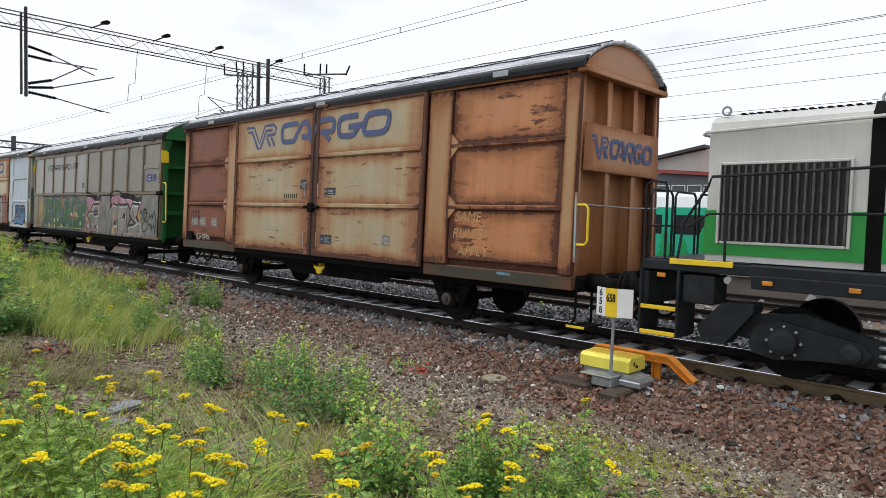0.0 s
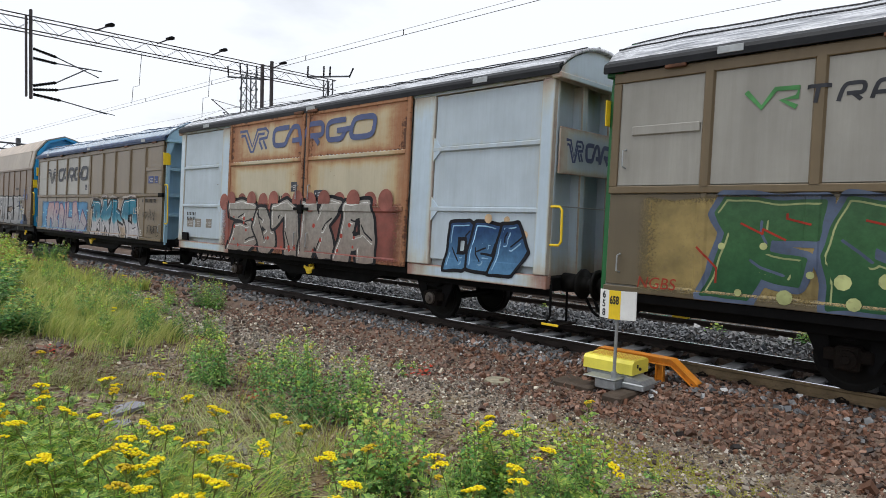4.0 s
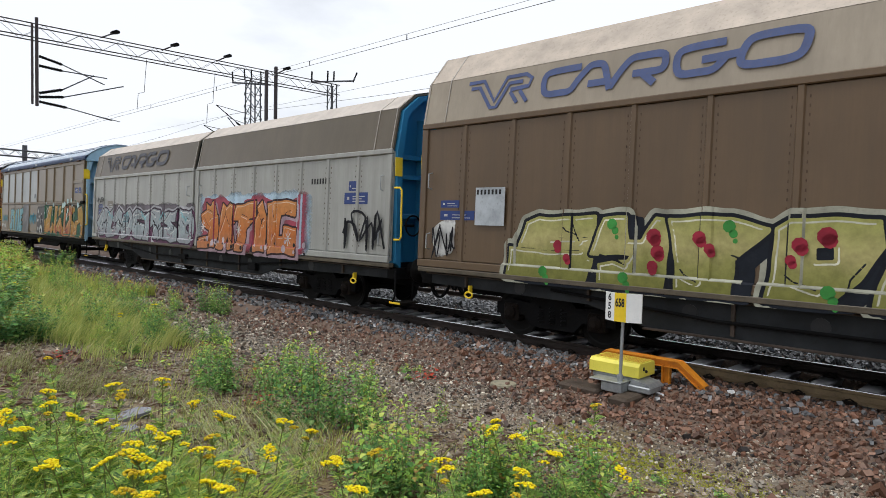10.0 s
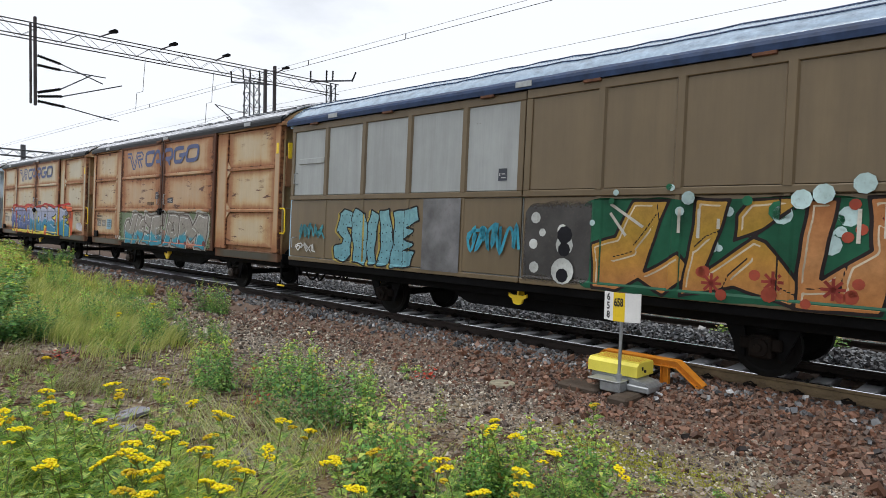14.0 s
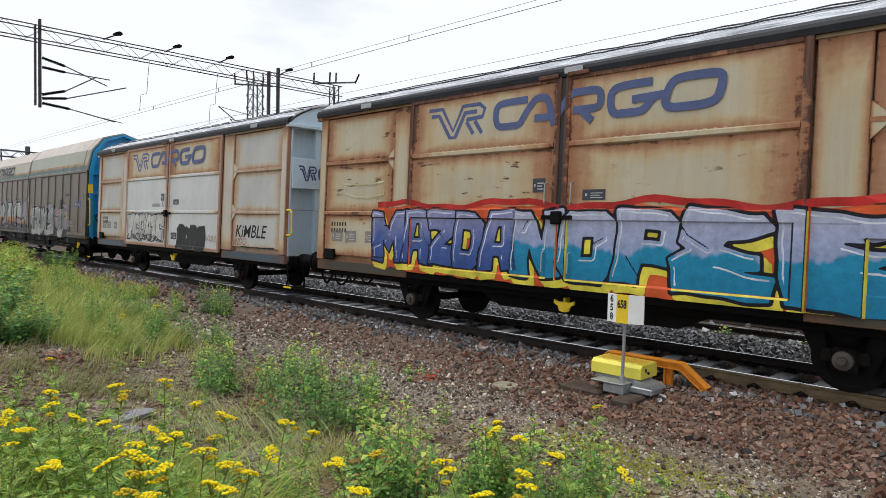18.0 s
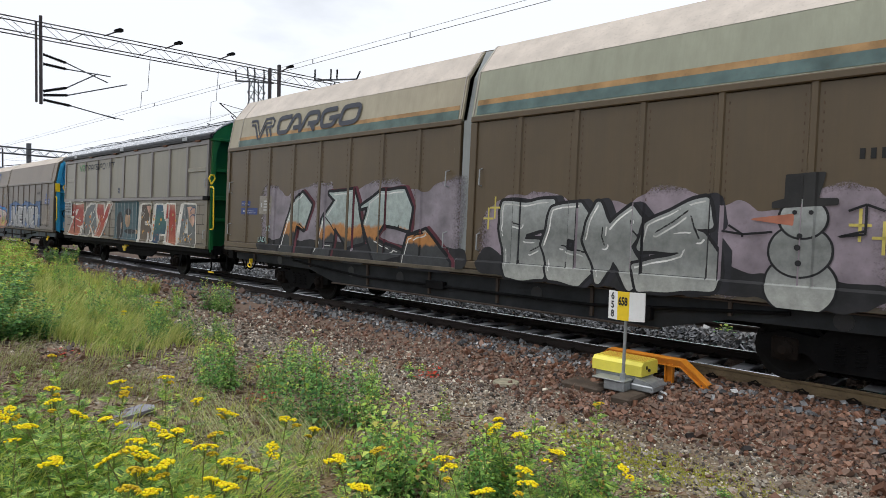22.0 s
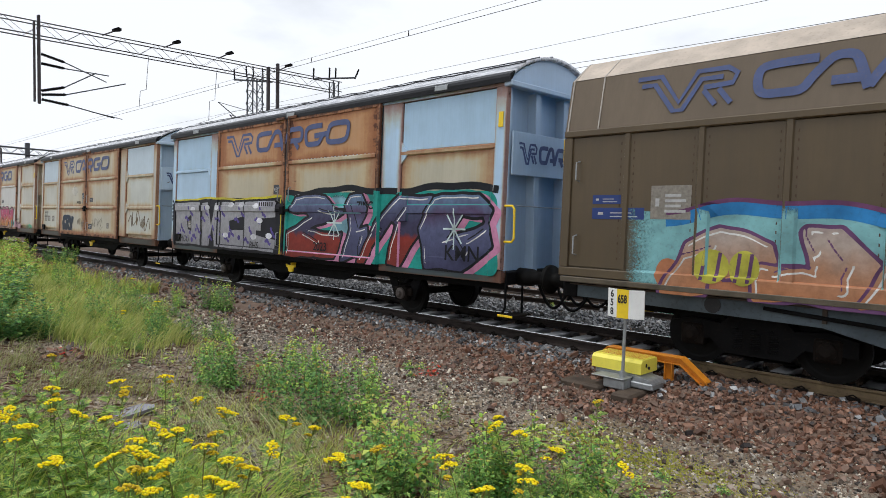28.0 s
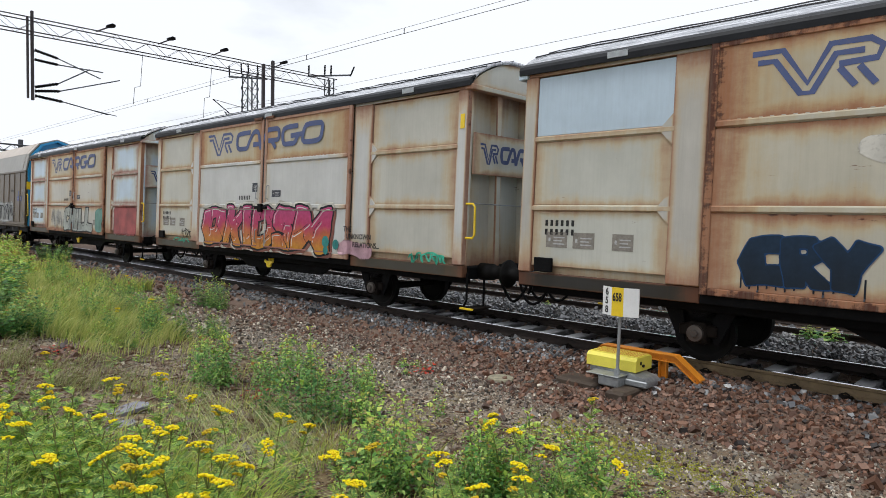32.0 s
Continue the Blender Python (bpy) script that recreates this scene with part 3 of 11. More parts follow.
def emblem(parent, x, z, w, h, y, mat, plane="side", x_face=0.0):
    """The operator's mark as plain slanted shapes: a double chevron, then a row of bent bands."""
    def line(pts, wd):
        left, right = [], []
        for i, (a, b) in enumerate(pts):
            p, q = pts[max(i - 1, 0)], pts[min(i + 1, len(pts) - 1)]
            k = math.hypot(q[0] - p[0], q[1] - p[1]) or 1
            nx, nz = -(q[1] - p[1]) / k * wd / 2, (q[0] - p[0]) / k * wd / 2
            left.append((a + nx, b + nz))
            right.append((a - nx, b - nz))
        m = len(pts)
        return left + right, [(i, i + 1, m + i + 1, m + i) for i in range(m - 1)]

    u = w / 7.0
    shapes = []
    for pts in ([(0, 0.97), (0.50, 0.97), (0.90, 0.16), (1.22, 0.97), (1.78, 0.97), (1.95, 0.80), (1.88, 0.54), (1.35, 0.50)],
                [(0.10, 0.75), (0.38, 0.75), (0.80, -0.06), (0.98, -0.06), (1.30, 0.74), (1.70, 0.74)],
                [(1.36, 0.42), (1.60, 0.0)], [(1.64, 0.42), (1.88, 0.0)]):
        shapes.append(line([(x + a * 0.9 * u, z + b * h) for a, b in pts], 0.14 * h))
    for pts in ([(2.93, 0.885), (2.30, 0.885), (2.10, 0.80), (2.07, 0.44), (2.14, 0.115), (2.50, 0.115), (2.74, 0.115), (2.86, 0.42), (3.02, 0.70), (3.14, 0.885), (3.34, 0.885), (3.44, 0.80), (3.52, 0.42), (3.60, 0.0)],
                [(3.12, 0.27), (3.50, 0.27)],
                [(3.60, 0.04), (3.72, 0.36), (3.86, 0.66), (4.00, 0.885), (4.24, 0.885), (4.62, 0.885), (4.66, 0.62), (4.62, 0.36), (4.28, 0.37), (4.04, 0.37)],
                [(4.24, 0.34), (4.48, 0.0)],
                [(5.68, 0.885), (5.12, 0.885), (4.88, 0.80), (4.85, 0.44), (4.92, 0.115), (5.20, 0.115), (5.50, 0.115), (5.60, 0.26), (5.72, 0.50)],
                [(5.30, 0.46), (5.95, 0.50)],
                [(6.45, 0.885), (6.70, 0.885), (6.92, 0.84), (6.91, 0.55), (6.84, 0.20), (6.62, 0.115), (6.35, 0.115), (6.05, 0.115), (5.93, 0.22), (5.95, 0.50), (6.06, 0.84), (6.28, 0.885), (6.45, 0.885)]):
        for _ in range(2):
            pts = [pts[0]] + [(p[0] * k + q[0] * (1 - k), p[1] * k + q[1] * (1 - k)) for p, q in zip(pts, pts[1:]) for k in (0.75, 0.25)] + [pts[-1]]
        shapes.append(line([(x + p * u, z + q * h) for p, q in pts], 0.225 * h))
    s = Shape()
    for i, (p, g) in enumerate(shapes):
        yy = y - 0.0015 * i
        if plane == "side":
            q = on_side(p, g, yy)
        else:
            q = Shape().add([(x_face + 0.0015 * i, a, b) for a, b in p], g)
        s.add(q.v, q.f)
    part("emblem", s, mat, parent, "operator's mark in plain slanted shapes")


def notice(parent, x, z, w, h, y, mat, lines=2):
    """A small plate with bars of print."""
    p = part("notice_plate", flat_poly([(x, z), (x + w, z), (x + w, z + h), (x, z + h)], y), mat, parent)
    s = Shape()
    for i in range(lines):
        zz = z + h * (0.2 + 0.62 * i / max(1, lines))
        q = on_side([(x + 0.36 * w, zz), (x + (0.88 - 0.12 * (i % 2)) * w, zz), (x + (0.88 - 0.12 * (i % 2)) * w, zz + h * 0.08), (x + 0.36 * w, zz + h * 0.08)], [(0, 1, 2, 3)], y - 0.002)
        s.add(q.v, q.f)
    q = on_side([(x + 0.12 * w, z + 0.38 * h), (x + 0.22 * w, z + 0.38 * h), (x + 0.22 * w, z + 0.62 * h), (x + 0.12 * w, z + 0.62 * h)], [(0, 1, 2, 3)], y - 0.002)
    s.add(q.v, q.f)
    part("print_mark", s, PRINT_GREY, p)


# ---- box wagon with two doors a side, arched roof ----
ROOF_FELT, rn, rl, rb = nodes_of("wet_roof_sheet", 0.28, 0.0, 0.6)
rv = coords(rn, rl, (0.5, 5.0, 5.0))
rr = noise_of(rn, rl, rv, 3, 7, 0.7)
# pale streaks in the colour stand for sky mirrored in the wet sheet
rl.new(mix_of(rn, rl, ramp_of(rn, rl, rr, 0.36, 0.60), (0.14, 0.15, 0.17), (0.58, 0.59, 0.62)), rb.inputs["Base Color"])
rl.new(ramp_of(rn, rl, rr, 0.35, 0.65, (0.08,) * 3 + (1,), (0.38,) * 3 + (1,)), rb.inputs["Roughness"])
bump_of(rn, rl, rb, rr, 0.30, 0.012)
ROOF_BLUE = plain("wet_blue_roof_sheet", (0.27, 0.36, 0.46), 0.16, 0.0, 0.4, 5, 0.3, (0.08, 0.10, 0.14), 0.4, 0.7)
EAVE_BLACK = plain("black_eave_sheet", (0.012, 0.013, 0.016), 0.5, 0.0, 0.4, 4, 0.2, (0.03, 0.03, 0.03), 0.2, 0.2)
EAVE_BLUE = plain("blue_eave_sheet", (0.022, 0.042, 0.10), 0.5, 0.0, 0.4, 4, 0.2, (0.03, 0.04, 0.06), 0.2, 0.2)


def arched_roof(parent, L, eave_z, crest_z, half, eave, lumps=0.0, seed=1, over=0.10):
    """A roof sheet on hoops, sagging between them, with a dark eave strip a side."""
    s = Shape()
    nx, ny = int(L / 0.35), 14
    rng = random.Random(seed)
    ph = rng.uniform(0, 6)
    top, low = [], []
    for i in range(nx + 1):
        x = -over + (L + 2 * over) * i / nx
        for j in range(ny + 1):
            t = j / ny
            y = -half + 2 * half * t
            z = eave_z + (crest_z - eave_z) * math.sin(math.pi * t) ** 0.72
            amp = lumps * math.sin(math.pi * t)
            z += amp * (0.6 * math.sin(x * 1.7 + ph) + 0.4 * math.sin(x * 3.9 + 2 * ph + y)) + 0.008 * math.sin(x * 9)
            top.append((x, y, z + 0.03))
            low.append((x, y, z - 0.03))
    n = ny + 1
    f = []
    for i in range(nx):
        for j in range(ny):
            a = i * n + j
            f.append((a, a + n, a + n + 1, a + 1))
    k = len(top)
    f2 = [tuple(v + k for v in q[::-1]) for q in f]
    edge = []
    for i in range(nx):
        for j in (0, ny):
            a, b = i * n + j, (i + 1) * n + j
            edge.append((a, k + a, k + b, b) if j == 0 else (b, k + b, k + a, a))
    for j in range(ny):
        for i in (0, nx):
            a, b = i * n + j, i * n + j + 1
            edge.append((b, k + b, k + a, a) if i == 0 else (a, k + a, k + b, b))
    s.add(top + low, f + f2 + edge)
    roof = part("roof", s, ROOF_BLUE if eave is EAVE_BLUE else ROOF_FELT, parent, "wet blue sheeted arched roof" if eave is EAVE_BLUE else "wet grey sheeted arched roof", True)
    for side in (-1, 1):
        e = Shape()
        k = 1 if side > 0 else -1
        e.prism([(k * half, eave_z - 0.09), (k * (half + 0.05), eave_z - 0.09), (k * (half + 0.055), eave_z + 0.0), (k * (half + 0.03), eave_z + 0.055), (k * (half - 0.10), eave_z + 0.13), (k * (half - 0.10), eave_z + 0.08)], 0, -over, L + over)
        part("eave_strip", e, eave, roof, "dark eave strip")
    for t in (0.15, 0.29, 0.43):
        q = Shape()
        line = []
        for i in range(0, nx + 1):
            x, y, z = top[i * n + int(t * ny)]
            line.append((x, y, z + 0.004))
        q.pipe(line, 0.016, 5)
        part("roof_seam", q, eave, roof, "dark seam along the roof")
    for i in range(3):
        q = Shape()
        x = L * (0.1 + 0.38 * i) + 0.2
        q.box(x, x + 0.35, -half - 0.065, -half - 0.045, eave_z - 0.05, eave_z + 0.05, 0.004)
        part("roof_clip", q, GALV, roof)
    return roof


def belt(s, x0, x1, z, y0, y1, h=0.055):
    """A pressed stiffening rail, bevelled above and below."""
    s.prism([(y1, z - h), (y0, z - h * 0.55), (y0, z + h * 0.55), (y1, z + h)], 0, x0, x1)


def box_wagon(name, rear, pal, label, seed):
    """A two-axle box wagon. pal: paints for the parts."""
    L = 14.2
    w = empty(name, pose(rear, TRACK_Y, 0))
    tagged(w, label, "freight wagon", "wagons of the goods train")
    WAGONS.append((w, rear))
    A, B, DOOR, DTOP, POST, SILL, ROOF, END = (pal[k] for k in ("fix", "fix2", "door", "dtop", "post", "sill", "eave", "end"))
    y = -1.53
    for side in (-1, 1):
        f = side  # -1: the camera's side
        def yy(a, b):
            return (a, b) if f < 0 else (-b, -a)
        # fixed panels at the ends of the side: three stacked sheets each
        for x0, x1, mat in ((0.26, 2.70, B), (11.40, 13.94, A)):
            for z0, z1, mt in ((1.30, 2.225, mat), (2.335, 3.395, mat), (3.505, 4.50, pal.get("ftop", mat) if f < 0 else mat)):
                s = Shape().box(x0, x1, *yy(-1.495, -1.43), z0, z1, 0.008)
                part("side_panel", s.lean(), mt, w)
            b = Shape()
            for z in (2.28, 3.45):
                if f < 0:
                    belt(b, x0 - 0.03, x1 + 0.03, z, -1.535, -1.49)
                else:
                    belt(b, x0 - 0.03, x1 + 0.03, z, 1.535, 1.49)
            part("belt_rail", b.lean(), mat, w)
            gx, d = (x0 - 0.02, 1) if x0 > 5 else (x1 + 0.02, -1)
            for z in (2.28, 3.45):
                g = Shape().prism([(gx, z - 0.24), (gx + d * 0.20, z - 0.03), (gx + d * 0.20, z + 0.03), (gx, z + 0.24)], 1, *yy(-1.53, -1.49))
                part("gusset", g.lean(), POST, w)
        for x0, x1, proud in ((0.0, 0.26, 0), (2.70, 3.22, 0), (10.76, 11.38, 0), (13.94, 14.2, 0)):
            s = Shape().box(x0, x1 - 0.003, *yy(-1.53, -1.40), 1.18, 4.52, 0.015)
            part("side_post", s.lean(), POST, w)
        s = Shape().box(0.05, L - 0.05, *yy(-1.40, -1.36), 1.1, 4.55)
        part("inner_wall", s.lean(), B, w)
        for x0, x1, mat in ((0.0, 3.21, SILL), (3.215, 10.745, BLACK_STEEL), (10.75, L, SILL)):
            s = Shape().box(x0, x1, *yy(-1.50, -1.34), 0.94, 1.17, 0.012)
            part("sill", s, mat, w)
        # two doors
        for k, (x0, x1) in enumerate(((3.24, 6.96), (7.04, 10.74))):
            door = part("sliding_door", Shape().box(x0 + 0.05, x1 - 0.05, *yy(-1.56, -1.535), 1.12, 4.54).lean(), DOOR, w)
            zs = (1.12, 2.24, 3.41, 4.56)
            for i in range(3):
                s = Shape().box(x0 + 0.1, x1 - 0.1, *yy(-1.578, -1.562), zs[i] + 0.06, zs[i + 1] - 0.02, 0.006)
                part("door_sheet", s.lean(), DTOP if i == 2 else DOOR, door)
            fr = Shape()
            fr.box(x0, x0 + 0.11, *yy(-1.60, -1.535), 1.08, 4.58, 0.01)
            fr.box(x1 - 0.11, x1, *yy(-1.60, -1.535), 1.08, 4.58, 0.01)
            fr.box(x0 + 0.113, x1 - 0.113, *yy(-1.60, -1.535), 1.08, 1.18, 0.01)
            fr.box(x0 + 0.113, x1 - 0.113, *yy(-1.60, -1.535), 4.50, 4.58, 0.01)
            for z in (2.28, 3.45):
                if f < 0:
                    belt(fr, x0 + 0.113, x1 - 0.113, z, -1.605, -1.57)
                else:
                    belt(fr, x0 + 0.113, x1 - 0.113, z, 1.605, 1.57)
            part("door_frame", fr.lean(), pal.get("dframe", DOOR), door)
            rv_ = Shape()
            for z in (3.50,):
                for i in range(24):
                    xx = x0 + 0.25 + i * (x1 - x0 - 0.5) / 23
                    rv_.box(xx, xx + 0.05, *yy(-1.582, -1.57), z, z + 0.012)
            tagged(part("rivet_row", rv_.lean(), POST, door), kind="stuff")
            h = Shape()
            hx = x1 - 0.22 if k == 0 else x0 + 0.22
            for z in (1.30, 2.46):
                h.pipe([(hx, -1.575 * -f, z), (hx, 1.64 * f, z + 0.02), (hx, 1.64 * f, z + 0.34), (hx, 1.575 * f, z + 0.36)], 0.014, 6)
            part("door_handle", h.lean(), GALV, door, "galvanised loop handle")
            r = Shape()
            r.box(x1 - 0.45 if k == 0 else x0 + 0.05, x1 - 0.05 if k == 0 else x0 + 0.45, *yy(-1.64, -1.58), 4.56, 4.63, 0.01)
            part("door_hanger", r.lean(), RUSTY, door)
        # plain black strip set in the gap between the two doors
        s = Shape().box(6.963, 7.037, *yy(-1.58, -1.50), 1.10, 4.55)
        part("door_gap_seal", s.lean(), BLACK, w, "black strip in the gap between the doors")
        k = Shape()
        k.box(6.70, 7.30, *yy(-1.665, -1.61), 2.20, 2.27, 0.01)
        k.box(6.90, 7.10, *yy(-1.69, -1.61), 2.12, 2.34, 0.02)
        part("door_lock", k.lean(), BLACK_STEEL, w, "black door lock")
        s = Shape().box(0.02, L - 0.02, *yy(-1.515, -1.36), 4.523, 4.60, 0.01)
        part("top_rail", s.lean(), pal.get("toprail", POST), w)
    arched_roof(w, L, 4.66, 5.20, 1.44, ROOF, 0.012, seed)
    # ends
    for d, xe in ((1, L), (-1, 0.0)):
        def xx(a, b):
            return (xe + a, xe + b) if d > 0 else (xe - b, xe - a)
        s = Shape().box(*xx(-0.26, -0.22), -1.40, 1.40, 1.1, 4.60)
        part("end_wall", s.lean(), END, w)
        for yp in (-0.46, 0.46):
            q = Shape()
            q.box(*xx(-0.22, 0.0), yp - 0.05, yp - 0.02, 1.1, 4.50)
            q.box(*xx(-0.02, 0.02), yp - 0.11, yp + 0.04, 1.1, 4.50, 0.005)
            part("end_post", q, END, w)
        for yp in (-1.42, 1.36):
            q = Shape().box(*xx(-0.20, 0.0), yp, yp + 0.06, 1.12, 4.50, 0.006)
            part("corner_flange", q.lean(), END, w)
        arch = arc((-1.40, 4.58), (1.40, 4.58), 0.60, 18)
        part("end_arch", Shape().prism([(a, b) for a, b in arch], 0, *xx(-0.20, 0.02)), pal.get("arch", END), w)
        part("end_ledge", Shape().box(*xx(-0.05, 0.14), -1.46, 1.46, 4.50, 4.60, 0.015), pal.get("arch", END), w)
        p = Shape().box(*xx(0.025, 0.06), -1.38, 1.38, 2.92, 3.72, 0.012)
        panel = part("end_panel", p.lean(), pal.get("epanel", END), w)
        if d > 0:
            emblem(panel, -1.12, 3.16, 2.15, 0.36, 0, LOGO_BLUE, "end", xe + 0.063)
        sl = Shape().box(*xx(-0.26, 0.03), -1.36, 1.36, 0.90, 1.14, 0.015)
        part("headstock", sl, BLACK_STEEL, w)
        end_gear(w, xe, d)
        step_and_rail(w, xe + d * 0.02, -1.44 if d > 0 else 1.44, YELLOW, d=d)
        bar = Shape().pipe([(xe + d * 0.10, -1.30, 2.36), (xe + d * 0.12, 0, 2.34), (xe + d * 0.10, 1.30, 2.36)], 0.012, 6)
        part("grab_wire", bar, GALV, w)
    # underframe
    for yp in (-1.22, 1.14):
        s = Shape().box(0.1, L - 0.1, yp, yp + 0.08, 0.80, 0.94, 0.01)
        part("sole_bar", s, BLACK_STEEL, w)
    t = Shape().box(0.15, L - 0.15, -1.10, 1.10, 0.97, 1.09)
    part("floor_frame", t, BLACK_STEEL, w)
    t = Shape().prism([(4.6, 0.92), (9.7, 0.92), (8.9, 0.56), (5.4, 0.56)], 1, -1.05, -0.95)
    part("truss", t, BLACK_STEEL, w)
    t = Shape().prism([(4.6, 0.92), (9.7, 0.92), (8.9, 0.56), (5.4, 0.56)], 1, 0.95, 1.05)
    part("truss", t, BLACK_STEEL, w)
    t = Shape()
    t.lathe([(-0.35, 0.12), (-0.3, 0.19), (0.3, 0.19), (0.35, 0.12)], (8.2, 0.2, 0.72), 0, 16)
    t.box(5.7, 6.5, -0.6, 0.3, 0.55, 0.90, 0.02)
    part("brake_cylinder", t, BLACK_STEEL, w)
    for ax in (3.05, 11.15):
        wheelset(w, ax)
        axle_gear(w, ax)
    brake_lever(w, 7.05)
    # plates and numbers
    for u0, z0, ww, hh in ((6.45, 2.66, 0.26, 0.24), (7.45, 2.52, 0.42, 0.17), (7.35, 1.38, 0.44, 0.22), (9.55, 1.45, 0.25, 0.22)):
        notice(w, u0, z0, ww, hh, -1.583, DULL_PLATE if u0 > 9 else LOGO_DARK, 3)
    for u0, ww in ((0.55, 0.42), (1.08, 0.40), (1.80, 0.36)):
        notice(w, u0, 1.62, ww, 0.26, -1.5, DULL_PLATE, 3)
    bars(w, 5.75, 2.45, 0.62, 0.11, -1.582, (0.02, 0.02, 0.02), 7)
    bars(w, 0.52, 1.98, 0.62, 0.10, -1.5, (0.03, 0.03, 0.03), 6, 2)
    cb = Shape().box(0.36, 0.72, -1.56, -1.50, 1.20, 1.44, 0.01)
    part("card_holder", cb, BLACK_STEEL, w, "dark metal card holder")
    if pal.get("emblem", True):
        emblem(w, 3.79, 3.79, 5.90, 0.56, -1.5815, pal.get("logo", LOGO_BLUE))
    return w


RUSTY = plain("rusty_ironwork", (0.12, 0.05, 0.025), 0.8, 0.0, 0.5, 6, 0.4, (0.03, 0.015, 0.01), 0.6)


# ---- sliding-wall wagon, arched roof ----
def rib(s, x, z0, z1, y, wd=0.13, proud=0.045):
    """A pressed upright rib on the camera's side, or on the far one for y > 0."""
    k = -1 if y < 0 else 1
    s.add([(x - wd / 2, y, z0), (x - wd / 3, y + k * proud, z0), (x + wd / 3, y + k * proud, z0), (x + wd / 2, y, z0),
           (x - wd / 2, y, z1), (x - wd / 3, y + k * proud, z1), (x + wd / 3, y + k * proud, z1), (x + wd / 2, y, z1)],
          [(0, 1, 5, 4), (1, 2, 6, 5), (2, 3, 7, 6), (3, 2, 1, 0), (4, 5, 6, 7)] if k < 0 else
          [(4, 5, 1, 0), (5, 6, 2, 1), (6, 7, 3, 2), (0, 1, 2, 3), (7, 6, 5, 4)])


def sliding_wagon(name, rear, pal, label, seed):
    """A two-axle wagon with sliding side walls."""
    L = 14.65
    w = empty(name, pose(rear, TRACK_Y, 0))
    tagged(w, label, "freight wagon", "wagons of the goods train")
    WAGONS.append((w, rear))
    END = pal["end"]
    ribs_l = (0.30, 1.55, 2.95, 4.45, 6.00)
    ribs_r = (8.95, 10.25, 11.72, 13.10)
    for side in (-1, 1):
        f = side
        def yy(a, b):
            return (a, b) if f < 0 else (-b, -a)
        for k, (x0, x1, up, lo, ribs) in enumerate(((0.06, 7.42, pal["lu"], pal["ll"], ribs_l), (7.46, 14.59, pal["ru"], pal["rl"], ribs_r))):
            yo = -1.50 if k == 0 else -1.53
            xs = [x0] + [r for r in ribs if r - x0 > 0.4] + [x1]
            wall = part("sliding_wall", Shape().box(x0, x1, *yy(yo + 0.04, yo + 0.08), 1.05, 4.44).lean(), up, w)
            for i in range(len(xs) - 1):
                s = Shape().box(xs[i] + 0.02, xs[i + 1] - 0.02, *yy(yo, yo + 0.04), 2.68, 4.26, 0.008)
                part("upper_panel", s.lean(), up, wall)
                s = Shape().box(xs[i] + 0.02, xs[i + 1] - 0.02, *yy(yo, yo + 0.04), 1.16, 2.55, 0.008)
                part("lower_panel", s.lean(), lo, wall)
            for r in xs[1:-1]:
                q = Shape()
                rib(q, r, 2.66, 4.28, f * -yo if f > 0 else yo, 0.16)
                part("rib", q.lean(), pal["rib"], wall)
                q = Shape()
                rib(q, r, 1.12, 2.56, f * -yo if f > 0 else yo, 0.10, 0.02)
                part("rib", q.lean(), lo, wall)
            fr = Shape()
            fr.box(x0, x1, *yy(yo - 0.03, yo + 0.03), 4.26, 4.42, 0.012)
            fr.box(x0, x1, *yy(yo - 0.035, yo + 0.03), 2.56, 2.67, 0.012)
            fr.box(x0, x0 + 0.13, *yy(yo - 0.03, yo + 0.03), 2.672, 4.258, 0.01)
            fr.box(x1 - 0.13, x1, *yy(yo - 0.03, yo + 0.03), 2.672, 4.258, 0.01)
            part("wall_frame", fr.lean(), pal["rib"], wall)
            fl = Shape()
            fl.box(x0, x1, *yy(yo - 0.03, yo + 0.03), 1.05, 1.14, 0.01)
            part("bottom_rail", fl.lean(), lo, wall)
            bx = (13.20, 14.44) if k else (0.40, 1.45)
            s = Shape().box(*bx, *yy(yo - 0.03, yo), 3.44, 3.58, 0.012)
            part("panel_belt", s.lean(), up, wall)
            hh = Shape()
            hx = x1 - 0.10 if k else x0 + 0.25
            for z in (1.35, 2.95):
                hh.pipe([(hx, f * -yo if f > 0 else yo, z), (hx, f * 1.60, z + 0.02), (hx, f * 1.60, z + 0.26), (hx, f * -yo if f > 0 else yo, z + 0.28)], 0.013, 6)
            part("wall_handle", hh.lean(), GALV, wall)
        s = Shape().box(0.0, L, *yy(-1.48, -1.34), 0.90, 1.046, 0.012)
        part("sill", s, BLACK_STEEL, w)
        for x in (0.9, 3.6, 6.4, 8.6, 11.2, 13.7):
            q = Shape().box(x, x + 0.32, *yy(-1.60, -1.545), 4.38, 4.44, 0.01)
            part("roller_bracket", q.lean(), RUSTY, w)
        q = Shape().box(L - 0.25, L + 0.10, *yy(-1.62, -1.53), 2.55, 2.68, 0.015)
        part("wall_lock", q.lean(), BLACK_STEEL, w)
    arched_roof(w, L, 4.52, 5.16, 1.44, pal["eave"], pal.get("lumps", 0.03), seed)
    for d, xe in ((1, L), (-1, 0.0)):
        def xx(a, b):
            return (xe + a, xe + b) if d > 0 else (xe - b, xe - a)
        part("end_wall", Shape().box(*xx(-0.40, -0.36), -1.40, 1.40, 1.0, 4.50).lean(), END, w)
        for yp in (-0.50, 0.50):
            q = Shape()
            q.box(*xx(-0.36, -0.05), yp - 0.02, yp + 0.02, 1.0, 4.45)
            q.box(*xx(-0.07, -0.03), yp - 0.06, yp + 0.06, 1.0, 4.45, 0.006)
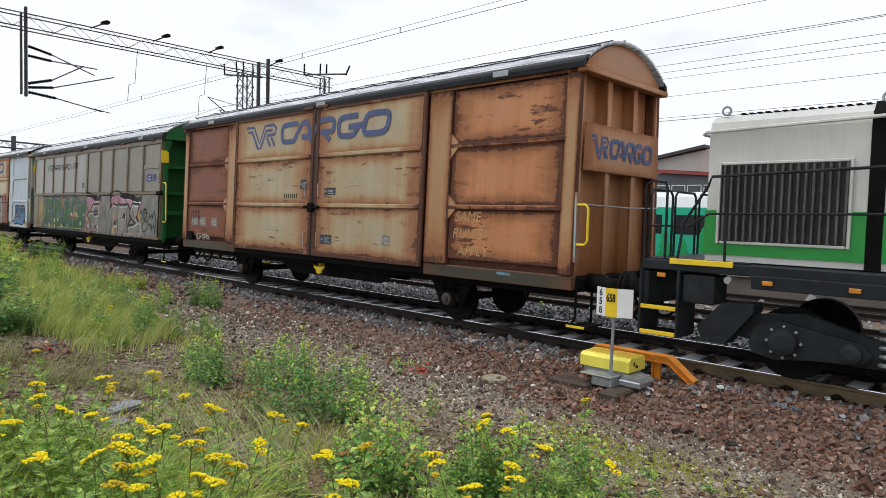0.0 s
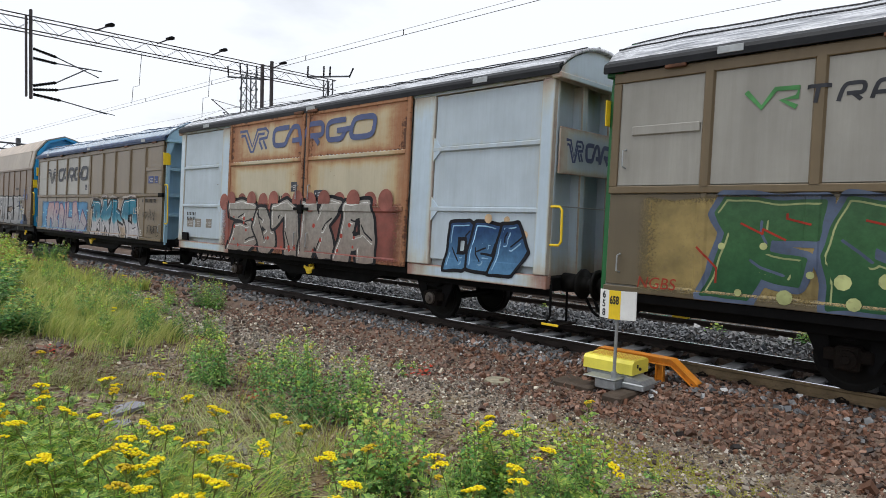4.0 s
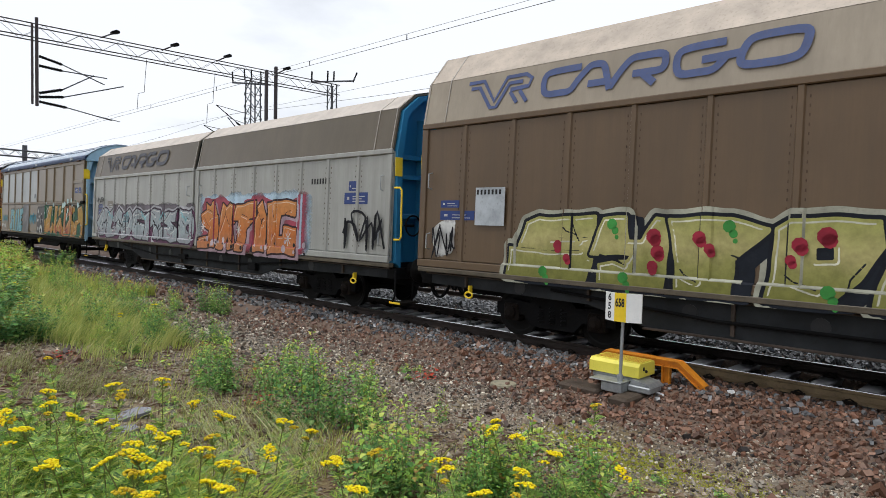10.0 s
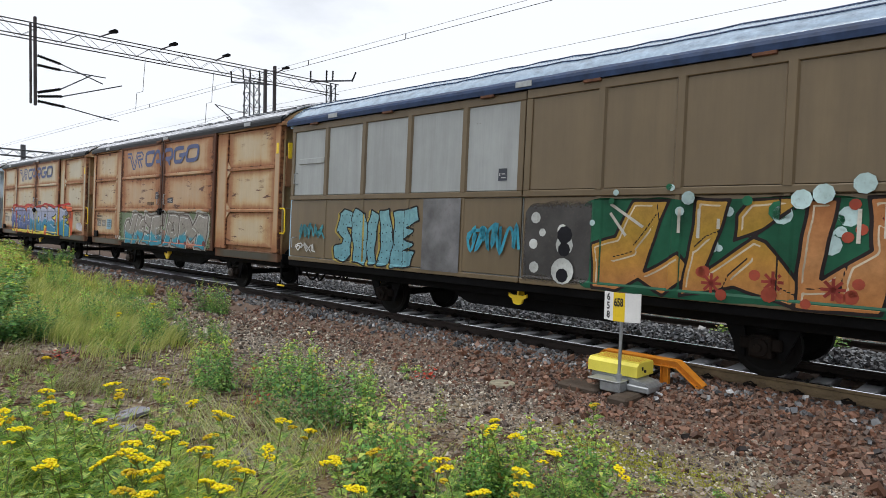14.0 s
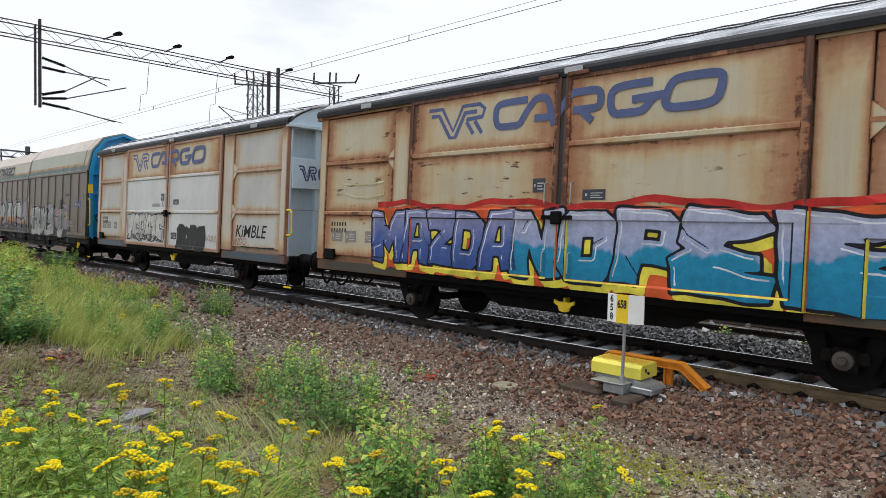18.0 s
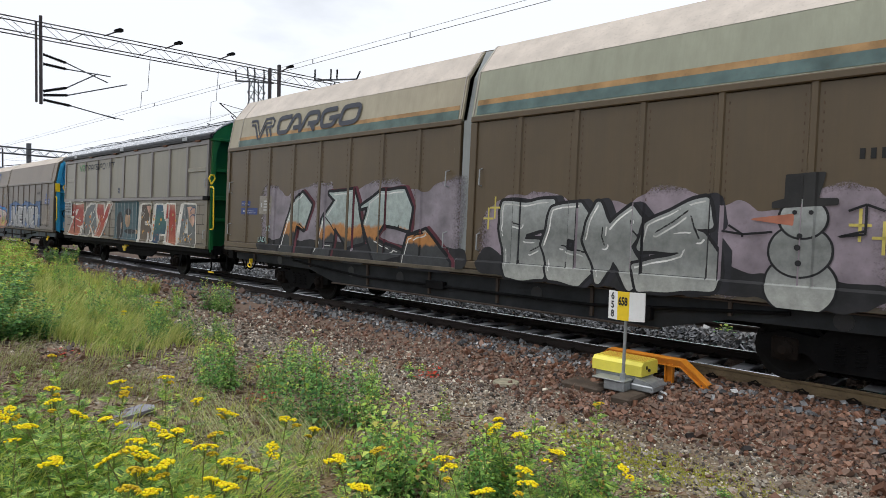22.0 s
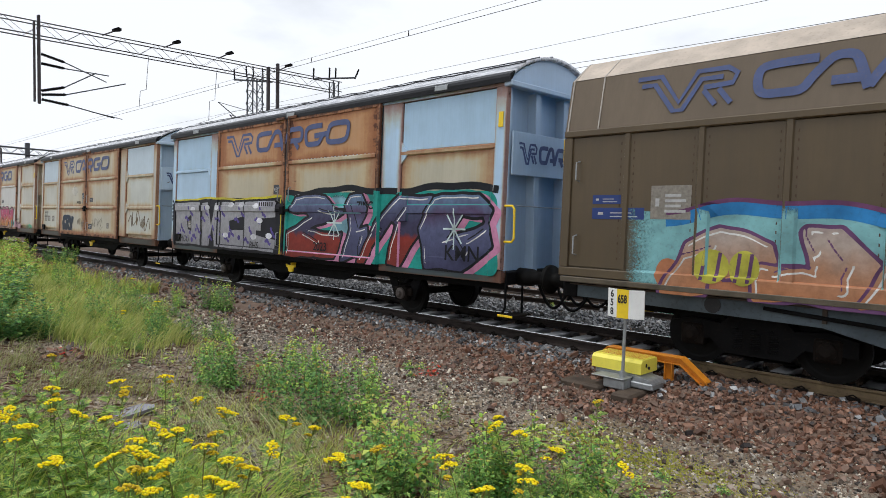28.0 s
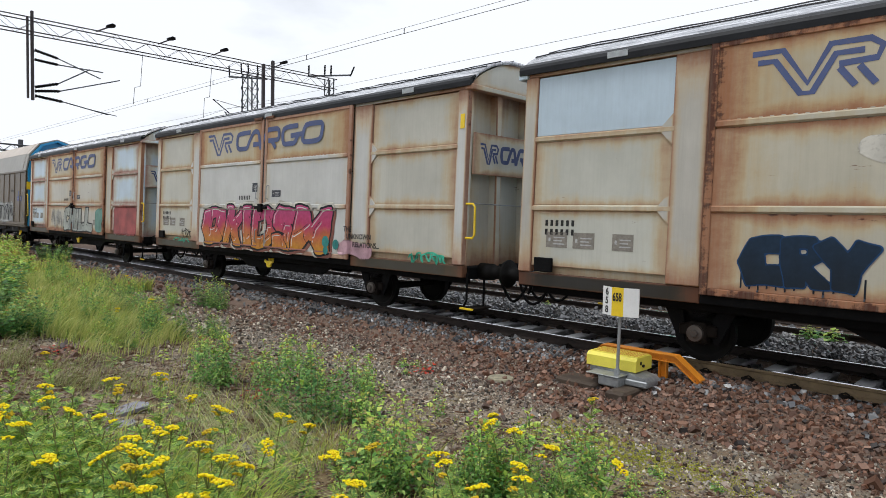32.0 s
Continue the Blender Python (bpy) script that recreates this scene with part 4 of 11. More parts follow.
            part("end_post", q, END, w)
        for z in (3.50, 2.62, 1.95):
            q = Shape()
            for a, b in ((-1.36, -0.57), (-0.43, 0.43), (0.57, 1.36)):
                q.box(*xx(-0.36, -0.10), a, b, z - 0.06, z + 0.06, 0.01)
            part("end_crossbar", q, END, w)
        for sg in (-1, 1):
            c = Shape()
            c.prism([(sg * 1.46, 0.95), (sg * 1.36, 0.95), (sg * 1.34, 4.0), (sg * 1.20, 4.42), (sg * 1.42, 4.42), (sg * 1.46, 4.2)], 0, *xx(-0.36, 0.02))
            part("corner_post", c.lean(), pal.get("corner", END), w)
        arch = arc((-1.46, 4.46), (1.46, 4.46), 0.74, 18)
        part("end_arch", Shape().prism(arch, 0, *xx(-0.12, 0.06)), pal.get("arch", END), w)
        part("end_ledge", Shape().box(*xx(-0.20, 0.09), -1.40, 1.40, 4.38, 4.46, 0.012), END, w)
        part("headstock", Shape().box(*xx(-0.36, 0.02), -1.34, 1.34, 0.86, 1.12, 0.015), BLACK_STEEL, w)
        end_gear(w, xe, d)
        step_and_rail(w, xe + d * 0.02, -1.44 if d > 0 else 1.44, YELLOW, 1.66, 2.95, d)
        if pal.get("ring"):
            lx = xe + d * 0.05
            pl = Shape().pipe([(lx, -1.42, 3.04), (lx, -1.50, 3.22), (lx, -1.44, 3.32), (lx, -1.34, 3.32), (lx, -1.30, 3.22), (lx, -1.42, 3.04)], 0.026, 6)
            part("yellow_ring", pl, YELLOW, w, "yellow three-cornered pull ring")
            continue
        pl = Shape().prism([(-1.50, 3.62), (-1.26, 3.62), (-1.26, 3.95), (-1.33, 4.02), (-1.50, 4.02)], 0, *xx(0.02, 0.035))
        part("yellow_plate", pl, YELLOW, w, "yellow marker plate")
    for yp in (-1.20, 1.12):
        part("sole_bar", Shape().box(0.1, L - 0.1, yp, yp + 0.08, 0.74, 0.90, 0.01), BLACK_STEEL, w)
        part("truss", Shape().prism([(5.0, 0.86), (9.8, 0.86), (9.0, 0.5), (5.8, 0.5)], 1, yp * 0.85, yp * 0.85 + 0.06), BLACK_STEEL, w)
    part("floor_frame", Shape().box(0.15, L - 0.15, -1.10, 1.10, 0.93, 1.03), BLACK_STEEL, w)
    for ax in (3.35, 11.35):
        wheelset(w, ax)
        axle_gear(w, ax, hub=DARK_RUST)
    brake_lever(w, 7.3)
    if not pal.get("ring"):
        notice(w, 13.4, 3.02, 0.42, 0.24, -1.54, SIGN_BLUE, 3)
        notice(w, 13.92, 3.02, 0.26, 0.24, -1.54, SIGN_BLUE, 1)
        bars(w, 12.95, 2.36, 1.2, 0.12, -1.54, (0.02, 0.02, 0.02), 11)
    notice(w, 6.85, 2.86, 0.20, 0.22, -1.51, LOGO_DARK, 2)
    if pal.get("emblem"):
        emblem(w, pal["emblem"][0], pal["emblem"][1], pal["emblem"][2], 0.60, -1.512, pal.get("logo", LOGO_DARK))
    return w


# ---- bogie wagon with sliding half covers ----
SEAM = plain("pale_seam", (0.40, 0.37, 0.33), 0.5, 0.0, 0.2, 4, 0.1)


def cover_wagon(name, rear, pal, label, seed):
    """A long four-axle wagon, whose sides and shoulders slide as two covers."""
    L = 18.75
    w = empty(name, pose(rear, TRACK_Y, 0))
    tagged(w, label, "freight wagon", "wagons of the goods train")
    WAGONS.append((w, rear))
    END = pal["end"]
    ez, sz = pal.get("height", (4.02, 4.88))   # eave and shoulder
    ridge = pal.get("ridge", (0.57, 0.83))   # how far the bend and the ridge of the roof stand above the shoulder
    gap = pal.get("gap", 9.2)                # where the rear cover ends
    prof = [(-1.435, ez), (-1.26, sz), (-0.80, sz + ridge[0]), (0.0, sz + ridge[1]), (0.80, sz + ridge[0]), (1.26, sz), (1.435, ez)]
    tail = pal.get("tail", 0.0)              # where its rear end stands
    w["eave"], w["shoulder"], w["gap"] = ez, sz, gap
    for k, (x0, x1, key) in enumerate(((tail - 0.025, gap, "l"), (gap + 0.28, 18.69, "r"))):
        up, lo, hood = pal[key + "u"], pal[key + "l"], pal[key + "h"]
        g = 0.03 if k else 0.0
        s = Shape()
        out = [(a * (1 + g / 1.4), b + g) for a, b in prof]
        ring = out + [(a * 0.97, b - 0.04) for a, b in out[::-1]]
        s.prism(ring, 0, x0, x1)
        cover = part("sliding_cover", s, hood, w)
        rt = Shape()
        for i in range(1, 5):
            (a, b), (c, e) = out[i], out[i + 1]
            rt.add([(x0 + 0.02, a, b + 0.012), (x1 - 0.02, a, b + 0.012), (x1 - 0.02, c, e + 0.012), (x0 + 0.02, c, e + 0.012)], [(0, 1, 2, 3)])
        seam = Shape()
        for xm in (x0 + 0.05, x1 - 0.05, x1 - 0.62 if k else x0 + 0.62):
            for i in range(len(out) - 1):
                (a, b), (c, e) = out[i], out[i + 1]
                seam.rod((xm, a * 1.004, b + 0.006), (xm, c * 1.004, e + 0.006), 0.014, 4)
        part("cover_seam", seam, SEAM, cover, "pale seam round the cover")
        part("cover_top", rt, pal.get("top", COVER_TOP), cover, "pale sheet top of the cover")
        for side in (-1, 1):
            f = side
            def yy(a, b):
                return (a, b) if f < 0 else (-b, -a)
            yo = -1.50 - g
            part("cover_wall", Shape().box(x0, x1, *yy(yo + 0.03, yo + 0.07), 1.24, ez - 0.02).lean(), up, cover)
            n = 8
            xs = [x0 + (x1 - x0) * i / n for i in range(n + 1)]
            for i in range(n):
                q = Shape().box(xs[i] + 0.015, xs[i + 1] - 0.015, *yy(yo, yo + 0.03), 1.36, ez - 0.08, 0.006)
                part("panel", q.lean(), up, cover)
            for i in range(1, n):
                q = Shape()
                rib(q, xs[i], 1.34, ez - 0.06, yo if f < 0 else -yo, 0.11, 0.032)
                part("rib", q.lean(), pal.get("rib", up), cover)
                if f < 0:
                    rv_ = Shape()
                    for j in range(int((ez - 1.6) / 0.12)):
                        for e in (-0.115, 0.10):
                            rv_.box(xs[i] + e, xs[i] + e + 0.014, yo - 0.005, yo + 0.004, 1.5 + j * 0.12, 1.54 + j * 0.12)
                    tagged(part("rivet_row", rv_.lean(), DULL_RIVET, cover), kind="stuff")
            fr = Shape()
            fr.box(x0, x1, *yy(yo - 0.05, yo + 0.03), ez - 0.07, ez + 0.04, 0.015)
            fr.box(x0, x0 + 0.16, *yy(yo - 0.04, yo + 0.02), 1.345, ez - 0.075, 0.01)
            fr.box(x1 - 0.16, x1, *yy(yo - 0.04, yo + 0.02), 1.345, ez - 0.075, 0.01)
            part("cover_frame", fr.lean(), pal.get("frame", up), cover)
            fr = Shape()
            fr.box(x0, x1, *yy(yo - 0.045, yo + 0.03), 1.20, 1.34, 0.012)
            part("bottom_rail", fr.lean(), lo, cover)
            hh = Shape()
            for hx in (x0 + 0.30, x1 - 0.30):
                for z in (1.55, 2.75):
                    hh.pipe([(hx, f * -yo if f > 0 else yo, z), (hx, f * 1.60, z + 0.02), (hx, f * 1.60, z + 0.30), (hx, f * -yo if f > 0 else yo, z + 0.32)], 0.014, 6)
            part("cover_handle", hh.lean(), GALV, cover)
    j = Shape()
    mid = [(a * 0.995, b - 0.005) for a, b in prof]
    for i in range(len(mid) - 1):
        (a, b), (c, e) = mid[i], mid[i + 1]
        j.add([(gap + 0.03, a, b), (gap + 0.25, a, b), (gap + 0.25, c, e), (gap + 0.03, c, e)], [(0, 1, 2, 3)])
    for hy in (-1.49, 1.44):
        part("hoop_post", Shape().box(gap + 0.035, gap + 0.245, hy - 0.005, hy + 0.05, 1.24, ez).lean(), pal.get("hoop", pal["ru"]), w)
        part("hoop_backing", Shape().box(gap - 0.05, gap + 0.33, hy * 0.965, hy * 0.965 + 0.03, 1.24, ez).lean(), BLACK_STEEL, w)
    part("middle_hoop", j.lean(), END if pal.get("bluehoop") else pal.get("hoop", pal["rh"]), w)
    # frame: fish-bellied side sills with pockets
    FR = pal.get("sole", COVER_SOLE)
    for side in (-1, 1):
        def yy(a, b, f=side):
            return (a, b) if f < 0 else (-b, -a)
        part("track_rail", Shape().box(tail + 0.02, L - 0.02, *yy(-1.56, -1.42), 1.10, 1.19, 0.012), GUIDE_RAIL, w, "dusty guide rail under the covers")
        s = Shape()
        s.prism([(0.15, 1.05), (L - 0.15, 1.05), (L - 0.15, 0.86), (14.2, 0.80), (13.2, 0.56), (4.9, 0.56), (3.9, 0.80), (0.15, 0.86)], 1, *yy(-1.38, -1.33))
        sole = part("side_sill", s, FR, w)
        fl = Shape()
        fl.box(4.9, 13.2, *yy(-1.45, -1.33), 0.53, 0.56, 0.006)
        fl.box(0.15, L - 0.15, *yy(-1.45, -1.33), 1.052, 1.08, 0.006)
        for x in (1.2, 3.9, 6.2, 8.2, 10.0, 12.0, 14.2, 16.9):
            fl.box(x, x + 0.05, *yy(-1.43, -1.38), 0.60 if 4.9 < x < 13.2 else 0.86, 1.05)
        part("sill_flange", fl, RUSTY_FLANGE, sole, "rust-brown flange")
        # flat black discs on the sill paint the dark of open holes
        h = Shape()
        for x in (5.6, 7.3, 10.9, 12.6, 2.5, 15.6):
            h.lathe([(-0.004, 0.12), (0.004, 0.12)], (x, side * 1.386, 0.86 if 4 < x < 14 else 0.95), 1, 14)
        part("sill_hole", h, BLACK, sole)
        pp = Shape()
        pp.pipe([(3.2, side * 1.42, 0.98), (6.0, side * 1.43, 0.78), (12.0, side * 1.43, 0.78), (15.0, side * 1.42, 0.98)], 0.03, 6)
        pp.box(8.2, 8.7, *yy(-1.50, -1.40), 0.72, 0.88, 0.01)
        pp.box(12.7, 13.1, *yy(-1.52, -1.40), 0.66, 0.86, 0.01)
        part("brake_gear", pp, BLACK_STEEL, w)
    part("floor_frame", Shape().box(0.2, L - 0.2, -1.30, 1.30, 1.08, 1.18), BLACK_STEEL, w)
    part("centre_sill", Shape().box(0.2, L - 0.2, -0.35, 0.35, 0.6, 1.07), BLACK_STEEL, w)
    for x in (3.0, L - 3.0):
        bogie(w, x)
    for d, xe in ((1, L), (-1, tail)):
        def xx(a, b):
            return (xe + a, xe + b) if d > 0 else (xe - b, xe - a)
        ep = [(-1.39, 1.19)] + [(a * 0.965, b - 0.025) for a, b in prof] + [(1.39, 1.19)]
        part("end_wall", Shape().prism(ep, 0, *xx(-0.30, -0.26)), END, w)
        rim = Shape()
        outer = [(-1.40, 1.19)] + [(a * 0.968, b - 0.02) for a, b in prof] + [(1.40, 1.19)]
        inner = [(a * 0.90, b - 0.10) for a, b in outer]
        for i in range(len(outer) - 1):
            o0, o1, i0, i1 = outer[i], outer[i + 1], inner[i], inner[i + 1]
            xa, xb = xx(-0.26, 0.02)
            rim.add([(xa, *o0), (xa, *o1), (xa, *i1), (xa, *i0), (xb, *o0), (xb, *o1), (xb, *i1), (xb, *i0)],
                    [(0, 3, 2, 1), (4, 5, 6, 7), (0, 1, 5, 4), (2, 3, 7, 6)])
        part("end_rim", rim, END, w)
        for yp in (-0.55, 0.55):
            part("end_post", Shape().box(*xx(-0.26, -0.02), yp - 0.05, yp + 0.05, 1.05, sz - 0.14, 0.01), END, w)
        for z in (ez - 0.12, 3.05, 2.2):
            part("end_crossbar", Shape().box(*xx(-0.258, -0.06), -1.30, 1.30, z - 0.05, z + 0.05, 0.008), END, w)
        wh = Shape()
        wh.pipe([(xe + d * 0.06, -0.95 + 0.22 * math.cos(t), 2.0 + 0.22 * math.sin(t)) for t in [k * 2 * math.pi / 18 for k in range(19)]], 0.02, 6)
        wh.rod((xe - d * 0.2, -0.95, 2.0), (xe + d * 0.07, -0.95, 2.0), 0.03, 8)
        part("hand_wheel", wh, BLACK_STEEL, w)
        part("headstock", Shape().box(*xx(-0.26, 0.02), -1.40, 1.40, 0.84, 1.08, 0.015), BLACK_STEEL, w)
        end_gear(w, xe, d, 0.62)
        step_and_rail(w, xe + d * 0.02, -1.46 if d > 0 else 1.46, YELLOW, 1.7, 2.8, d)
        part("yellow_plate", Shape().box(*xx(0.02, 0.035), -1.46, -1.26, 3.05, 3.45, 0.004), YELLOW, w, "yellow marker plate")
        lv = Shape()
        lx = xe - d * 1.35
        lv.pipe([(lx + 0.095 * math.cos(t), -1.47, 0.72 + 0.055 * math.sin(t)) for t in [k * 2 * math.pi / 14 for k in range(15)]], 0.019, 6)
        lv.box(lx - 0.022, lx + 0.022, -1.48, -1.38, 0.76, 0.90, 0.01)
        part("brake_handle", lv, YELLOW, w, "yellow brake handle")
    notice(w, 17.2, 2.76, 0.34, 0.22, -1.537, SIGN_BLUE, 1)
    notice(w, 17.05, 2.46, 0.85, 0.26, -1.537, SIGN_BLUE, 3)
    notice(w, 0.55, 2.38, 0.5, 0.14, -1.505, SIGN_BLUE, 2)
    notice(w, 0.55, 2.14, 0.9, 0.18, -1.505, SIGN_BLUE, 2)
    notice(w, 1.55, 2.15, 0.62, 0.5, -1.505, DULL_PLATE, 4)
    bars(w, 15.7, 2.95, 0.8, 0.13, -1.537, (0.02, 0.02, 0.02), 7)
    if pal.get("emblem"):
        cover_emblem(w, pal["emblem"][0], pal["emblem"][1], pal.get("logo", LOGO_BLUE), ez, sz)
    return w


def cover_emblem(w, x, width, mat, ez, sz):
    """The operator's mark on the sloping shoulder of a cover."""
    before = set(w.children)
    emblem(w, x, ez + 0.27 * (sz - ez), width * 0.95, 0.60 * (sz - ez), 0.0, mat)
    for o in w.children:
        if o not in before:
            for v in o.data.vertices:
                i = v.co.y - TAPER * (v.co.z - 1.1)
                v.co.y = -1.435 + (v.co.z - ez) * 0.175 / (sz - ez) - 0.014 + i


COVER_TOP = plain("pale_cover_top", (0.51, 0.445, 0.38), 0.45, 0.0, 0.18, 2.5, 0.1, (0.25, 0.2, 0.17), 0.4)
DULL_RIVET = plain("rust_marked_rivet", (0.075, 0.042, 0.024), 0.8, 0.0, 0.4, 8, 0.2)
GUIDE_RAIL = plain("dusty_guide_rail", (0.095, 0.078, 0.055), 0.5, 0.0, 0.4, 3, 0.1, (0.04, 0.03, 0.022), 0.5, 0.3)
RUSTY_FLANGE = plain("rusty_sill_flange", (0.055, 0.042, 0.034), 0.7, 0.0, 0.4, 3, 0.2, (0.03, 0.02, 0.014), 0.5, 0.15)
COVER_SOLE = plain("grey_green_sole", (0.026, 0.028, 0.030), 0.7, 0.0, 0.4, 2, 0.2, (0.02, 0.017, 0.014), 0.5, 0.1)
# ---- the wagons, front to rear ----
LOGO_FADED = plain("faded_lettering", (0.065, 0.068, 0.085), 0.6, 0.0, 0.3, 3, 0.05, (0.13, 0.10, 0.07), 0.45)
DULL_TOP = plain("dull_cover_top", (0.46, 0.385, 0.31), 0.45, 0.0, 0.25, 2.5, 0.1, (0.16, 0.12, 0.09), 0.4)
CREAM = (0.47, 0.42, 0.305)
PALE = (0.50, 0.48, 0.42)
ICE = (0.50, 0.61, 0.71)
TAUPE = (0.160, 0.118, 0.066)
BROWN = (0.098, 0.070, 0.038)
STONE = (0.31, 0.30, 0.27)
SILVER = (0.34, 0.36, 0.36)
GREEN = (0.013, 0.13, 0.036)
BLUE = (0.03, 0.29, 0.58)
SKYBLUE = (0.35, 0.55, 0.70)


def box_paints(seed, fix, door, rust_fix, rust_door, sill=(0.06, 0.054, 0.042), fix2=None, rust2=None, end=None, rust_end=0.4, dtop=None, rust_top=None, post=None, scratch=0.5, ftop=None):
    fix2 = fix2 or fix
    top = {"ftop": steel_paint("box_side_paint", ftop, rust_fix * 0.4, 0.15, seed + 0.15, scratch=0.2)} if ftop else {}
    return {**top,
        "fix": steel_paint("box_side_paint", fix, rust_fix, 0.15, seed + 0.1, scratch=scratch),
        "fix2": steel_paint("box_side_paint", fix2, rust_fix if rust2 is None else rust2, 0.15, seed + 0.2, scratch=scratch),
        "door": steel_paint("box_door_paint", door, rust_door, 0.15, seed + 0.3, scratch=scratch),
        "dtop": steel_paint("box_door_top_paint", dtop or door, rust_door if rust_top is None else rust_top, 0.2, seed + 0.4, scratch=0),
        "dframe": steel_paint("box_door_frame_paint", door, min(1, rust_door + 0.15), 0.3, seed + 0.5, scratch=0),
        "post": steel_paint("box_post_paint", post or door, min(1, rust_fix * 0.8 + 0.1), 0.3, seed + 0.6, scratch=0),
        "sill": steel_paint("box_sill_paint", sill, 0.35, 0.4, seed + 0.7),
        # end colour raised by a fifth to make up for the recess's shade
        "end": steel_paint("box_end_paint", tuple(min(0.9, 1.2 * c) for c in (end or fix)), rust_end, 0.08, seed + 0.8, axes=(1, 2)),
        "eave": EAVE_BLACK}


def slide_paints(seed, end, lu=STONE, ll=TAUPE, ru=TAUPE, rl=TAUPE, corner=None, eave=None, **more):
    return dict({
        "lu": steel_paint("slide_wall_paint", lu, 0.0, 0.45, seed + 0.1, 0.45, scratch=0.1),
        "ll": steel_paint("slide_wall_paint", ll, 0.02, 0.5, seed + 0.2, 0.45, scratch=0.1),
        "ru": steel_paint("slide_wall_paint", ru, 0.0, 0.5, seed + 0.3, 0.42, scratch=0.1),
        "rl": steel_paint("slide_wall_paint", rl, 0.0, 0.5, seed + 0.4, 0.45, scratch=0.1),
        "rib": steel_paint("slide_rib_paint", tuple(c * 0.95 for c in TAUPE), 0.08, 0.5, seed + 0.5, 0.5, scratch=0.1),
        "end": steel_paint("slide_end_paint", end, 0.05, 0.35, seed + 0.6, 0.5, scratch=0.1),
        "arch": steel_paint("slide_arch_paint", corner or end, 0.03, 0.2, seed + 0.7, 0.45, scratch=0.1),
        "corner": steel_paint("slide_corner_paint", end, 0.05, 0.35, seed + 0.8, 0.5, scratch=0.1),
        "eave": eave or EAVE_BLACK}, **more)


def cover_paints(seed, lu, ru, lh, rh, end=BLUE, **more):
    return dict({
        "lu": steel_paint("cover_wall_paint", lu, 0.02, 0.55, seed + 0.1, 0.5, scratch=0.1),
        "ru": steel_paint("cover_wall_paint", ru, 0.02, 0.55, seed + 0.2, 0.5, scratch=0.1),
        "ll": steel_paint("cover_rail_paint", lu, 0.06, 0.5, seed + 0.3, 0.5, scratch=0.1),
        "rl": steel_paint("cover_rail_paint", ru, 0.06, 0.5, seed + 0.4, 0.5, scratch=0.1),
        "lh": steel_paint("cover_hood_paint", lh, 0.03, 0.4, seed + 0.5, 0.5, scratch=0.1),
        "rh": steel_paint("cover_hood_paint", rh, 0.03, 0.4, seed + 0.6, 0.5, scratch=0.1),
        "end": steel_paint("cover_end_paint", end, 0.05, 0.2, seed + 0.7, 0.45, scratch=0.1)}, **more)


W1 = box_wagon("box_wagon", -20.0, box_paints(1, (0.52, 0.25, 0.125), (0.43, 0.36, 0.245), 0.72, 0.56, fix2=(0.19, 0.055, 0.028), rust2=0.72, end=(0.38, 0.19, 0.10), rust_end=0.4, rust_top=0.45, post=(0.42, 0.27, 0.15), scratch=0.9),
               "rust-stained cream steel box wagon behind the locomotive", 1)
W2 = sliding_wagon("sliding_wall_wagon", -36.3, slide_paints(2, GREEN, ru=(0.20, 0.18, 0.13), ll=(0.125, 0.10, 0.062)),
                   "taupe sliding-wall wagon with green ends and graffiti", 2)
W3 = box_wagon("box_wagon", -51.55, box_paints(3, (0.44, 0.515, 0.58), CREAM, 0.10, 0.30, dtop=CREAM, rust_top=0.6, rust_end=0.2, sill=ICE, post=ICE),
               "pale blue box wagon with rusty cream doors and graffiti", 3)
W4 = sliding_wagon("sliding_wall_wagon", -67.45, slide_paints(4, SKYBLUE, eave=EAVE_BLUE, emblem=(1.65, 3.26, 5.5), lumps=0.05),
                   "taupe sliding-wall wagon with pale blue ends and teal graffiti", 4)
W5 = cover_wagon("cover_wagon", -87.05, cover_paints(5, (0.125, 0.080, 0.044), (0.140, 0.090, 0.050), (0.33, 0.28, 0.215), (0.32, 0.27, 0.21), emblem=(1.1, 6.3, 0.0), top=DULL_TOP, gap=9.3),
                 "long brown bogie wagon with sliding covers, silver and lime graffiti", 5)
W6 = cover_wagon("cover_wagon", -106.65, cover_paints(6, (0.35, 0.35, 0.325), (0.35, 0.35, 0.325), (0.12, 0.096, 0.066), (0.12, 0.096, 0.066), emblem=(1.1, 6.3, 0.0), bluehoop=True, height=(3.60, 4.48), ridge=(0.36, 0.56), gap=9.2, end=(0.03, 0.19, 0.36), logo=LOGO_FADED),
                 "long grey bogie wagon with brown hood and orange graffiti", 6)
W7 = sliding_wagon("sliding_wall_wagon", -122.5, slide_paints(7, SKYBLUE, lu=SILVER, eave=EAVE_BLUE, lumps=0.02),
                   "taupe and silver sliding-wall wagon with pale blue ends and orange graffiti", 7)
W8 = box_wagon("box_wagon", -137.2, box_paints(8, (0.50, 0.40, 0.26), (0.44, 0.31, 0.19), 0.50, 0.60, rust_end=0.4, scratch=1.0),
               "rusty cream box wagon with pale pastel graffiti", 8)
W9 = box_wagon("box_wagon", -152.4, box_paints(9, CREAM, CREAM, 0.46, 0.50, rust_end=0.32, scratch=0.85),
               "rusty cream box wagon with bright blue and yellow graffiti", 9)
W10 = box_wagon("box_wagon", -168.1, box_paints(10, (0.46, 0.455, 0.43), (0.55, 0.56, 0.55), 0.22, 0.11, post=(0.50, 0.46, 0.40), dtop=CREAM, rust_top=0.45, end=ICE, rust_end=0.12, sill=(0.06, 0.09, 0.13)),
                "chalky white box wagon with black tags on its side", 10)
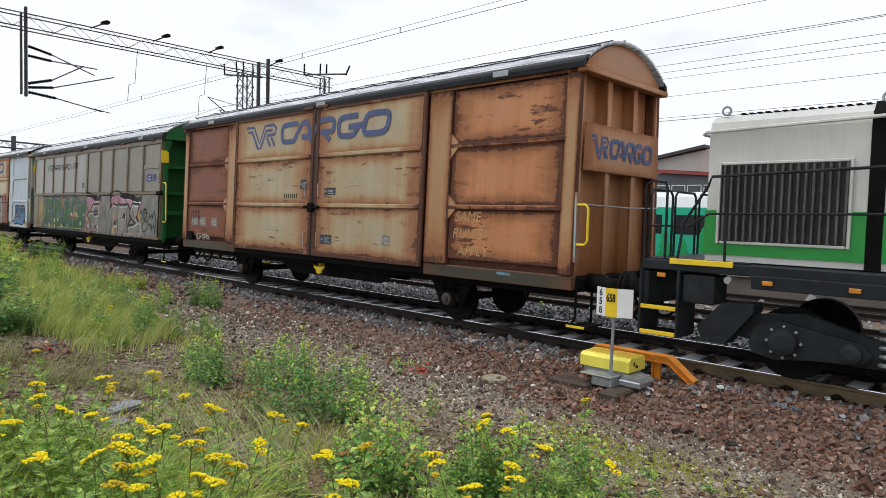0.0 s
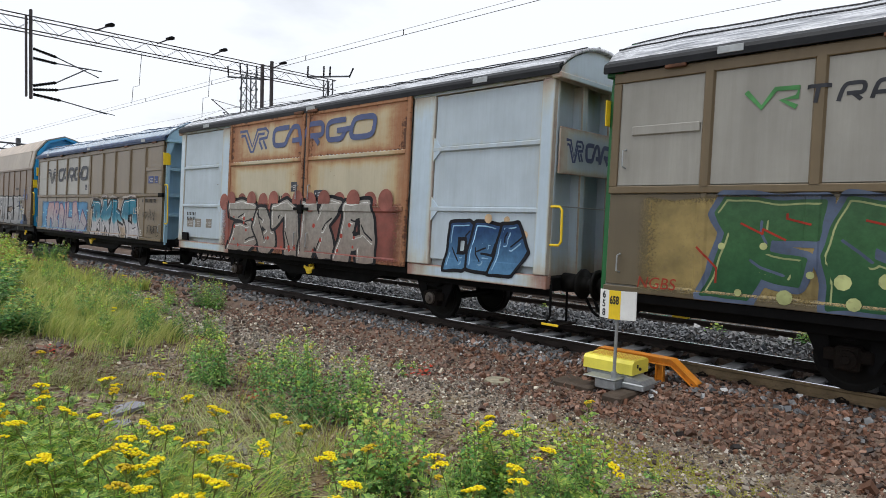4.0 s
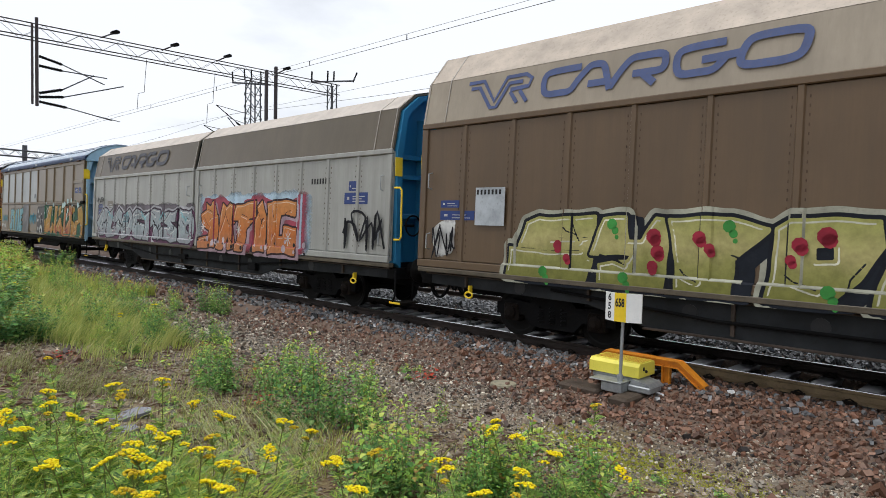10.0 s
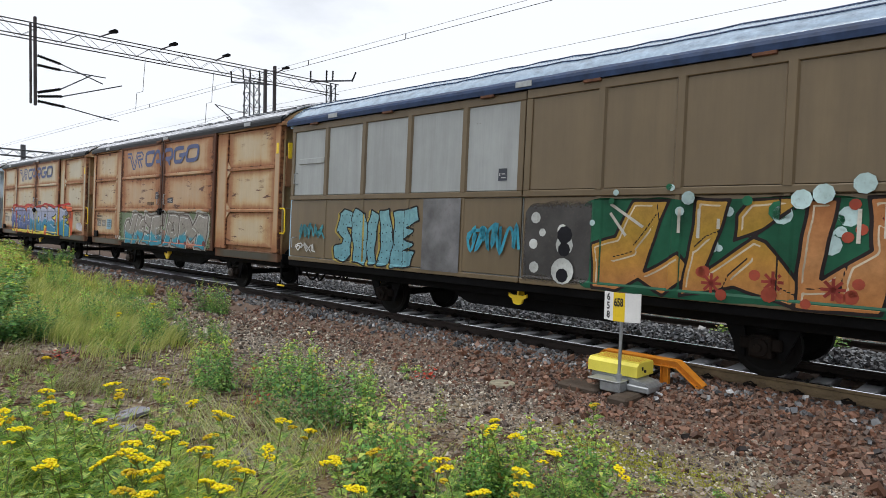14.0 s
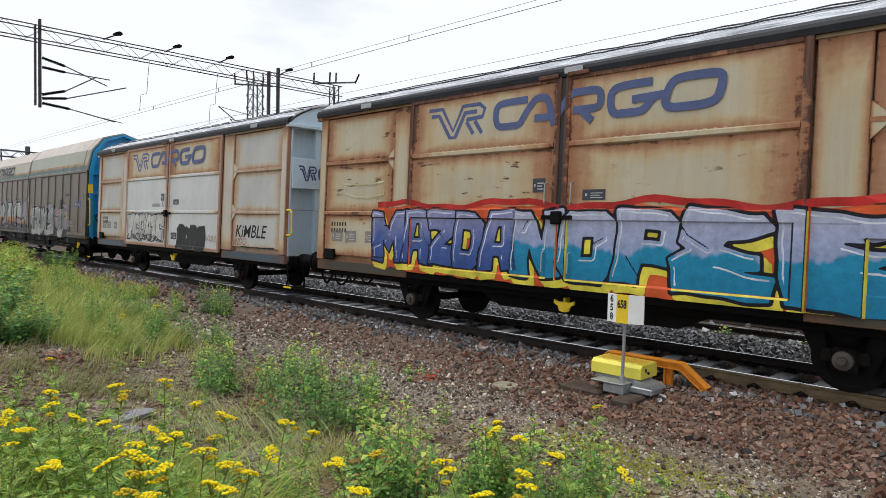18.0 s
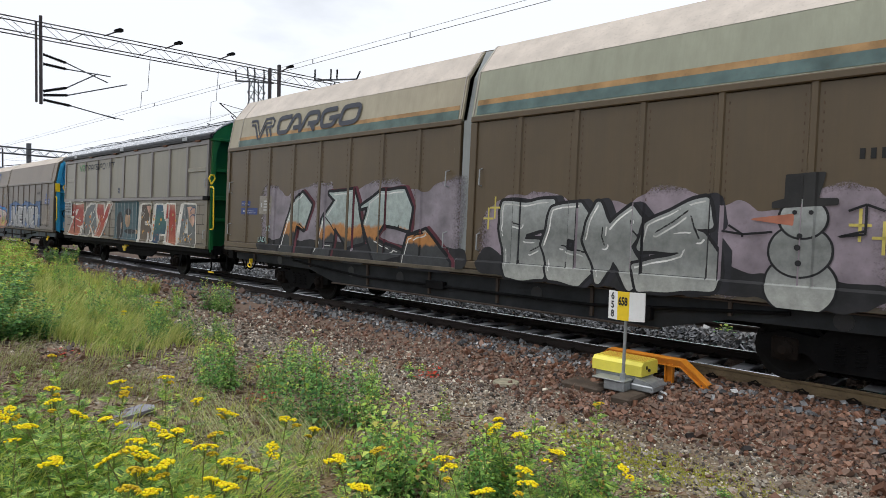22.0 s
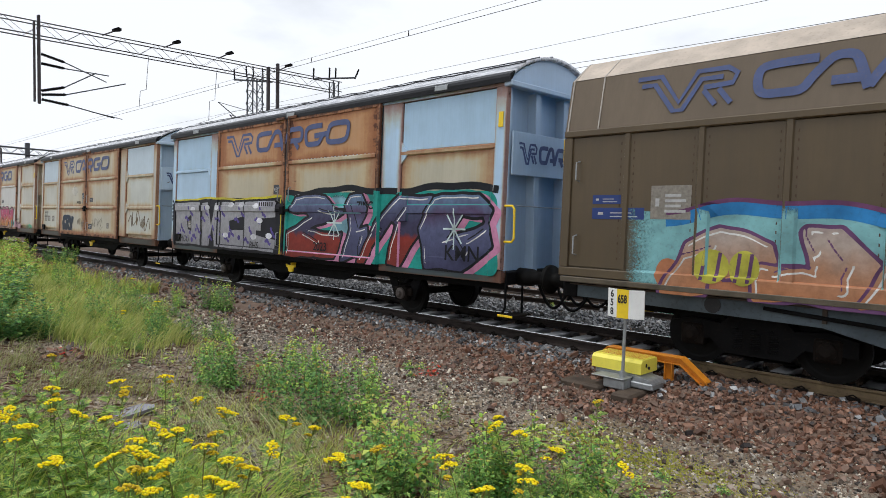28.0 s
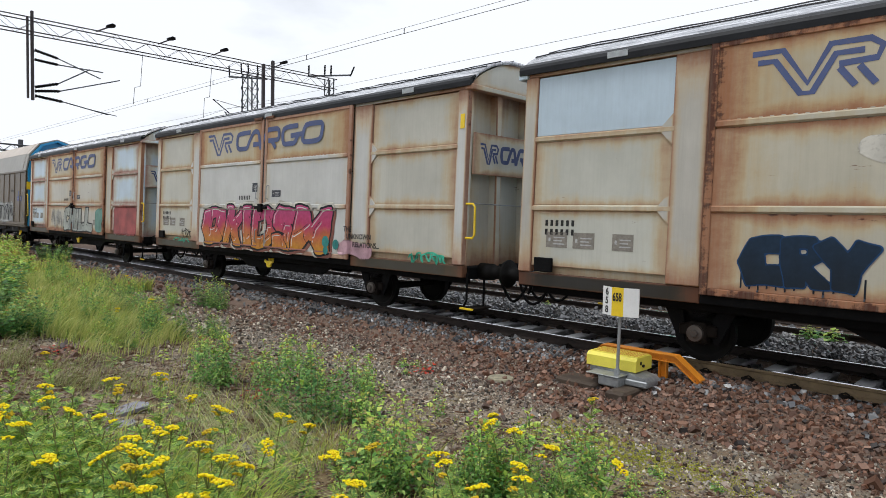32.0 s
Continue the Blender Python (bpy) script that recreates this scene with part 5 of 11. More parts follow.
W11 = cover_wagon("cover_wagon", -188.2, cover_paints(11, BROWN, BROWN, (0.37, 0.33, 0.24), (0.31, 0.32, 0.24), emblem=(0.8, 5.3, 0.0), gap=9.05, tail=-0.30, hoop=steel_paint("hoop_paint", (0.27, 0.29, 0.29), 0.05, 0.3, 77, scratch=0), logo=LOGO_DARK),
                  "long brown bogie wagon with blue end and pale sprayed letters", 11)
W12 = sliding_wagon("sliding_wall_wagon", -204.3, slide_paints(12, GREEN, ring=True, lu=(0.185, 0.168, 0.118), ru=(0.185, 0.168, 0.118), rib=steel_paint("slide_rib_paint", (0.15, 0.135, 0.125), 0.0, 0.4, 12.9, 0.45, scratch=0), ll=(0.15, 0.125, 0.085), rl=(0.15, 0.125, 0.085)),
                    "taupe sliding-wall wagon with green ends and red and white graffiti", 12)
W13 = cover_wagon("cover_wagon", -224.5, cover_paints(13, BROWN, (0.115, 0.095, 0.075), (0.145, 0.11, 0.075), (0.145, 0.11, 0.075), emblem=(1.2, 6.3, 0.0), height=(3.54, 4.42), ridge=(0.36, 0.56), top=DULL_TOP, end=(0.05, 0.36, 0.68), sole=plain("blue_grey_sole", (0.075, 0.095, 0.11), 0.6, 0.0, 0.35, 2, 0.2, (0.03, 0.026, 0.022), 0.5, 0.2)),
                  "long brown bogie wagon with a rainbow of pastel graffiti", 13)
W14 = box_wagon("box_wagon", -240.0, box_paints(14, (0.47, 0.44, 0.34), CREAM, 0.26, 0.40, fix2=(0.43, 0.60, 0.78), rust2=0.06, ftop=(0.40, 0.58, 0.76), post=(0.43, 0.60, 0.78), dtop=(0.46, 0.27, 0.14), rust_top=0.62, end=(0.36, 0.46, 0.58), rust_end=0.02, sill=(0.05, 0.07, 0.08)),
                "pale blue box wagon with teal and violet graffiti", 14)
W15 = box_wagon("box_wagon", -255.6, box_paints(15, (0.51, 0.53, 0.49), (0.48, 0.45, 0.36), 0.20, 0.40, ftop=(0.50, 0.61, 0.70), fix2=(0.51, 0.51, 0.45), rust2=0.20, post=(0.48, 0.46, 0.41), end=ICE, rust_end=0.06, dtop=CREAM, rust_top=0.46, sill=(0.03, 0.028, 0.025)),
                "cream box wagon with dark blob letters on its door", 15)
W16 = box_wagon("box_wagon", -271.15, box_paints(16, (0.50, 0.49, 0.43), (0.55, 0.55, 0.53), 0.20, 0.11, dtop=CREAM, rust_top=0.34, rust_end=0.3),
                "cream box wagon with pink and orange graffiti", 16)
W17 = box_wagon("box_wagon", -286.8, box_paints(17, ICE, PALE, 0.35, 0.35, dtop=CREAM, rust_end=0.3),
                "pale box wagon with a brick-red painted corner", 17)
W18 = cover_wagon("cover_wagon", -306.3, cover_paints(18, BROWN, BROWN, STONE, STONE),
                  "long brown bogie wagon with bright blue end", 18)


# ---- spray paint on the wagons ----
INK, CHALK, SLATE = (0.012, 0.012, 0.016), (0.62, 0.62, 0.60), (0.33, 0.34, 0.34)
YA, YB1, YB2, YC1, YC2 = -1.607, -1.537, -1.568, -1.546, -1.576   # clear of the belts and ribs of each kind
GRID = "0123456789abcdefghijk"
# fat sprayed letter forms on a grid of twenty: outline, then its openings
FORMS = {
    "A": "00 4k gk k0 d0 c5 85 70|89 c9 bf 9f", "B": "00 0k ek kg kb ha k7 k3 f0|6c dc df 6f|65 d5 d8 68",
    "C": "40 04 0g 4k kk kd cd be 8e 7c 78 96 c6 d8 k8 k0", "D": "00 0k dk kg k4 d0|66 c6 d8 dc ce 6e",
    "E": "00 0k kk kd 8d 8c gc g8 88 86 k6 k0", "F": "00 0k kk kd 8d 8b gb g6 86 80",
    "G": "40 04 0g 4k jk kd cd be 8e 7c 78 96 c6 c8 a8 ac kc k0", "H": "00 0k 7k 7d dd dk kk k0 d0 d7 77 70",
    "I": "50 5k fk f0", "J": "00 06 a6 ak kk k4 g0", "K": "00 0k 7k 7d ck kk db k0 c0 77 70", "L": "00 0k 7k 76 k6 k0",
    "M": "00 0k 6k ac ek kk k0 e0 ea a4 6a 60", "N": "00 0k 7k d9 dk kk k0 d0 7b 70", "O": "40 04 0g 4k gk kg k4 g0|87 8d cd c7",
    "P": "00 0k gk kg ka g6 86 80|8c 8f df dc", "R": "00 0k gk kg kb g8 k0 c0 86 80|8c 8f df dc",
    "S": "00 06 b6 c8 48 0b 0g 4k kk kd 9d 8c gc k9 k4 g0", "T": "60 6d 0d 0k kk kd ed e0", "U": "40 04 0k 7k 77 d7 dk kk k4 g0",
    "V": "70 0k 8k a9 ck kk d0", "X": "00 6a 0k 8k ae ck kk ea k0 c0 a6 80", "Y": "60 68 0k 7k ad dk kk e8 e0", "Z": "00 06 ad 0d 0k kk kd 97 k7 k0"}


def decode(code, box, slant=0.0):
    """Grid code to points (x, z) in a box (x0, x1, z0, z1)."""
    x0, x1, z0, z1 = box
    out = []
    for q in code.split():
        a, b = GRID.index(q[0]) / 20, GRID.index(q[1]) / 20
        out.append((x0 + (x1 - x0) * a + slant * (b - 0.5) * (z1 - z0), z0 + (z1 - z0) * b))
    return out


def off_line(X, Z, pts, close=False):
    """How far each point lies from a bent line."""
    best = np.full(X.shape, 1e9)
    ends = pts[1:] + pts[:1] if close else pts[1:]
    for (ax, az), (bx, bz) in zip(pts, ends):
        dx, dz = bx - ax, bz - az
        t = np.clip(((X - ax) * dx + (Z - az) * dz) / (dx * dx + dz * dz + 1e-9), 0, 1)
        best = np.minimum(best, np.hypot(X - ax - t * dx, Z - az - t * dz))
    return best


def off_form(X, Z, pts):
    """How far outside a closed form each point lies; below nought within it."""
    inside = np.zeros(X.shape, bool)
    for (ax, az), (bx, bz) in zip(pts, pts[1:] + pts[:1]):
        if az != bz:
            inside ^= ((Z < az) != (Z < bz)) & (X < ax + (Z - az) * (bx - ax) / (bz - az))
    d = off_line(X, Z, pts, True)
    return np.where(inside, -d, d)


def ripple(X, Z, seed, size):
    r = np.random.default_rng(seed)
    out = 0
    for k in (1.0, 2.3, 5.1):
        a, b, c, d = r.uniform(0, 6.28, 4)
        out = out + np.sin(X * 2.6 * k + a + 0.8 * np.sin(Z * 3 * k + b)) * np.sin(Z * 2.2 * k + c + 0.5 * np.sin(X * 2 * k + d)) / k
    return out * size


def lie(w, X, Z):
    """How far the wall of a wagon stands out at a place, ribs, belts and frames included."""
    e = 0.028
    sort = w.name.split("_")[0]
    if sort == "box":
        y = np.where((np.abs(X - 2.96) < 0.26 + e) | (np.abs(X - 11.07) < 0.31 + e) | (X < 0.26 + e) | (X > 13.94 - e), 1.531, 1.4965)
        y = np.where((np.abs(Z - 2.28) < 0.055 + e) | ((np.abs(Z - 2.28) < 0.26) & ((np.abs(X - 2.62) < 0.14) | (np.abs(X - 11.48) < 0.14))), 1.536, y)
        y = np.where(Z < 1.30 + e, np.maximum(y, 1.501), y)
        door = np.where((np.abs(Z - 2.28) < 0.055 + e) | (Z < 1.18 + e), 1.606, 1.579)
        for c in (3.295, 6.905, 7.095, 10.685):
            door = np.where(np.abs(X - c) < 0.055 + e, 1.606, door)
        return np.where((X > 3.24 - e) & (X < 10.74 + e), door, y)
    if sort == "sliding":
        base = np.where(X < 7.44, 1.50, 1.53)
        rise = np.where((Z < 1.14 + e), 0.031, 0.0)
        for c in (1.55, 2.95, 4.45, 6.00, 8.95, 10.25, 11.72, 13.10):
            rise = np.where(np.abs(X - c) < 0.05 + e, np.maximum(rise, 0.0205), rise)
        rise = np.where((Z > 2.55 - e) & (Z < 2.68 + e), 0.046, rise)
        for c in (1.55, 2.95, 4.45, 6.00, 8.95, 10.25, 11.72, 13.10):
            rise = np.where((Z > 2.68 + e) & (np.abs(X - c) < 0.08 + e), 0.046, rise)
        return base + rise
    base = np.where(X < w["gap"] + 0.02, 1.50, 1.53)
    rise = np.where(Z < 1.34 + e, 0.046, 0.0)
    for x0, x1 in ((0.06, w["gap"]), (w["gap"] + 0.28, 18.69)):
        for i in range(1, 8):
            rise = np.where(np.abs(X - x0 - (x1 - x0) * i / 8) < 0.055 + e, np.maximum(rise, 0.0325), rise)
        rise = np.where((np.abs(X - x0 - 0.08) < 0.08 + e) | (np.abs(X - x1 + 0.08) < 0.08 + e), np.maximum(rise, 0.041), rise)
    return base + rise


def hug(shape, w, depth):
    """Lay a flat shape on the wall of a wagon."""
    if shape.v:
        P = np.array(shape.v)
        P[:, 1] = -lie(w, P[:, 0], P[:, 2]) - depth + TAPER * np.maximum(P[:, 2] - 1.1, 0)
        shape.v = [tuple(p) for p in P.tolist()]
    return shape


def film_of_paint(w, name, field, box, depth, mat, step=0.022, label=""):
    """The region of the wall where a field lies below nought, as a thin skin that follows the wall."""
    x0, x1, z0, z1 = box
    xs = np.arange(x0, x1 + step, step)
    zs = np.arange(max(z0, 1.06), z1 + step, step)
    X, Z = np.meshgrid(xs, zs)
    F = field(X, Z)
    Y = -lie(w, X, Z) - depth + TAPER * np.maximum(Z - 1.1, 0)
    flat = lie(w, X, Z)
    I = F < 0
    count = I[:-1, :-1].astype(int) + I[:-1, 1:] + I[1:, :-1] + I[1:, 1:]
    if not count.any():
        return None
    s, seen = Shape(), {}

    def spot(j, i, k, m):
        """A grid point, or the crossing of the edge between two of them."""
        key = (j, i, k, m)
        if key not in seen:
            seen[key] = len(s.v)
            if (j, i) == (k, m):
                s.v.append((X[j, i], Y[j, i], Z[j, i]))
            else:
                t = F[j, i] / (F[j, i] - F[k, m])
                s.v.append(tuple(p[j, i] + (p[k, m] - p[j, i]) * t for p in (X, Y, Z)))
        return seen[key]
    for j in range(count.shape[0]):
        row = count[j]
        i, n = 0, len(row)
        while i < n:
            if row[i] == 4:
                a = i
                while i + 1 < n and row[i + 1] == 4 and flat[j, i + 1] == flat[j, a] == flat[j, i + 2] and flat[j + 1, i + 1] == flat[j + 1, a] == flat[j + 1, i + 2] and flat[j, a + 1] == flat[j, a] and flat[j + 1, a + 1] == flat[j + 1, a]:
                    i += 1
                s.f.append((spot(j, a, j, a), spot(j, i + 1, j, i + 1), spot(j + 1, i + 1, j + 1, i + 1), spot(j + 1, a, j + 1, a)))
            elif row[i]:
                ring = [(j, i), (j, i + 1), (j + 1, i + 1), (j + 1, i)]
                face = []
                for p, q in zip(ring, ring[1:] + ring[:1]):
                    if I[p]:
                        face.append(spot(*p, *p))
                    if I[p] != I[q]:
                        face.append(spot(*min(p, q), *max(p, q)))
                if len(face) > 2:
                    s.f.append(tuple(face))
            i += 1
    return part(name, s, mat, w, label)


def fade(*tones, rough=0.03):
    """Spray paint that runs from tone to tone going up: (height, colour) pairs."""
    key = ("fade",) + tones
    if key not in SPRAY:
        m, n, l, b = nodes_of("faded_spray_paint", 0.5, 0.0, 0.2)
        v = coords(n, l)
        sx = n.new("ShaderNodeSeparateXYZ")
        l.new(v, sx.inputs[0])
        k = n.new("ShaderNodeMath")
        k.operation = 'MULTIPLY_ADD'
        l.new(noise_of(n, l, coords(n, l, (2.4, 1, 1.2)), 1.0, 3), k.inputs[0])
        k.inputs[1].default_value = 0.55
        l.new(sx.outputs[2], k.inputs[2])
        d = n.new("ShaderNodeMath")
        d.operation = 'MULTIPLY_ADD'
        l.new(k.outputs[0], d.inputs[0])
        d.inputs[1].default_value, d.inputs[2].default_value = 0.5, -0.6375
        r = n.new("ShaderNodeValToRGB")
        el = r.color_ramp.elements
        while len(el) < len(tones):
            el.new(0.5)
        for i, (z, c) in enumerate(tones):
            el[i].position, el[i].color = (z - 1.0) / 2, (*c, 1)
        l.new(d.outputs[0], r.inputs[0])
        worn = noise_of(n, l, v, 7, 7, 0.7)
        out = mix_of(n, l, ramp_of(n, l, worn, 0.35, 0.70, (0.66,) * 3 + (1,), (1.0,) * 3 + (1,)), (0, 0, 0), r.outputs[0])
        out = mix_of(n, l, ramp_of(n, l, worn, 0.69, 0.74), out, (0.07, 0.055, 0.045))
        l.new(out, b.inputs["Base Color"])
        SPRAY[key] = m
    return SPRAY[key]


def paint(c):
    """A material from a colour or from tones."""
    return fade(*c) if isinstance(c[0], tuple) else spray(c)


def cloud(w, x0, x1, z0, z1, col, depth, seed=1, rough=0.07, soft=True):
    """A sprayed ground with an uneven edge."""
    def field(X, Z):
        qx, qz = np.abs(X - (x0 + x1) / 2) - (x1 - x0) / 2 + 0.25, np.abs(Z - (z0 + z1) / 2) - (z1 - z0) / 2 + 0.25
        return np.hypot(np.maximum(qx, 0), np.maximum(qz, 0)) + np.minimum(np.maximum(qx, qz), 0) - 0.25 + ripple(X, Z, seed, rough)
    film_of_paint(w, "graffiti_ground", field, (x0 - 0.25, x1 + 0.25, z0 - 0.2, z1 + 0.25), depth, soft_spray(col) if soft else paint(col), 0.035)


def spots(w, places, col, depth):
    """Sprayed dots; a spatter of many small ones is one part."""
    many = Shape()
    for x, z, r in places:
        n = max(9, int(60 * r))
        s = on_side([(x + r * math.cos(2 * math.pi * k / n), z + r * math.sin(2 * math.pi * k / n)) for k in range(n)], [tuple(range(n))], 0)
        y = max(float(lie(w, np.array(x + a * r), np.array(z + b * r))) for a in (-1, 0, 1) for b in (-1, 0, 1))
        s.v = [(a, -y - depth + TAPER * max(c - 1.1, 0), c) for a, b, c in s.v]
        if len(places) > 9:
            many.add(s.v, s.f)
        else:
            part("graffiti_dot", s, spray(col), w)
    if many.v:
        tagged(part("graffiti_spatter", many, spray(col), w), kind="stuff")


def ribbon(w, x0, x1, z, amp, thick, col, depth, seed=1, n=60):
    """A wavering sprayed band."""
    r = random.Random(seed)
    a, b = r.uniform(0, 6), r.uniform(1.2, 2.2)
    pts = []
    for i in range(n + 1):
        x = x0 + (x1 - x0) * i / n
        pts.append((x, z + amp * (math.sin(a + b * x) + 0.4 * math.sin(2.7 * b * x + a))))
    part("graffiti_band", hug(stroke_band(pts, thick, 0), w, depth), spray(col), w)


def marks(w, box, codes, thick, col, depth, name="graffiti_line"):
    """Single sprayed lines, drawn on the grid of a box."""
    for code in codes.split("/"):
        pts = decode(code, box)
        fine = [tuple(p[i] + (q[i] - p[i]) * k / 8 for i in (0, 1)) for p, q in zip(pts, pts[1:]) for k in range(8)] + [pts[-1]]
        part(name, hug(stroke_band(fine, thick, 0), w, depth), spray(col), w)


def graffiti(w, cells, z0, z1, fills, line, rim=0.05, slant=0.0, bulge=0.02, wob=0.025, seed=1, shade=None, halo=None, shine=None, drop=(0.10, -0.07), cuts=2, depth=0.006):
    """A sprayed piece: fat letters one over another, with an outline, a shadow and thin inner lights. cells: (x0, x1, form) or (x0, x1, form, z0, z1)."""
    r = random.Random(seed)
    letters, inner = [], []
    for c in cells:
        a, b = c[3:] if len(c) > 3 else (z0, z1)
        code = FORMS.get(c[2], c[2])
        sl = slant + r.uniform(-0.07, 0.07)
        shapes = [decode(q, (c[0], c[1], a, b), sl) for q in code.split("|")]
        letters.append((shapes, r.uniform(0, 6.28)))
        lines = []
        for _ in range(cuts):
            sx, sz = c[0] + (c[1] - c[0]) * r.uniform(0.15, 0.85), a + (b - a) * r.uniform(0.15, 0.85)
            dx, dz = (c[1] - c[0]) * r.uniform(-0.22, 0.22), (b - a) * r.uniform(-0.2, 0.2)
            lines.append([(sx - dx, sz - dz), (sx, sz), (sx + dx * 0.6 + 0.05, sz + dz)])
        inner.append(lines)

    def one(k, X, Z):
        shapes, ph = letters[k]
        XX, ZZ = X + wob * np.sin(4.3 * Z + ph) + 0.3 * wob * np.sin(13 * Z + ph), Z + wob * np.sin(3.7 * X + 2 * ph) + 0.3 * wob * np.sin(11 * X + ph)
        f = off_form(XX, ZZ, shapes[0]) - bulge
        for h in shapes[1:]:
            f = np.maximum(f, -off_form(XX, ZZ, h))
        return f

    def whole(X, Z):
        f = one(0, X, Z)
        for k in range(1, len(letters)):
            f = np.minimum(f, one(k, X, Z))
        return f
    xa, xb = min(c[0] for c in cells), max(c[1] for c in cells)
    za, zb = min([z0] + [c[3] for c in cells if len(c) > 3]), max([z1] + [c[4] for c in cells if len(c) > 3])
    pad = 0.2 + abs(slant) * 0.8
    box = (xa - pad, xb + pad, za - pad, zb + 0.2)
    if halo:
        film_of_paint(w, "graffiti_halo", lambda X, Z: whole(X, Z) - rim - 0.07 + ripple(X, Z, seed, 0.02), box, depth, paint(halo), 0.03)
    if shade:
        film_of_paint(w, "graffiti_shadow", lambda X, Z: np.minimum(whole(X - drop[0] * 0.5, Z - drop[1] * 0.5), whole(X - drop[0], Z - drop[1])) - rim * 0.8, box, depth + 0.0012, paint(shade), 0.028)
    film_of_paint(w, "graffiti_outline", lambda X, Z: whole(X, Z) - rim, box, depth + 0.0024, paint(line))
    for k in range(len(letters)):
        bx = (cells[k][0] - pad, cells[k][1] + pad, za - 0.15, zb + 0.15)

        def field(X, Z):
            f = one(k, X, Z)
            for q in range(k + 1, len(letters)):
                if cells[q][0] < cells[k][1] + 0.6:
                    f = np.maximum(f, rim * 0.8 - one(q, X, Z))
            for ln in inner[k]:
                f = np.maximum(f, rim * 0.22 - off_line(X, Z, ln))
            return f
        tone = fills[k % len(fills)]
        ob = film_of_paint(w, "graffiti_letter", field, bx, depth + 0.0036, paint(tone))
        if shine and ob:
            def light(X, Z):
                f = field(X, Z)
                gz, gx = np.gradient(f, 0.022)
                return np.maximum(np.abs(f + 0.055) - 0.013, 0.03 * (0.35 - (0.8 * gz - 0.6 * gx)))
            film_of_paint(w, "graffiti_highlight", light, bx, depth + 0.0048, spray(shine))


def pale_panel(w, x0, x1, z0, z1, y, col=(0.24, 0.245, 0.24)):
    """A repainted plain panel."""
    part("repainted_panel", flat_poly([(x0, z0), (x1, z0), (x1, z1), (x0, z1)], y), spray(col), w, "plain grey repainted panel")


def wave(w, x0, x1, z, amp, thick, col, y, seed=1, name="graffiti_band", n=36):
    rng = random.Random(seed)
    a, b = rng.uniform(0, 6), rng.uniform(1.2, 2.2)
    part(name, stroke_band([(x0 + (x1 - x0) * i / n, z + amp * (math.sin(a + b * (x0 + (x1 - x0) * i / n)) + 0.4 * math.sin(2.7 * b * i * (x1 - x0) / n + a))) for i in range(n + 1)], thick, y), spray(col), w)


def transpoint(w, x, z, width, y):
    """The later mark: a green chevron and a row of plain dark shapes."""
    u = width / 11.5
    part("emblem", stroke_band([(x, z + 0.26), (x + 0.55 * u, z + 0.03), (x + 1.0 * u, z + 0.26), (x + 1.75 * u, z + 0.25), (x + 1.7 * u, z + 0.13), (x + 1.2 * u, z + 0.11), (x + 1.7 * u, z)], 0.065, y), spray((0.08, 0.26, 0.09)), w, "green chevron mark")
    bow = [(0.0, 0.0), (0.10, 0.55), (0.22, 1.0), (0.55, 1.0), (0.90, 1.0), (0.86, 0.55), (0.80, 0.0)]
    loop = [(0.0, 0.0), (0.10, 0.60), (0.25, 1.0), (0.55, 1.0), (0.92, 1.0), (0.88, 0.40), (0.55, 0.42), (0.28, 0.42)]
    tee = [[(0.0, 1.0), (0.9, 1.0)], [(0.46, 1.0), (0.36, 0.0)]]
    ring = [(0.5, 0.0), (0.06, 0.0), (0.02, 0.5), (0.12, 1.0), (0.52, 1.0), (0.94, 1.0), (0.92, 0.5), (0.84, 0.0), (0.5, 0.0)]
    wave_ = [(0.92, 1.0), (0.35, 1.0), (0.02, 0.95), (0.10, 0.52), (0.50, 0.50), (0.92, 0.48), (0.86, 0.0), (0.45, 0.0), (0.0, 0.0)]
    for i, kind in enumerate((tee, [loop, [(0.5, 0.42), (0.8, 0.0)]], [bow, [(0.12, 0.33), (0.8, 0.33)]], [bow], [wave_], [loop], [ring], [[(0.40, 0.0), (0.52, 1.0)]], [bow], tee)):
        a = x + (2.0 + i * 0.95) * u
        for j, pts in enumerate(kind):
            if len(pts) > 2:
                for _ in range(2):
                    pts = [pts[0]] + [(p[0] * k + q[0] * (1 - k), p[1] * k + q[1] * (1 - k)) for p, q in zip(pts, pts[1:]) for k in (0.75, 0.25)] + [pts[-1]]
            fine = [(p[0] + (q[0] - p[0]) * k / 6, p[1] + (q[1] - p[1]) * k / 6) for p, q in zip(pts, pts[1:]) for k in range(6)] + [pts[-1]]
            part("emblem_mark", hug(stroke_band([(a + b * 0.82 * u, z + 0.025 + 0.21 * c) for b, c in fine], 0.05, 0), w, 0.004 + 0.001 * ((i + j) % 2)), LOGO_DARK_SPRAY, w)


LOGO_DARK_SPRAY = spray((0.04, 0.042, 0.05))

# rusty wagon behind the locomotive
words(W1, "SAME", 11.55, 2.02, 0.27, (0.55, 0.36, 0.16), -1.50, 0.0, 0.2)
words(W1, "RULES", 11.50, 1.70, 0.27, (0.55, 0.36, 0.16), -1.50, 0.0, 0.2)
words(W1, "APPLY", 11.65, 1.38, 0.27, (0.55, 0.36, 0.16), -1.50, 0.0, 0.2)
cloud(W1, 12.45, 13.15, 1.02, 1.20, (0.16, 0.33, 0.42), 0.004, 3)
tag_scrawl(W1, 0.9, 1.2, 0.8, 0.18, (0.5, 0.48, 0.44), -1.50, 4, 5, 0.018)
part("pale_flash", Shape().box(14.195, 14.24, -1.47, -1.36, 1.40, 2.55, 0.006), steel_paint("flaking_ice_paint", (0.42, 0.50, 0.52), 0.35, 0.3, 71), W1, "flaking pale blue corner strip")

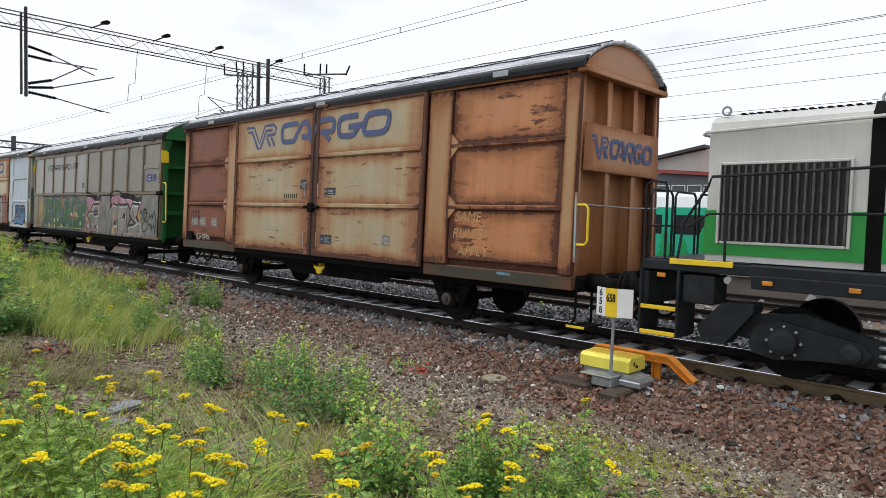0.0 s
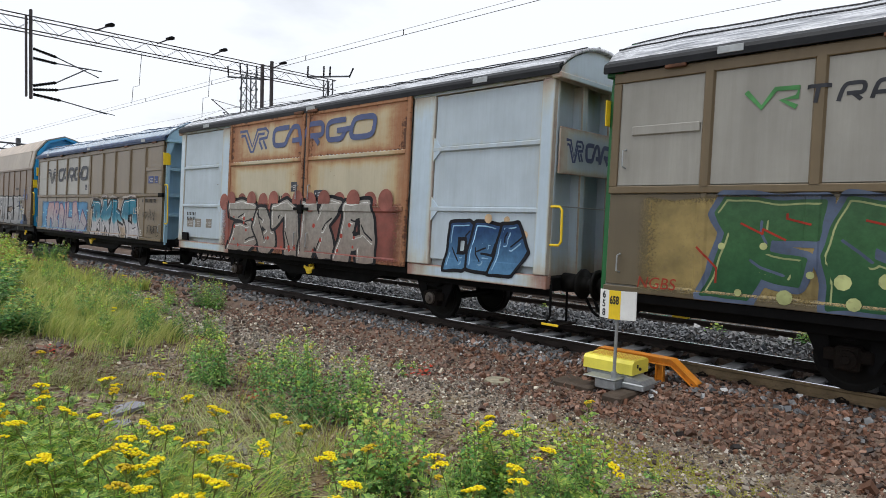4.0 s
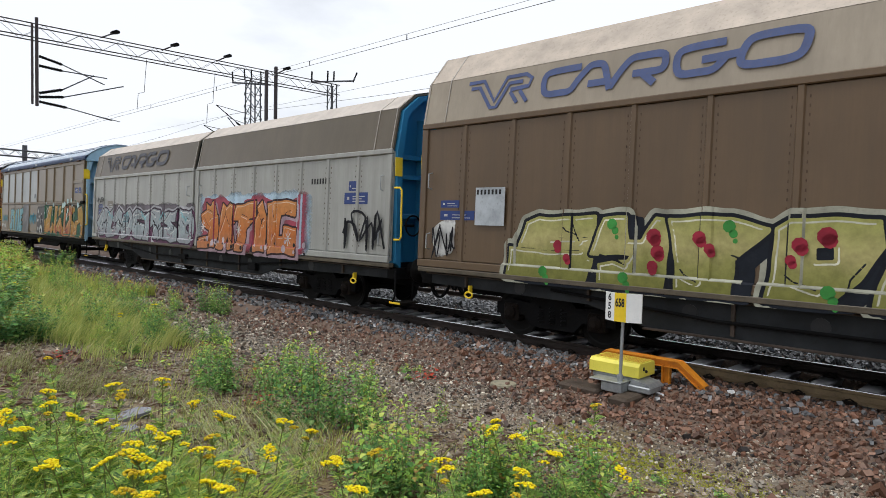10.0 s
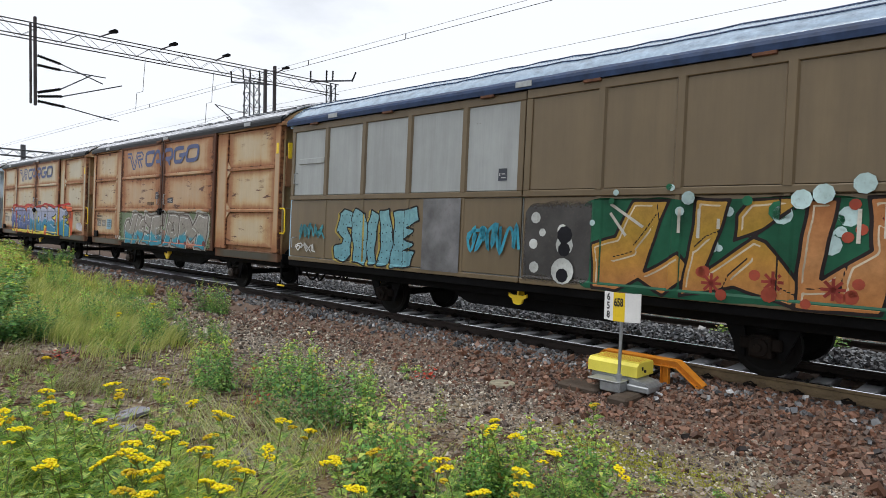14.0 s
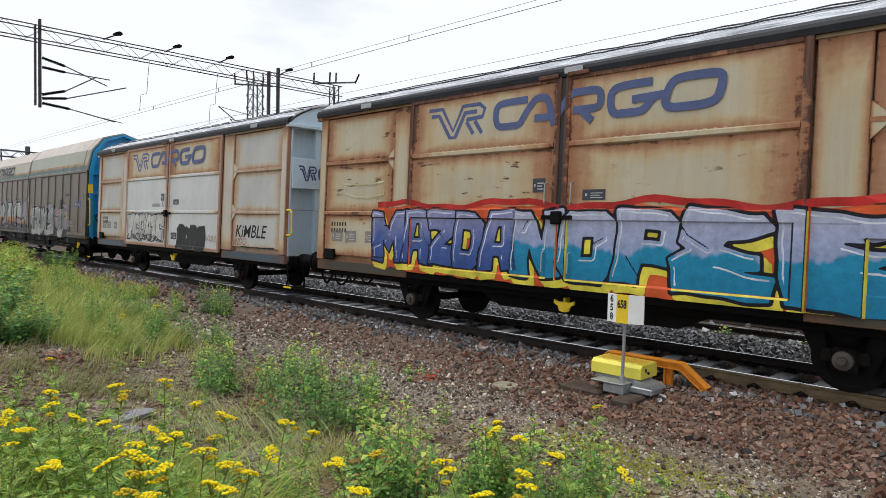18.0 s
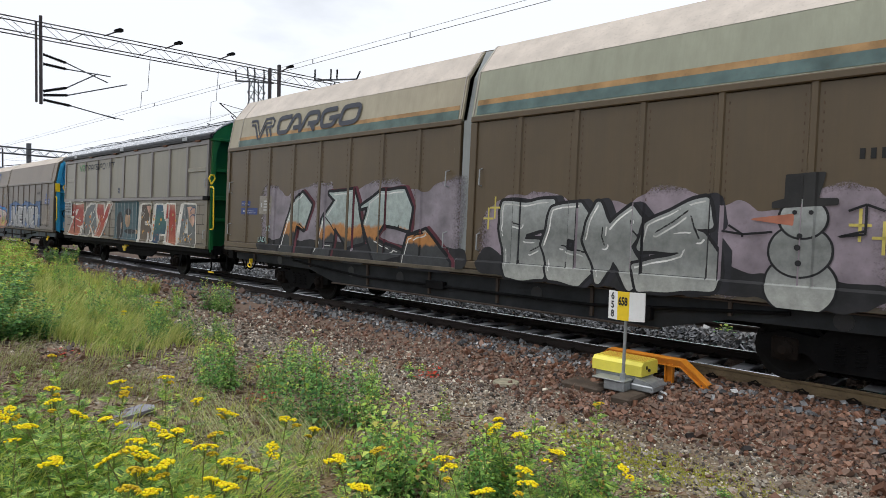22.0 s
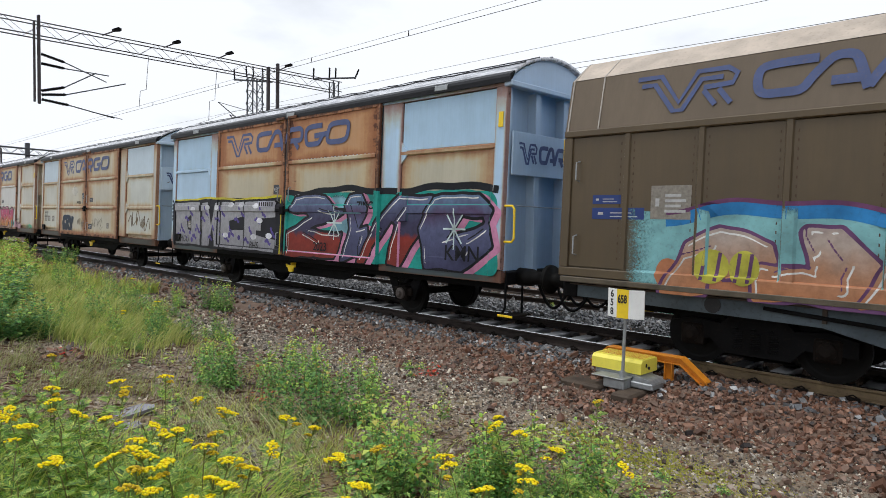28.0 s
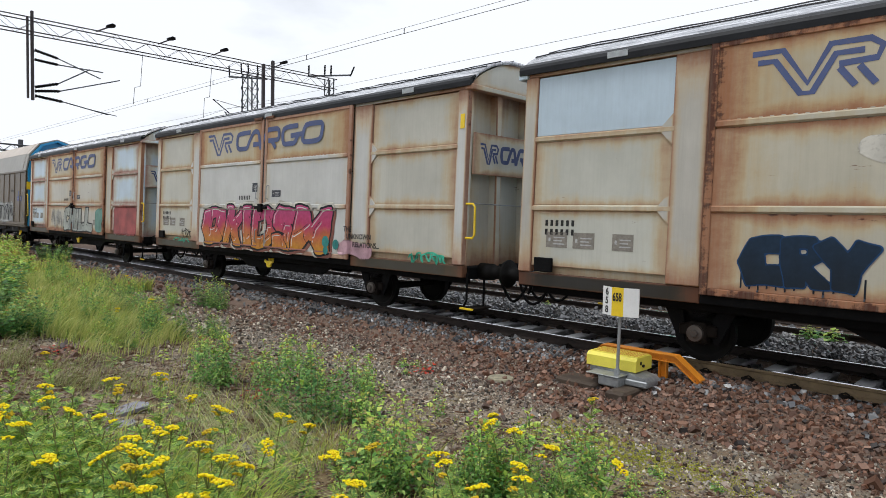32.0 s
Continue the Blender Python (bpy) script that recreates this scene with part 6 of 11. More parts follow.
# green-ended wagon: leaf-green letters on ochre, then grey letters under a pink band
MOSS = ((1.2, (0.022, 0.085, 0.035)), (1.9, (0.045, 0.13, 0.05)), (2.4, (0.05, 0.12, 0.055)))
cloud(W2, 0.55, 7.36, 1.06, 2.52, (0.25, 0.185, 0.065), 0.003, 5, 0.05)
graffiti(W2, [(1.7, 3.05, "00 3d 0h 1k jk kd bd ba i9 h4 a5 90"), (3.1, 4.4, "20 0a 3k fi kd ca 8c 89 d7 h9 j4 c0"), (4.4, 5.95, "10 4k ai b9 hk kh f8 k0 c0 98 60"), (6.0, 7.25, "00 06 99 4c 2k bg kh jc fa k5 h0")], 1.12, 2.46,
         [MOSS], (0.085, 0.11, 0.17), 0.085, 0.1, 0.03, 0.03, 6, None, None, (0.30, 0.34, 0.16))
rs = random.Random(8)
spots(W2, [(1.9 + 0.27 * i + rs.uniform(-0.1, 0.1), rs.uniform(1.18, 1.85), rs.choice((0.035, 0.05, 0.085, 0.10))) for i in range(20)], (0.40, 0.43, 0.19), 0.012)
marks(W2, (1.5, 7.3, 1.1, 2.5), "2f 3d 3e 4c/4h 4g 5f/7g 8f 8e 9d/ag ae bd bc/c9 d8 e8 g7/ge hd hc id/jj ji jg/0a 16 13", 0.028, (0.30, 0.035, 0.02), 0.013)
words(W2, "NGBS", 0.62, 1.15, 0.24, (0.32, 0.04, 0.025), YB1, 0.0, 0.15)
cloud(W2, 7.5, 13.15, 1.06, 2.40, (0.30, 0.17, 0.19), 0.003, 7, 0.05)
ribbon(W2, 7.55, 13.12, 2.50, 0.10, 0.22, (0.014, 0.014, 0.02), 0.0045, 3)
ribbon(W2, 7.55, 13.12, 2.24, 0.10, 0.34, (0.42, 0.22, 0.29), 0.0052, 3)
ribbon(W2, 7.55, 13.12, 2.41, 0.10, 0.05, CHALK, 0.006, 3)
spots(W2, [(8.0, 2.0, 0.13), (8.7, 2.05, 0.12), (10.5, 2.22, 0.16), (11.4, 2.05, 0.13), (12.5, 2.05, 0.14), (12.95, 1.85, 0.15), (7.7, 1.6, 0.12), (10.6, 1.25, 0.1)], (0.55, 0.30, 0.06), 0.0066)
graffiti(W2, [(7.75, 9.1, "80 4a 0d 8j kk k0 h0 e6 c6|ac ag hg hd"), (10.2, 11.15, "O"), (11.0, 12.05, "R"), (11.95, 13.15, "00 06 86 e9 7b 2f 5k ek ce 9d e9 k9 fb kg k1 d0")], 1.08, 2.16,
         [(0.235, 0.225, 0.195)], INK, 0.075, 0.02, 0.03, 0.025, 9, None, None, CHALK)
spots(W2, [(10.65, 1.72, 0.12)], (0.45, 0.20, 0.10), 0.013)
words(W2, "18.", 7.75, 1.25, 0.22, CHALK, YB2, 0.0, 0.2)
pale_panel(W2, 9.2, 10.2, 1.12, 2.54, YB2 - 0.004, (0.19, 0.185, 0.17))
pale_panel(W2, 13.2, 14.5, 1.12, 2.54, YB2 - 0.002, (0.20, 0.195, 0.18))
marks(W2, (13.3, 14.4, 1.2, 2.1), "0f 1j 5j 6e 2b 0e 4h 8g 8c ac ag ae de eg fc ff hi ka/2j 3k 4j 3i 2j/02 08 4b 8a 79 74 32 12/94 98 c8 c4/e9 e3/g9 j2 kb/e6 h6", 0.035, INK, 0.048)
transpoint(W2, 2.05, 3.66, 4.3, -1.512)

# pale blue wagon: grey letters with black outline on oxide red
cloud(W3, 2.75, 10.7, 1.08, 2.40, (0.20, 0.055, 0.04), 0.003, 11, 0.05)
spots(W3, [(2.95 + i * 0.55, 2.40 + 0.05 * (i % 2), 0.24) for i in range(14)], (0.27, 0.10, 0.08), 0.0045)
graffiti(W3, [(3.45, 5.15, "00 3a a9 fa 0f 0k gj jg 9d k8 d0"), (4.75, 5.8, "70 0a 4g bh j8 j4 e0|87 8a c9"), (5.55, 7.0, "c0 ag 2b 1j 9k hg k0"), (7.05, 8.5, "K"), (8.45, 9.8, "A")], 1.10, 2.38,
         [((1.2, (0.27, 0.22, 0.19)), (2.2, (0.34, 0.32, 0.29)))], INK, 0.085, 0.06, 0.06, 0.04, 12, None, None, CHALK, cuts=3)
spots(W3, [(rs.uniform(3.5, 9.6), rs.uniform(1.15, 2.0), rs.uniform(0.03, 0.06)) for i in range(22)], (0.36, 0.05, 0.035), 0.012)
graffiti(W3, [(11.9, 12.6, "D"), (12.5, 13.15, "E"), (13.05, 13.75, "00 3k ck k9 e0")], 1.16, 2.0, [((1.2, (0.10, 0.24, 0.42)), (1.9, (0.02, 0.06, 0.16)))], INK, 0.07, 0.2, 0.02, 0.03, 13, None, None, (0.3, 0.5, 0.7))
spots(W3, [(12.9, 2.12, 0.09), (13.3, 2.1, 0.07), (13.7, 1.85, 0.08), (13.6, 1.4, 0.06)], (0.5, 0.36, 0.22), 0.004)

# blue-eaved wagon: pink letters on blue, then teal and white letters on sand
cloud(W4, 0.7, 7.38, 1.06, 2.40, (0.05, 0.21, 0.40), 0.003, 14, 0.06)
for i in range(34):
    x, z = 0.9 + 6.3 * rs.random(), 1.15 + 1.1 * rs.random()
    marks(W4, (x, x + 0.26, z, z + 0.05), "0a 8f ka", 0.045, (0.33, 0.55, 0.60), 0.0045, "graffiti_dash")
graffiti(W4, [(1.75, 2.85, "00 0b 2k dk hg k0 e0 d9 7a 60"), (2.7, 3.5, "30 04 1f 6k fk ie b9 79 g6 h0|8c 8f cf bc"), (3.5, 4.2, "40 0e 4g 2j 9k dh he f0"), (4.25, 5.5, "00 1k 8k 78 k8 h0"), (5.35, 6.3, "00 1k bk k0 e0 c4 94 70|8a 8d bc"), (6.2, 7.15, "00 8e k6 d0")], 1.13, 2.28,
         [((1.2, (0.33, 0.35, 0.37)), (1.6, (0.40, 0.37, 0.40)), (2.2, (0.46, 0.30, 0.31)))], (0.105, 0.07, 0.15), 0.065, 0.03, 0.03, 0.03, 15, None, None, None)
cloud(W4, 7.5, 12.75, 1.06, 2.52, (0.33, 0.24, 0.16), 0.003, 16, 0.07)
OCEAN = ((1.2, (0.46, 0.44, 0.46)), (1.62, (0.44, 0.43, 0.46)), (1.72, (0.10, 0.33, 0.42)), (1.9, (0.012, 0.14, 0.24)), (2.3, (0.02, 0.20, 0.30)))
graffiti(W4, [(7.85, 8.85, "00 5i 0h 3k ii kg h2 d4 90|9a 9e be b9"), (8.85, 10.2, "00 3k 8k 9e fk ke d9 k0 e0 86 60"), (10.0, 11.2, "00 2k 9j 7e ed k8 9a g0"), (11.05, 12.65, "80 4a 0c 2i 3k gk hg i8 k0|98 9c dc d6")], 1.10, 2.42,
         [OCEAN], INK, 0.085, 0.06, 0.03, 0.035, 17, None, (0.40, 0.36, 0.34), CHALK, cuts=1)
words(W4, ".18.", 12.65, 1.18, 0.32, CHALK, YB2)
words(W4, "LEX", 12.2, 1.95, 0.34, (0.38, 0.33, 0.27), YB2 - 0.006, 0.0, 0.3)
tag_scrawl(W4, 13.1, 1.65, 1.0, 0.5, (0.03, 0.028, 0.025), YB2 - 0.003, 18, 5, 0.02)
tag_scrawl(W4, 13.5, 1.25, 0.9, 0.35, (0.03, 0.028, 0.025), YB2 - 0.004, 19, 6, 0.02)

# brown bogie wagon: lime letters with red spots, then silver letters between blue wedges
LIME = ((1.25, (0.20, 0.20, 0.05)), (1.55, (0.30, 0.29, 0.09)), (1.8, (0.46, 0.41, 0.17)), (2.2, (0.36, 0.36, 0.11)))
graffiti(W5, [(2.35, 4.05, "00 09 h9 ha 2a 4i 7k kk ke ae ad kd j0"), (4.0, 5.35, "20 26 a7 b9 09 3k 9k ad dd gk kk i0"), (5.3, 6.7, "20 0k dk ki d9 d0"), (6.65, 7.95, "00 2i 5k kk ke g6 c0|9a 9d cd ca"), (7.9, 9.35, "00 3k ak 99 k8 k0"), (9.0, 10.15, "00 0k kh kc 9d 9b kb k1", 1.16, 2.56)], 1.18, 2.22,
         [LIME], (0.010, 0.012, 0.018), 0.055, 0.0, 0.02, 0.02, 20, (0.012, 0.015, 0.022), (0.35, 0.35, 0.28), (0.58, 0.57, 0.46), (0.22, -0.06))
for x, z, r0 in ((3.35, 1.75, 0.09), (3.55, 1.55, 0.07), (5.05, 1.95, 0.12), (5.12, 1.72, 0.11), (5.05, 1.50, 0.09), (5.75, 1.95, 0.10), (5.9, 1.8, 0.08), (7.05, 1.9, 0.10), (7.35, 2.02, 0.12), (6.95, 1.7, 0.07), (8.15, 1.62, 0.09), (8.2, 1.4, 0.08), (9.55, 2.32, 0.11), (9.75, 2.28, 0.10)):
    spots(W5, [(x, z, r0), (x + 0.03, z - 0.06, r0 * 0.8)], (0.30, 0.025, 0.045), 0.013)
for x, z in ((4.35, 2.12), (6.15, 2.12), (8.5, 2.1), (9.9, 1.75), (7.4, 1.32), (3.1, 1.3), (4.6, 1.3)):
    spots(W5, [(x, z, 0.09), (x + 0.06, z - 0.1, 0.06), (x + 0.09, z - 0.2, 0.035)], (0.05, 0.24, 0.05), 0.014)
cloud(W5, 0.35, 1.05, 1.30, 2.15, CHALK, 0.004, 21, 0.16)
tag_scrawl(W5, 0.4, 1.4, 0.6, 0.7, INK, YC1 - 0.004, 29, 3, 0.035)


def wedge(code, box, col, depth):
    pts = decode(code, box)
    film_of_paint(W5, "graffiti_wedge", lambda X, Z: off_form(X, Z, pts) + ripple(X, Z, 5, 0.015), (box[0] - 0.1, box[1] + 0.1, box[2], box[3] + 0.1), depth, paint(col), 0.03)


wedge("00 5b ch hk ij j0", (10.1, 12.0, 1.2, 2.8), (0.012, 0.016, 0.03), 0.004)
wedge("20 9b ff i0", (10.3, 12.0, 1.2, 2.75), ((1.2, (0.02, 0.07, 0.26)), (1.6, (0.05, 0.19, 0.46)), (2.1, (0.20, 0.38, 0.58)), (2.5, (0.03, 0.05, 0.12))), 0.0052)
wedge("00 0k 4i 8d k0", (16.4, 18.3, 1.2, 2.5), (0.012, 0.016, 0.03), 0.004)
wedge("00 0j 6d d0", (16.5, 17.9, 1.2, 2.45), ((1.2, (0.02, 0.10, 0.32)), (1.6, (0.20, 0.24, 0.32)), (2.2, (0.04, 0.07, 0.16))), 0.0052)
STEEL = ((1.3, (0.25, 0.255, 0.265)), (1.9, (0.35, 0.355, 0.365)), (2.5, (0.30, 0.305, 0.315)))
graffiti(W5, [(11.75, 13.5, "00 24 6k kk i0 a0 ba 7a 70|9d 9f df cd"), (13.5, 14.95, "20 0a 2k kk ke 8d 88 k7 k0"), (14.95, 16.85, "20 08 8b 9e 6c 2d 4k hk he ae ac hc k6 k0 h0")], 1.24, 2.58,
         [STEEL], INK, 0.055, 0.0, 0.04, 0.02, 22, None, None, CHALK, cuts=1)
for x, z in ((12.0, 1.35), (12.9, 1.3), (14.1, 1.3), (15.3, 1.45), (16.2, 1.3), (13.3, 1.9), (16.0, 2.2), (12.4, 2.2)):
    marks(W5, (x, x + 0.55, z, z + 0.35), "00 4b 7a bf ek/7a cc g8", 0.024, INK, 0.013, "graffiti_crack")
marks(W5, (16.7, 17.0, 1.2, 2.55), "0k 2e 5b kb i8 k5 c0", 0.035, (0.42, 0.40, 0.08), 0.014)
words(W5, "ALL", 10.85, 1.66, 0.50, CHALK, YC2 - 0.006, 0.016, 0.15, 0.8)
words(W5, "CO", 16.88, 1.98, 0.40, CHALK, YC2 - 0.006, 0.016, -0.1, 0.6)
words(W5, "OL", 17.25, 1.72, 0.40, CHALK, YC2 - 0.006, 0.016, -0.1, 0.6)
pale_panel(W5, 16.75, 17.55, 2.42, 2.58, YC2 - 0.02, (0.40, 0.42, 0.46))
bars(W5, 16.8, 2.46, 0.7, 0.09, YC2 - 0.023, (0.02, 0.02, 0.02), 7)
pale_panel(W5, 1.5, 2.2, 2.05, 2.75, YC1 - 0.002, (0.42, 0.45, 0.48))
bars(W5, 1.53, 2.62, 0.62, 0.09, YC1 - 0.004, (0.02, 0.02, 0.02), 7)

# grey bogie wagon: silver letters over violet under a smoky cloud, then orange letters
cloud(W6, 0.35, 9.45, 1.24, 2.52, (0.10, 0.08, 0.10), 0.003, 5, 0.10)
FROST = ((1.3, (0.30, 0.32, 0.34)), (1.7, (0.36, 0.42, 0.44)), (2.3, (0.33, 0.36, 0.38)))
graffiti(W6, [(0.45, 1.75, "80 0a 6h ck kh h8 f0|8b bd a8"), (1.6, 3.15, "00 0h 6k 8f 66 c5 e9 8c fk kh k6 f0"), (3.05, 4.35, "40 09 3g cj kc j5 e0|bb ee c7"), (4.2, 5.5, "20 0g 6k kh he 8d 9b kb h5 k2 d0"), (5.3, 6.85, "00 29 0g 8k hi ka k0 c0 ba 89 70"), (6.6, 8.35, "00 06 99 3b 6h hk gd ad k7 k1 d0"), (8.1, 9.35, "30 09 2k hj k9 j0 g0|99 bc eb d6")], 1.28, 2.34,
         [FROST], (0.03, 0.014, 0.03), 0.055, 0.1, 0.0, 0.05, 23, (0.10, 0.035, 0.075), (0.36, 0.36, 0.38), CHALK, (0.17, -0.10), cuts=4)
for i in range(16):
    x, z = 0.6 + i * 0.55, 1.35 + 0.3 * ((i * 7) % 3)
    marks(W6, (x, x + 0.5, z, z + 0.3), "00 5b 87 di k8" if i % 2 else "0k 6e 4a c8 g0 ka", 0.06 if i % 3 else 0.022, ((0.22, 0.08, 0.15), INK, (0.20, 0.42, 0.46))[i % 3], 0.013)
words(W6, "220", 3.4, 1.85, 0.36, (0.03, 0.12, 0.15), YC1 - 0.006, 0.0, 0.2)
cloud(W6, 9.6, 15.8, 1.24, 2.75, (0.36, 0.48, 0.58), 0.003, 24, 0.14)
cloud(W6, 9.8, 15.6, 1.22, 2.62, (0.27, 0.03, 0.06), 0.0045, 25, 0.16)
EMBER = ((1.25, (0.50, 0.20, 0.08)), (1.7, (0.54, 0.16, 0.035)), (2.5, (0.60, 0.25, 0.07)))
graffiti(W6, [(9.8, 11.05, "00 04 a5 a8 3a 0f 6h 5k 9i dk ge 9d 9c he k6 h0"), (11.0, 12.0, "00 3k 8i ck kh jb gb k0 e0 b7 80"), (11.85, 13.1, "40 5d 0d 3j kk ke ed dc ic c9 b0"), (13.05, 13.75, "40 0d 4f 3i 9k ch fe k0"), (13.65, 15.15, "30 0k ik if 9f 96 c6 ca ka k0")], 1.20, 2.52,
         [EMBER], (0.03, 0.012, 0.015), 0.05, 0.06, 0.02, 0.03, 26, (0.34, 0.24, 0.28), None, (0.60, 0.42, 0.30), (0.14, -0.10), cuts=3)
spots(W6, [(rs.uniform(10, 15.6), rs.uniform(1.25, 1.5), rs.uniform(0.04, 0.10)) for i in range(16)], (0.50, 0.42, 0.46), 0.0125)
spots(W6, [(rs.uniform(10, 15.6), rs.uniform(1.22, 1.45), rs.uniform(0.03, 0.07)) for i in range(12)], INK, 0.0135)
for x, z in ((12.2, 1.75), (14.75, 1.6), (10.0, 1.8)):
    marks(W6, (x - 0.16, x + 0.16, z - 0.2, z + 0.2), "0a ka/a0 ak/33 hh/3h h3", 0.025, CHALK, 0.014)
tag_scrawl(W6, 17.1, 1.45, 1.4, 0.85, INK, YC2 - 0.003, 27, 5, 0.06)
tag_scrawl(W6, 0.5, 2.5, 0.8, 0.3, INK, YC1 - 0.003, 28, 6, 0.03)

# taupe and silver wagon: wavy pale blue columns, then ochre letters on dotted green
graffiti(W7, [(2.05, 2.62, "00 04 a6 b9 1b 3i 9k kj ie be dc j9 k3 c0"), (2.62, 3.18, "30 0a 2g 7k ij k9 h0"), (3.2, 3.52, "40 0g 6k hi g0"), (3.6, 3.98, "00 3k hk k2 f0"), (4.02, 4.72, "20 0k kk kg 8e gc 7a h7 76 k4 i0")], 1.16, 2.30,
         [((1.2, (0.16, 0.36, 0.42)), (2.2, (0.20, 0.40, 0.44)))], (0.02, 0.02, 0.02), 0.035, 0.0, 0.02, 0.05, 30, (0.36, 0.28, 0.07), None, None, (-0.07, -0.02), cuts=0)
spots(W7, [(2.15 + 0.13 * (i % 20) + rs.uniform(-0.03, 0.03), 1.25 + 0.19 * (i // 20) + rs.uniform(-0.05, 0.05), 0.016) for i in range(110)], (0.02, 0.03, 0.04), 0.012)
pale_panel(W7, 4.95, 5.98, 1.12, 2.55, YB1 - 0.002, (0.16, 0.16, 0.165))
tag_scrawl(W7, 6.2, 1.55, 1.15, 0.55, (0.05, 0.28, 0.38), YB1 - 0.002, 30, 6, 0.06)
tag_scrawl(W7, 0.55, 1.6, 1.0, 0.4, (0.06, 0.24, 0.28), YB1 - 0.002, 31, 6, 0.05)
tag_scrawl(W7, 0.4, 1.3, 0.8, 0.2, CHALK, YB1 - 0.003, 32, 5, 0.03)
cloud(W7, 8.6, 14.58, 1.06, 2.50, (0.014, 0.085, 0.045), 0.003, 33, 0.03, False)
cloud(W7, 7.5, 8.9, 1.06, 2.5, (0.045, 0.042, 0.04), 0.0036, 34, 0.05)
spots(W7, [(7.75, 2.2, 0.10), (7.72, 1.75, 0.09), (7.75, 1.35, 0.10), (8.35, 1.32, 0.22), (8.35, 1.75, 0.17), (8.3, 2.0, 0.10), (7.9, 1.95, 0.07)], (0.50, 0.52, 0.50), 0.0055)
spots(W7, [(8.35, 1.68, 0.12), (8.35, 1.25, 0.12), (8.35, 1.92, 0.15)], INK, 0.0067)
for i in range(46):
    x, z = rs.uniform(8.7, 14.5), rs.uniform(1.8, 2.75)
    spots(W7, [(x, z, rs.choice((0.05, 0.07, 0.10, 0.13)))], (0.42, 0.56, 0.56) if i % 5 else (0.02, 0.12, 0.06), 0.0055)
CLAY = ((1.15, (0.42, 0.18, 0.06)), (1.6, (0.47, 0.24, 0.045)), (2.0, (0.36, 0.22, 0.03)), (2.5, (0.44, 0.25, 0.05)))
COPPER = ((1.15, (0.42, 0.17, 0.05)), (1.7, (0.46, 0.22, 0.085)), (2.4, (0.42, 0.17, 0.06)))
graffiti(W7, [(8.85, 10.55, "10 0a 5c 8k fk b5 h9 k5 f0 a3 60"), (10.4, 12.05, "00 1k 7k 46 ce 8c 8h ak kk hi bd dc k3 i0 93"), (11.9, 13.1, "00 0k 6k 56 db bk ek kk g0"), (12.95, 13.5, "00 0k kk kg 8e 8b k9 k0"), (13.3, 14.6, "00 3a 9b 8i gk kf k0 f0 e9 87 80")], 1.08, 2.50,
         [CLAY, CLAY, COPPER], (0.02, 0.014, 0.014), 0.045, 0.02, -0.03, 0.015, 35, None, None, (0.50, 0.42, 0.30), cuts=3)
spots(W7, [(rs.uniform(10.6, 12.6), rs.uniform(1.15, 1.5), rs.uniform(0.05, 0.11)) for i in range(10)] + [(rs.uniform(12.4, 13.3), rs.uniform(2.0, 2.45), 0.07) for i in range(7)], (0.30, 0.06, 0.035), 0.0125)
for x, z in ((10.8, 1.32), (11.6, 1.40), (12.3, 1.36)):
    marks(W7, (x - 0.14, x + 0.14, z - 0.14, z + 0.14), "0a ka/a0 ak/33 hh/3h h3", 0.04, (0.25, 0.04, 0.03), 0.0135)
marks(W7, (8.9, 14.5, 1.1, 2.5), "1h 2c/1j 3e/5i 5d/5h 5g/6i 6c/7g 7e/di dc/ej ed/gb gg", 0.045, (0.50, 0.48, 0.42), 0.0145)

# rusty wagon with pastel piece
cloud(W8, 3.1, 10.7, 1.10, 2.24, (0.12, 0.17, 0.085), 0.003, 36, 0.05)
cloud(W8, 6.3, 10.4, 1.10, 1.75, (0.36, 0.13, 0.07), 0.0045, 37, 0.14)
spots(W8, [(rs.uniform(5.6, 10.4), rs.uniform(1.15, 1.5), rs.uniform(0.04, 0.12)) for i in range(16)], (0.16, 0.05, 0.05), 0.0055)
PASTEL = ((1.15, (0.03, 0.26, 0.38)), (1.42, (0.05, 0.30, 0.40)), (1.5, (0.28, 0.26, 0.22)), (2.1, (0.33, 0.30, 0.27)))
graffiti(W8, [(3.75, 4.9, "60 0b 2g 6g 9a ck jk kh d0"), (4.7, 5.6, "00 5k bi 9d dg kh k6 f0 98 50"), (5.6, 6.3, "00 06 c6 gc 1f 3k kj ke hd k4 h0"), (6.2, 7.2, "E"), (7.4, 8.45, "A"), (8.4, 10.3, "M")], 1.14, 2.10,
         [PASTEL], (0.10, 0.08, 0.07), 0.045, 0.15, 0.03, 0.04, 38, None, (0.34, 0.33, 0.30), CHALK, cuts=3)
words(W8, "aurup", 2.85, 1.20, 0.24, CHALK, YA - 0.003, 0.0, 0.2)
pale_panel(W8, 1.62, 2.12, 1.52, 1.92, -1.506, (0.26, 0.42, 0.52))
bars(W8, 1.66, 1.84, 0.42, 0.05, -1.509, (0.03, 0.04, 0.05), 5, 4)

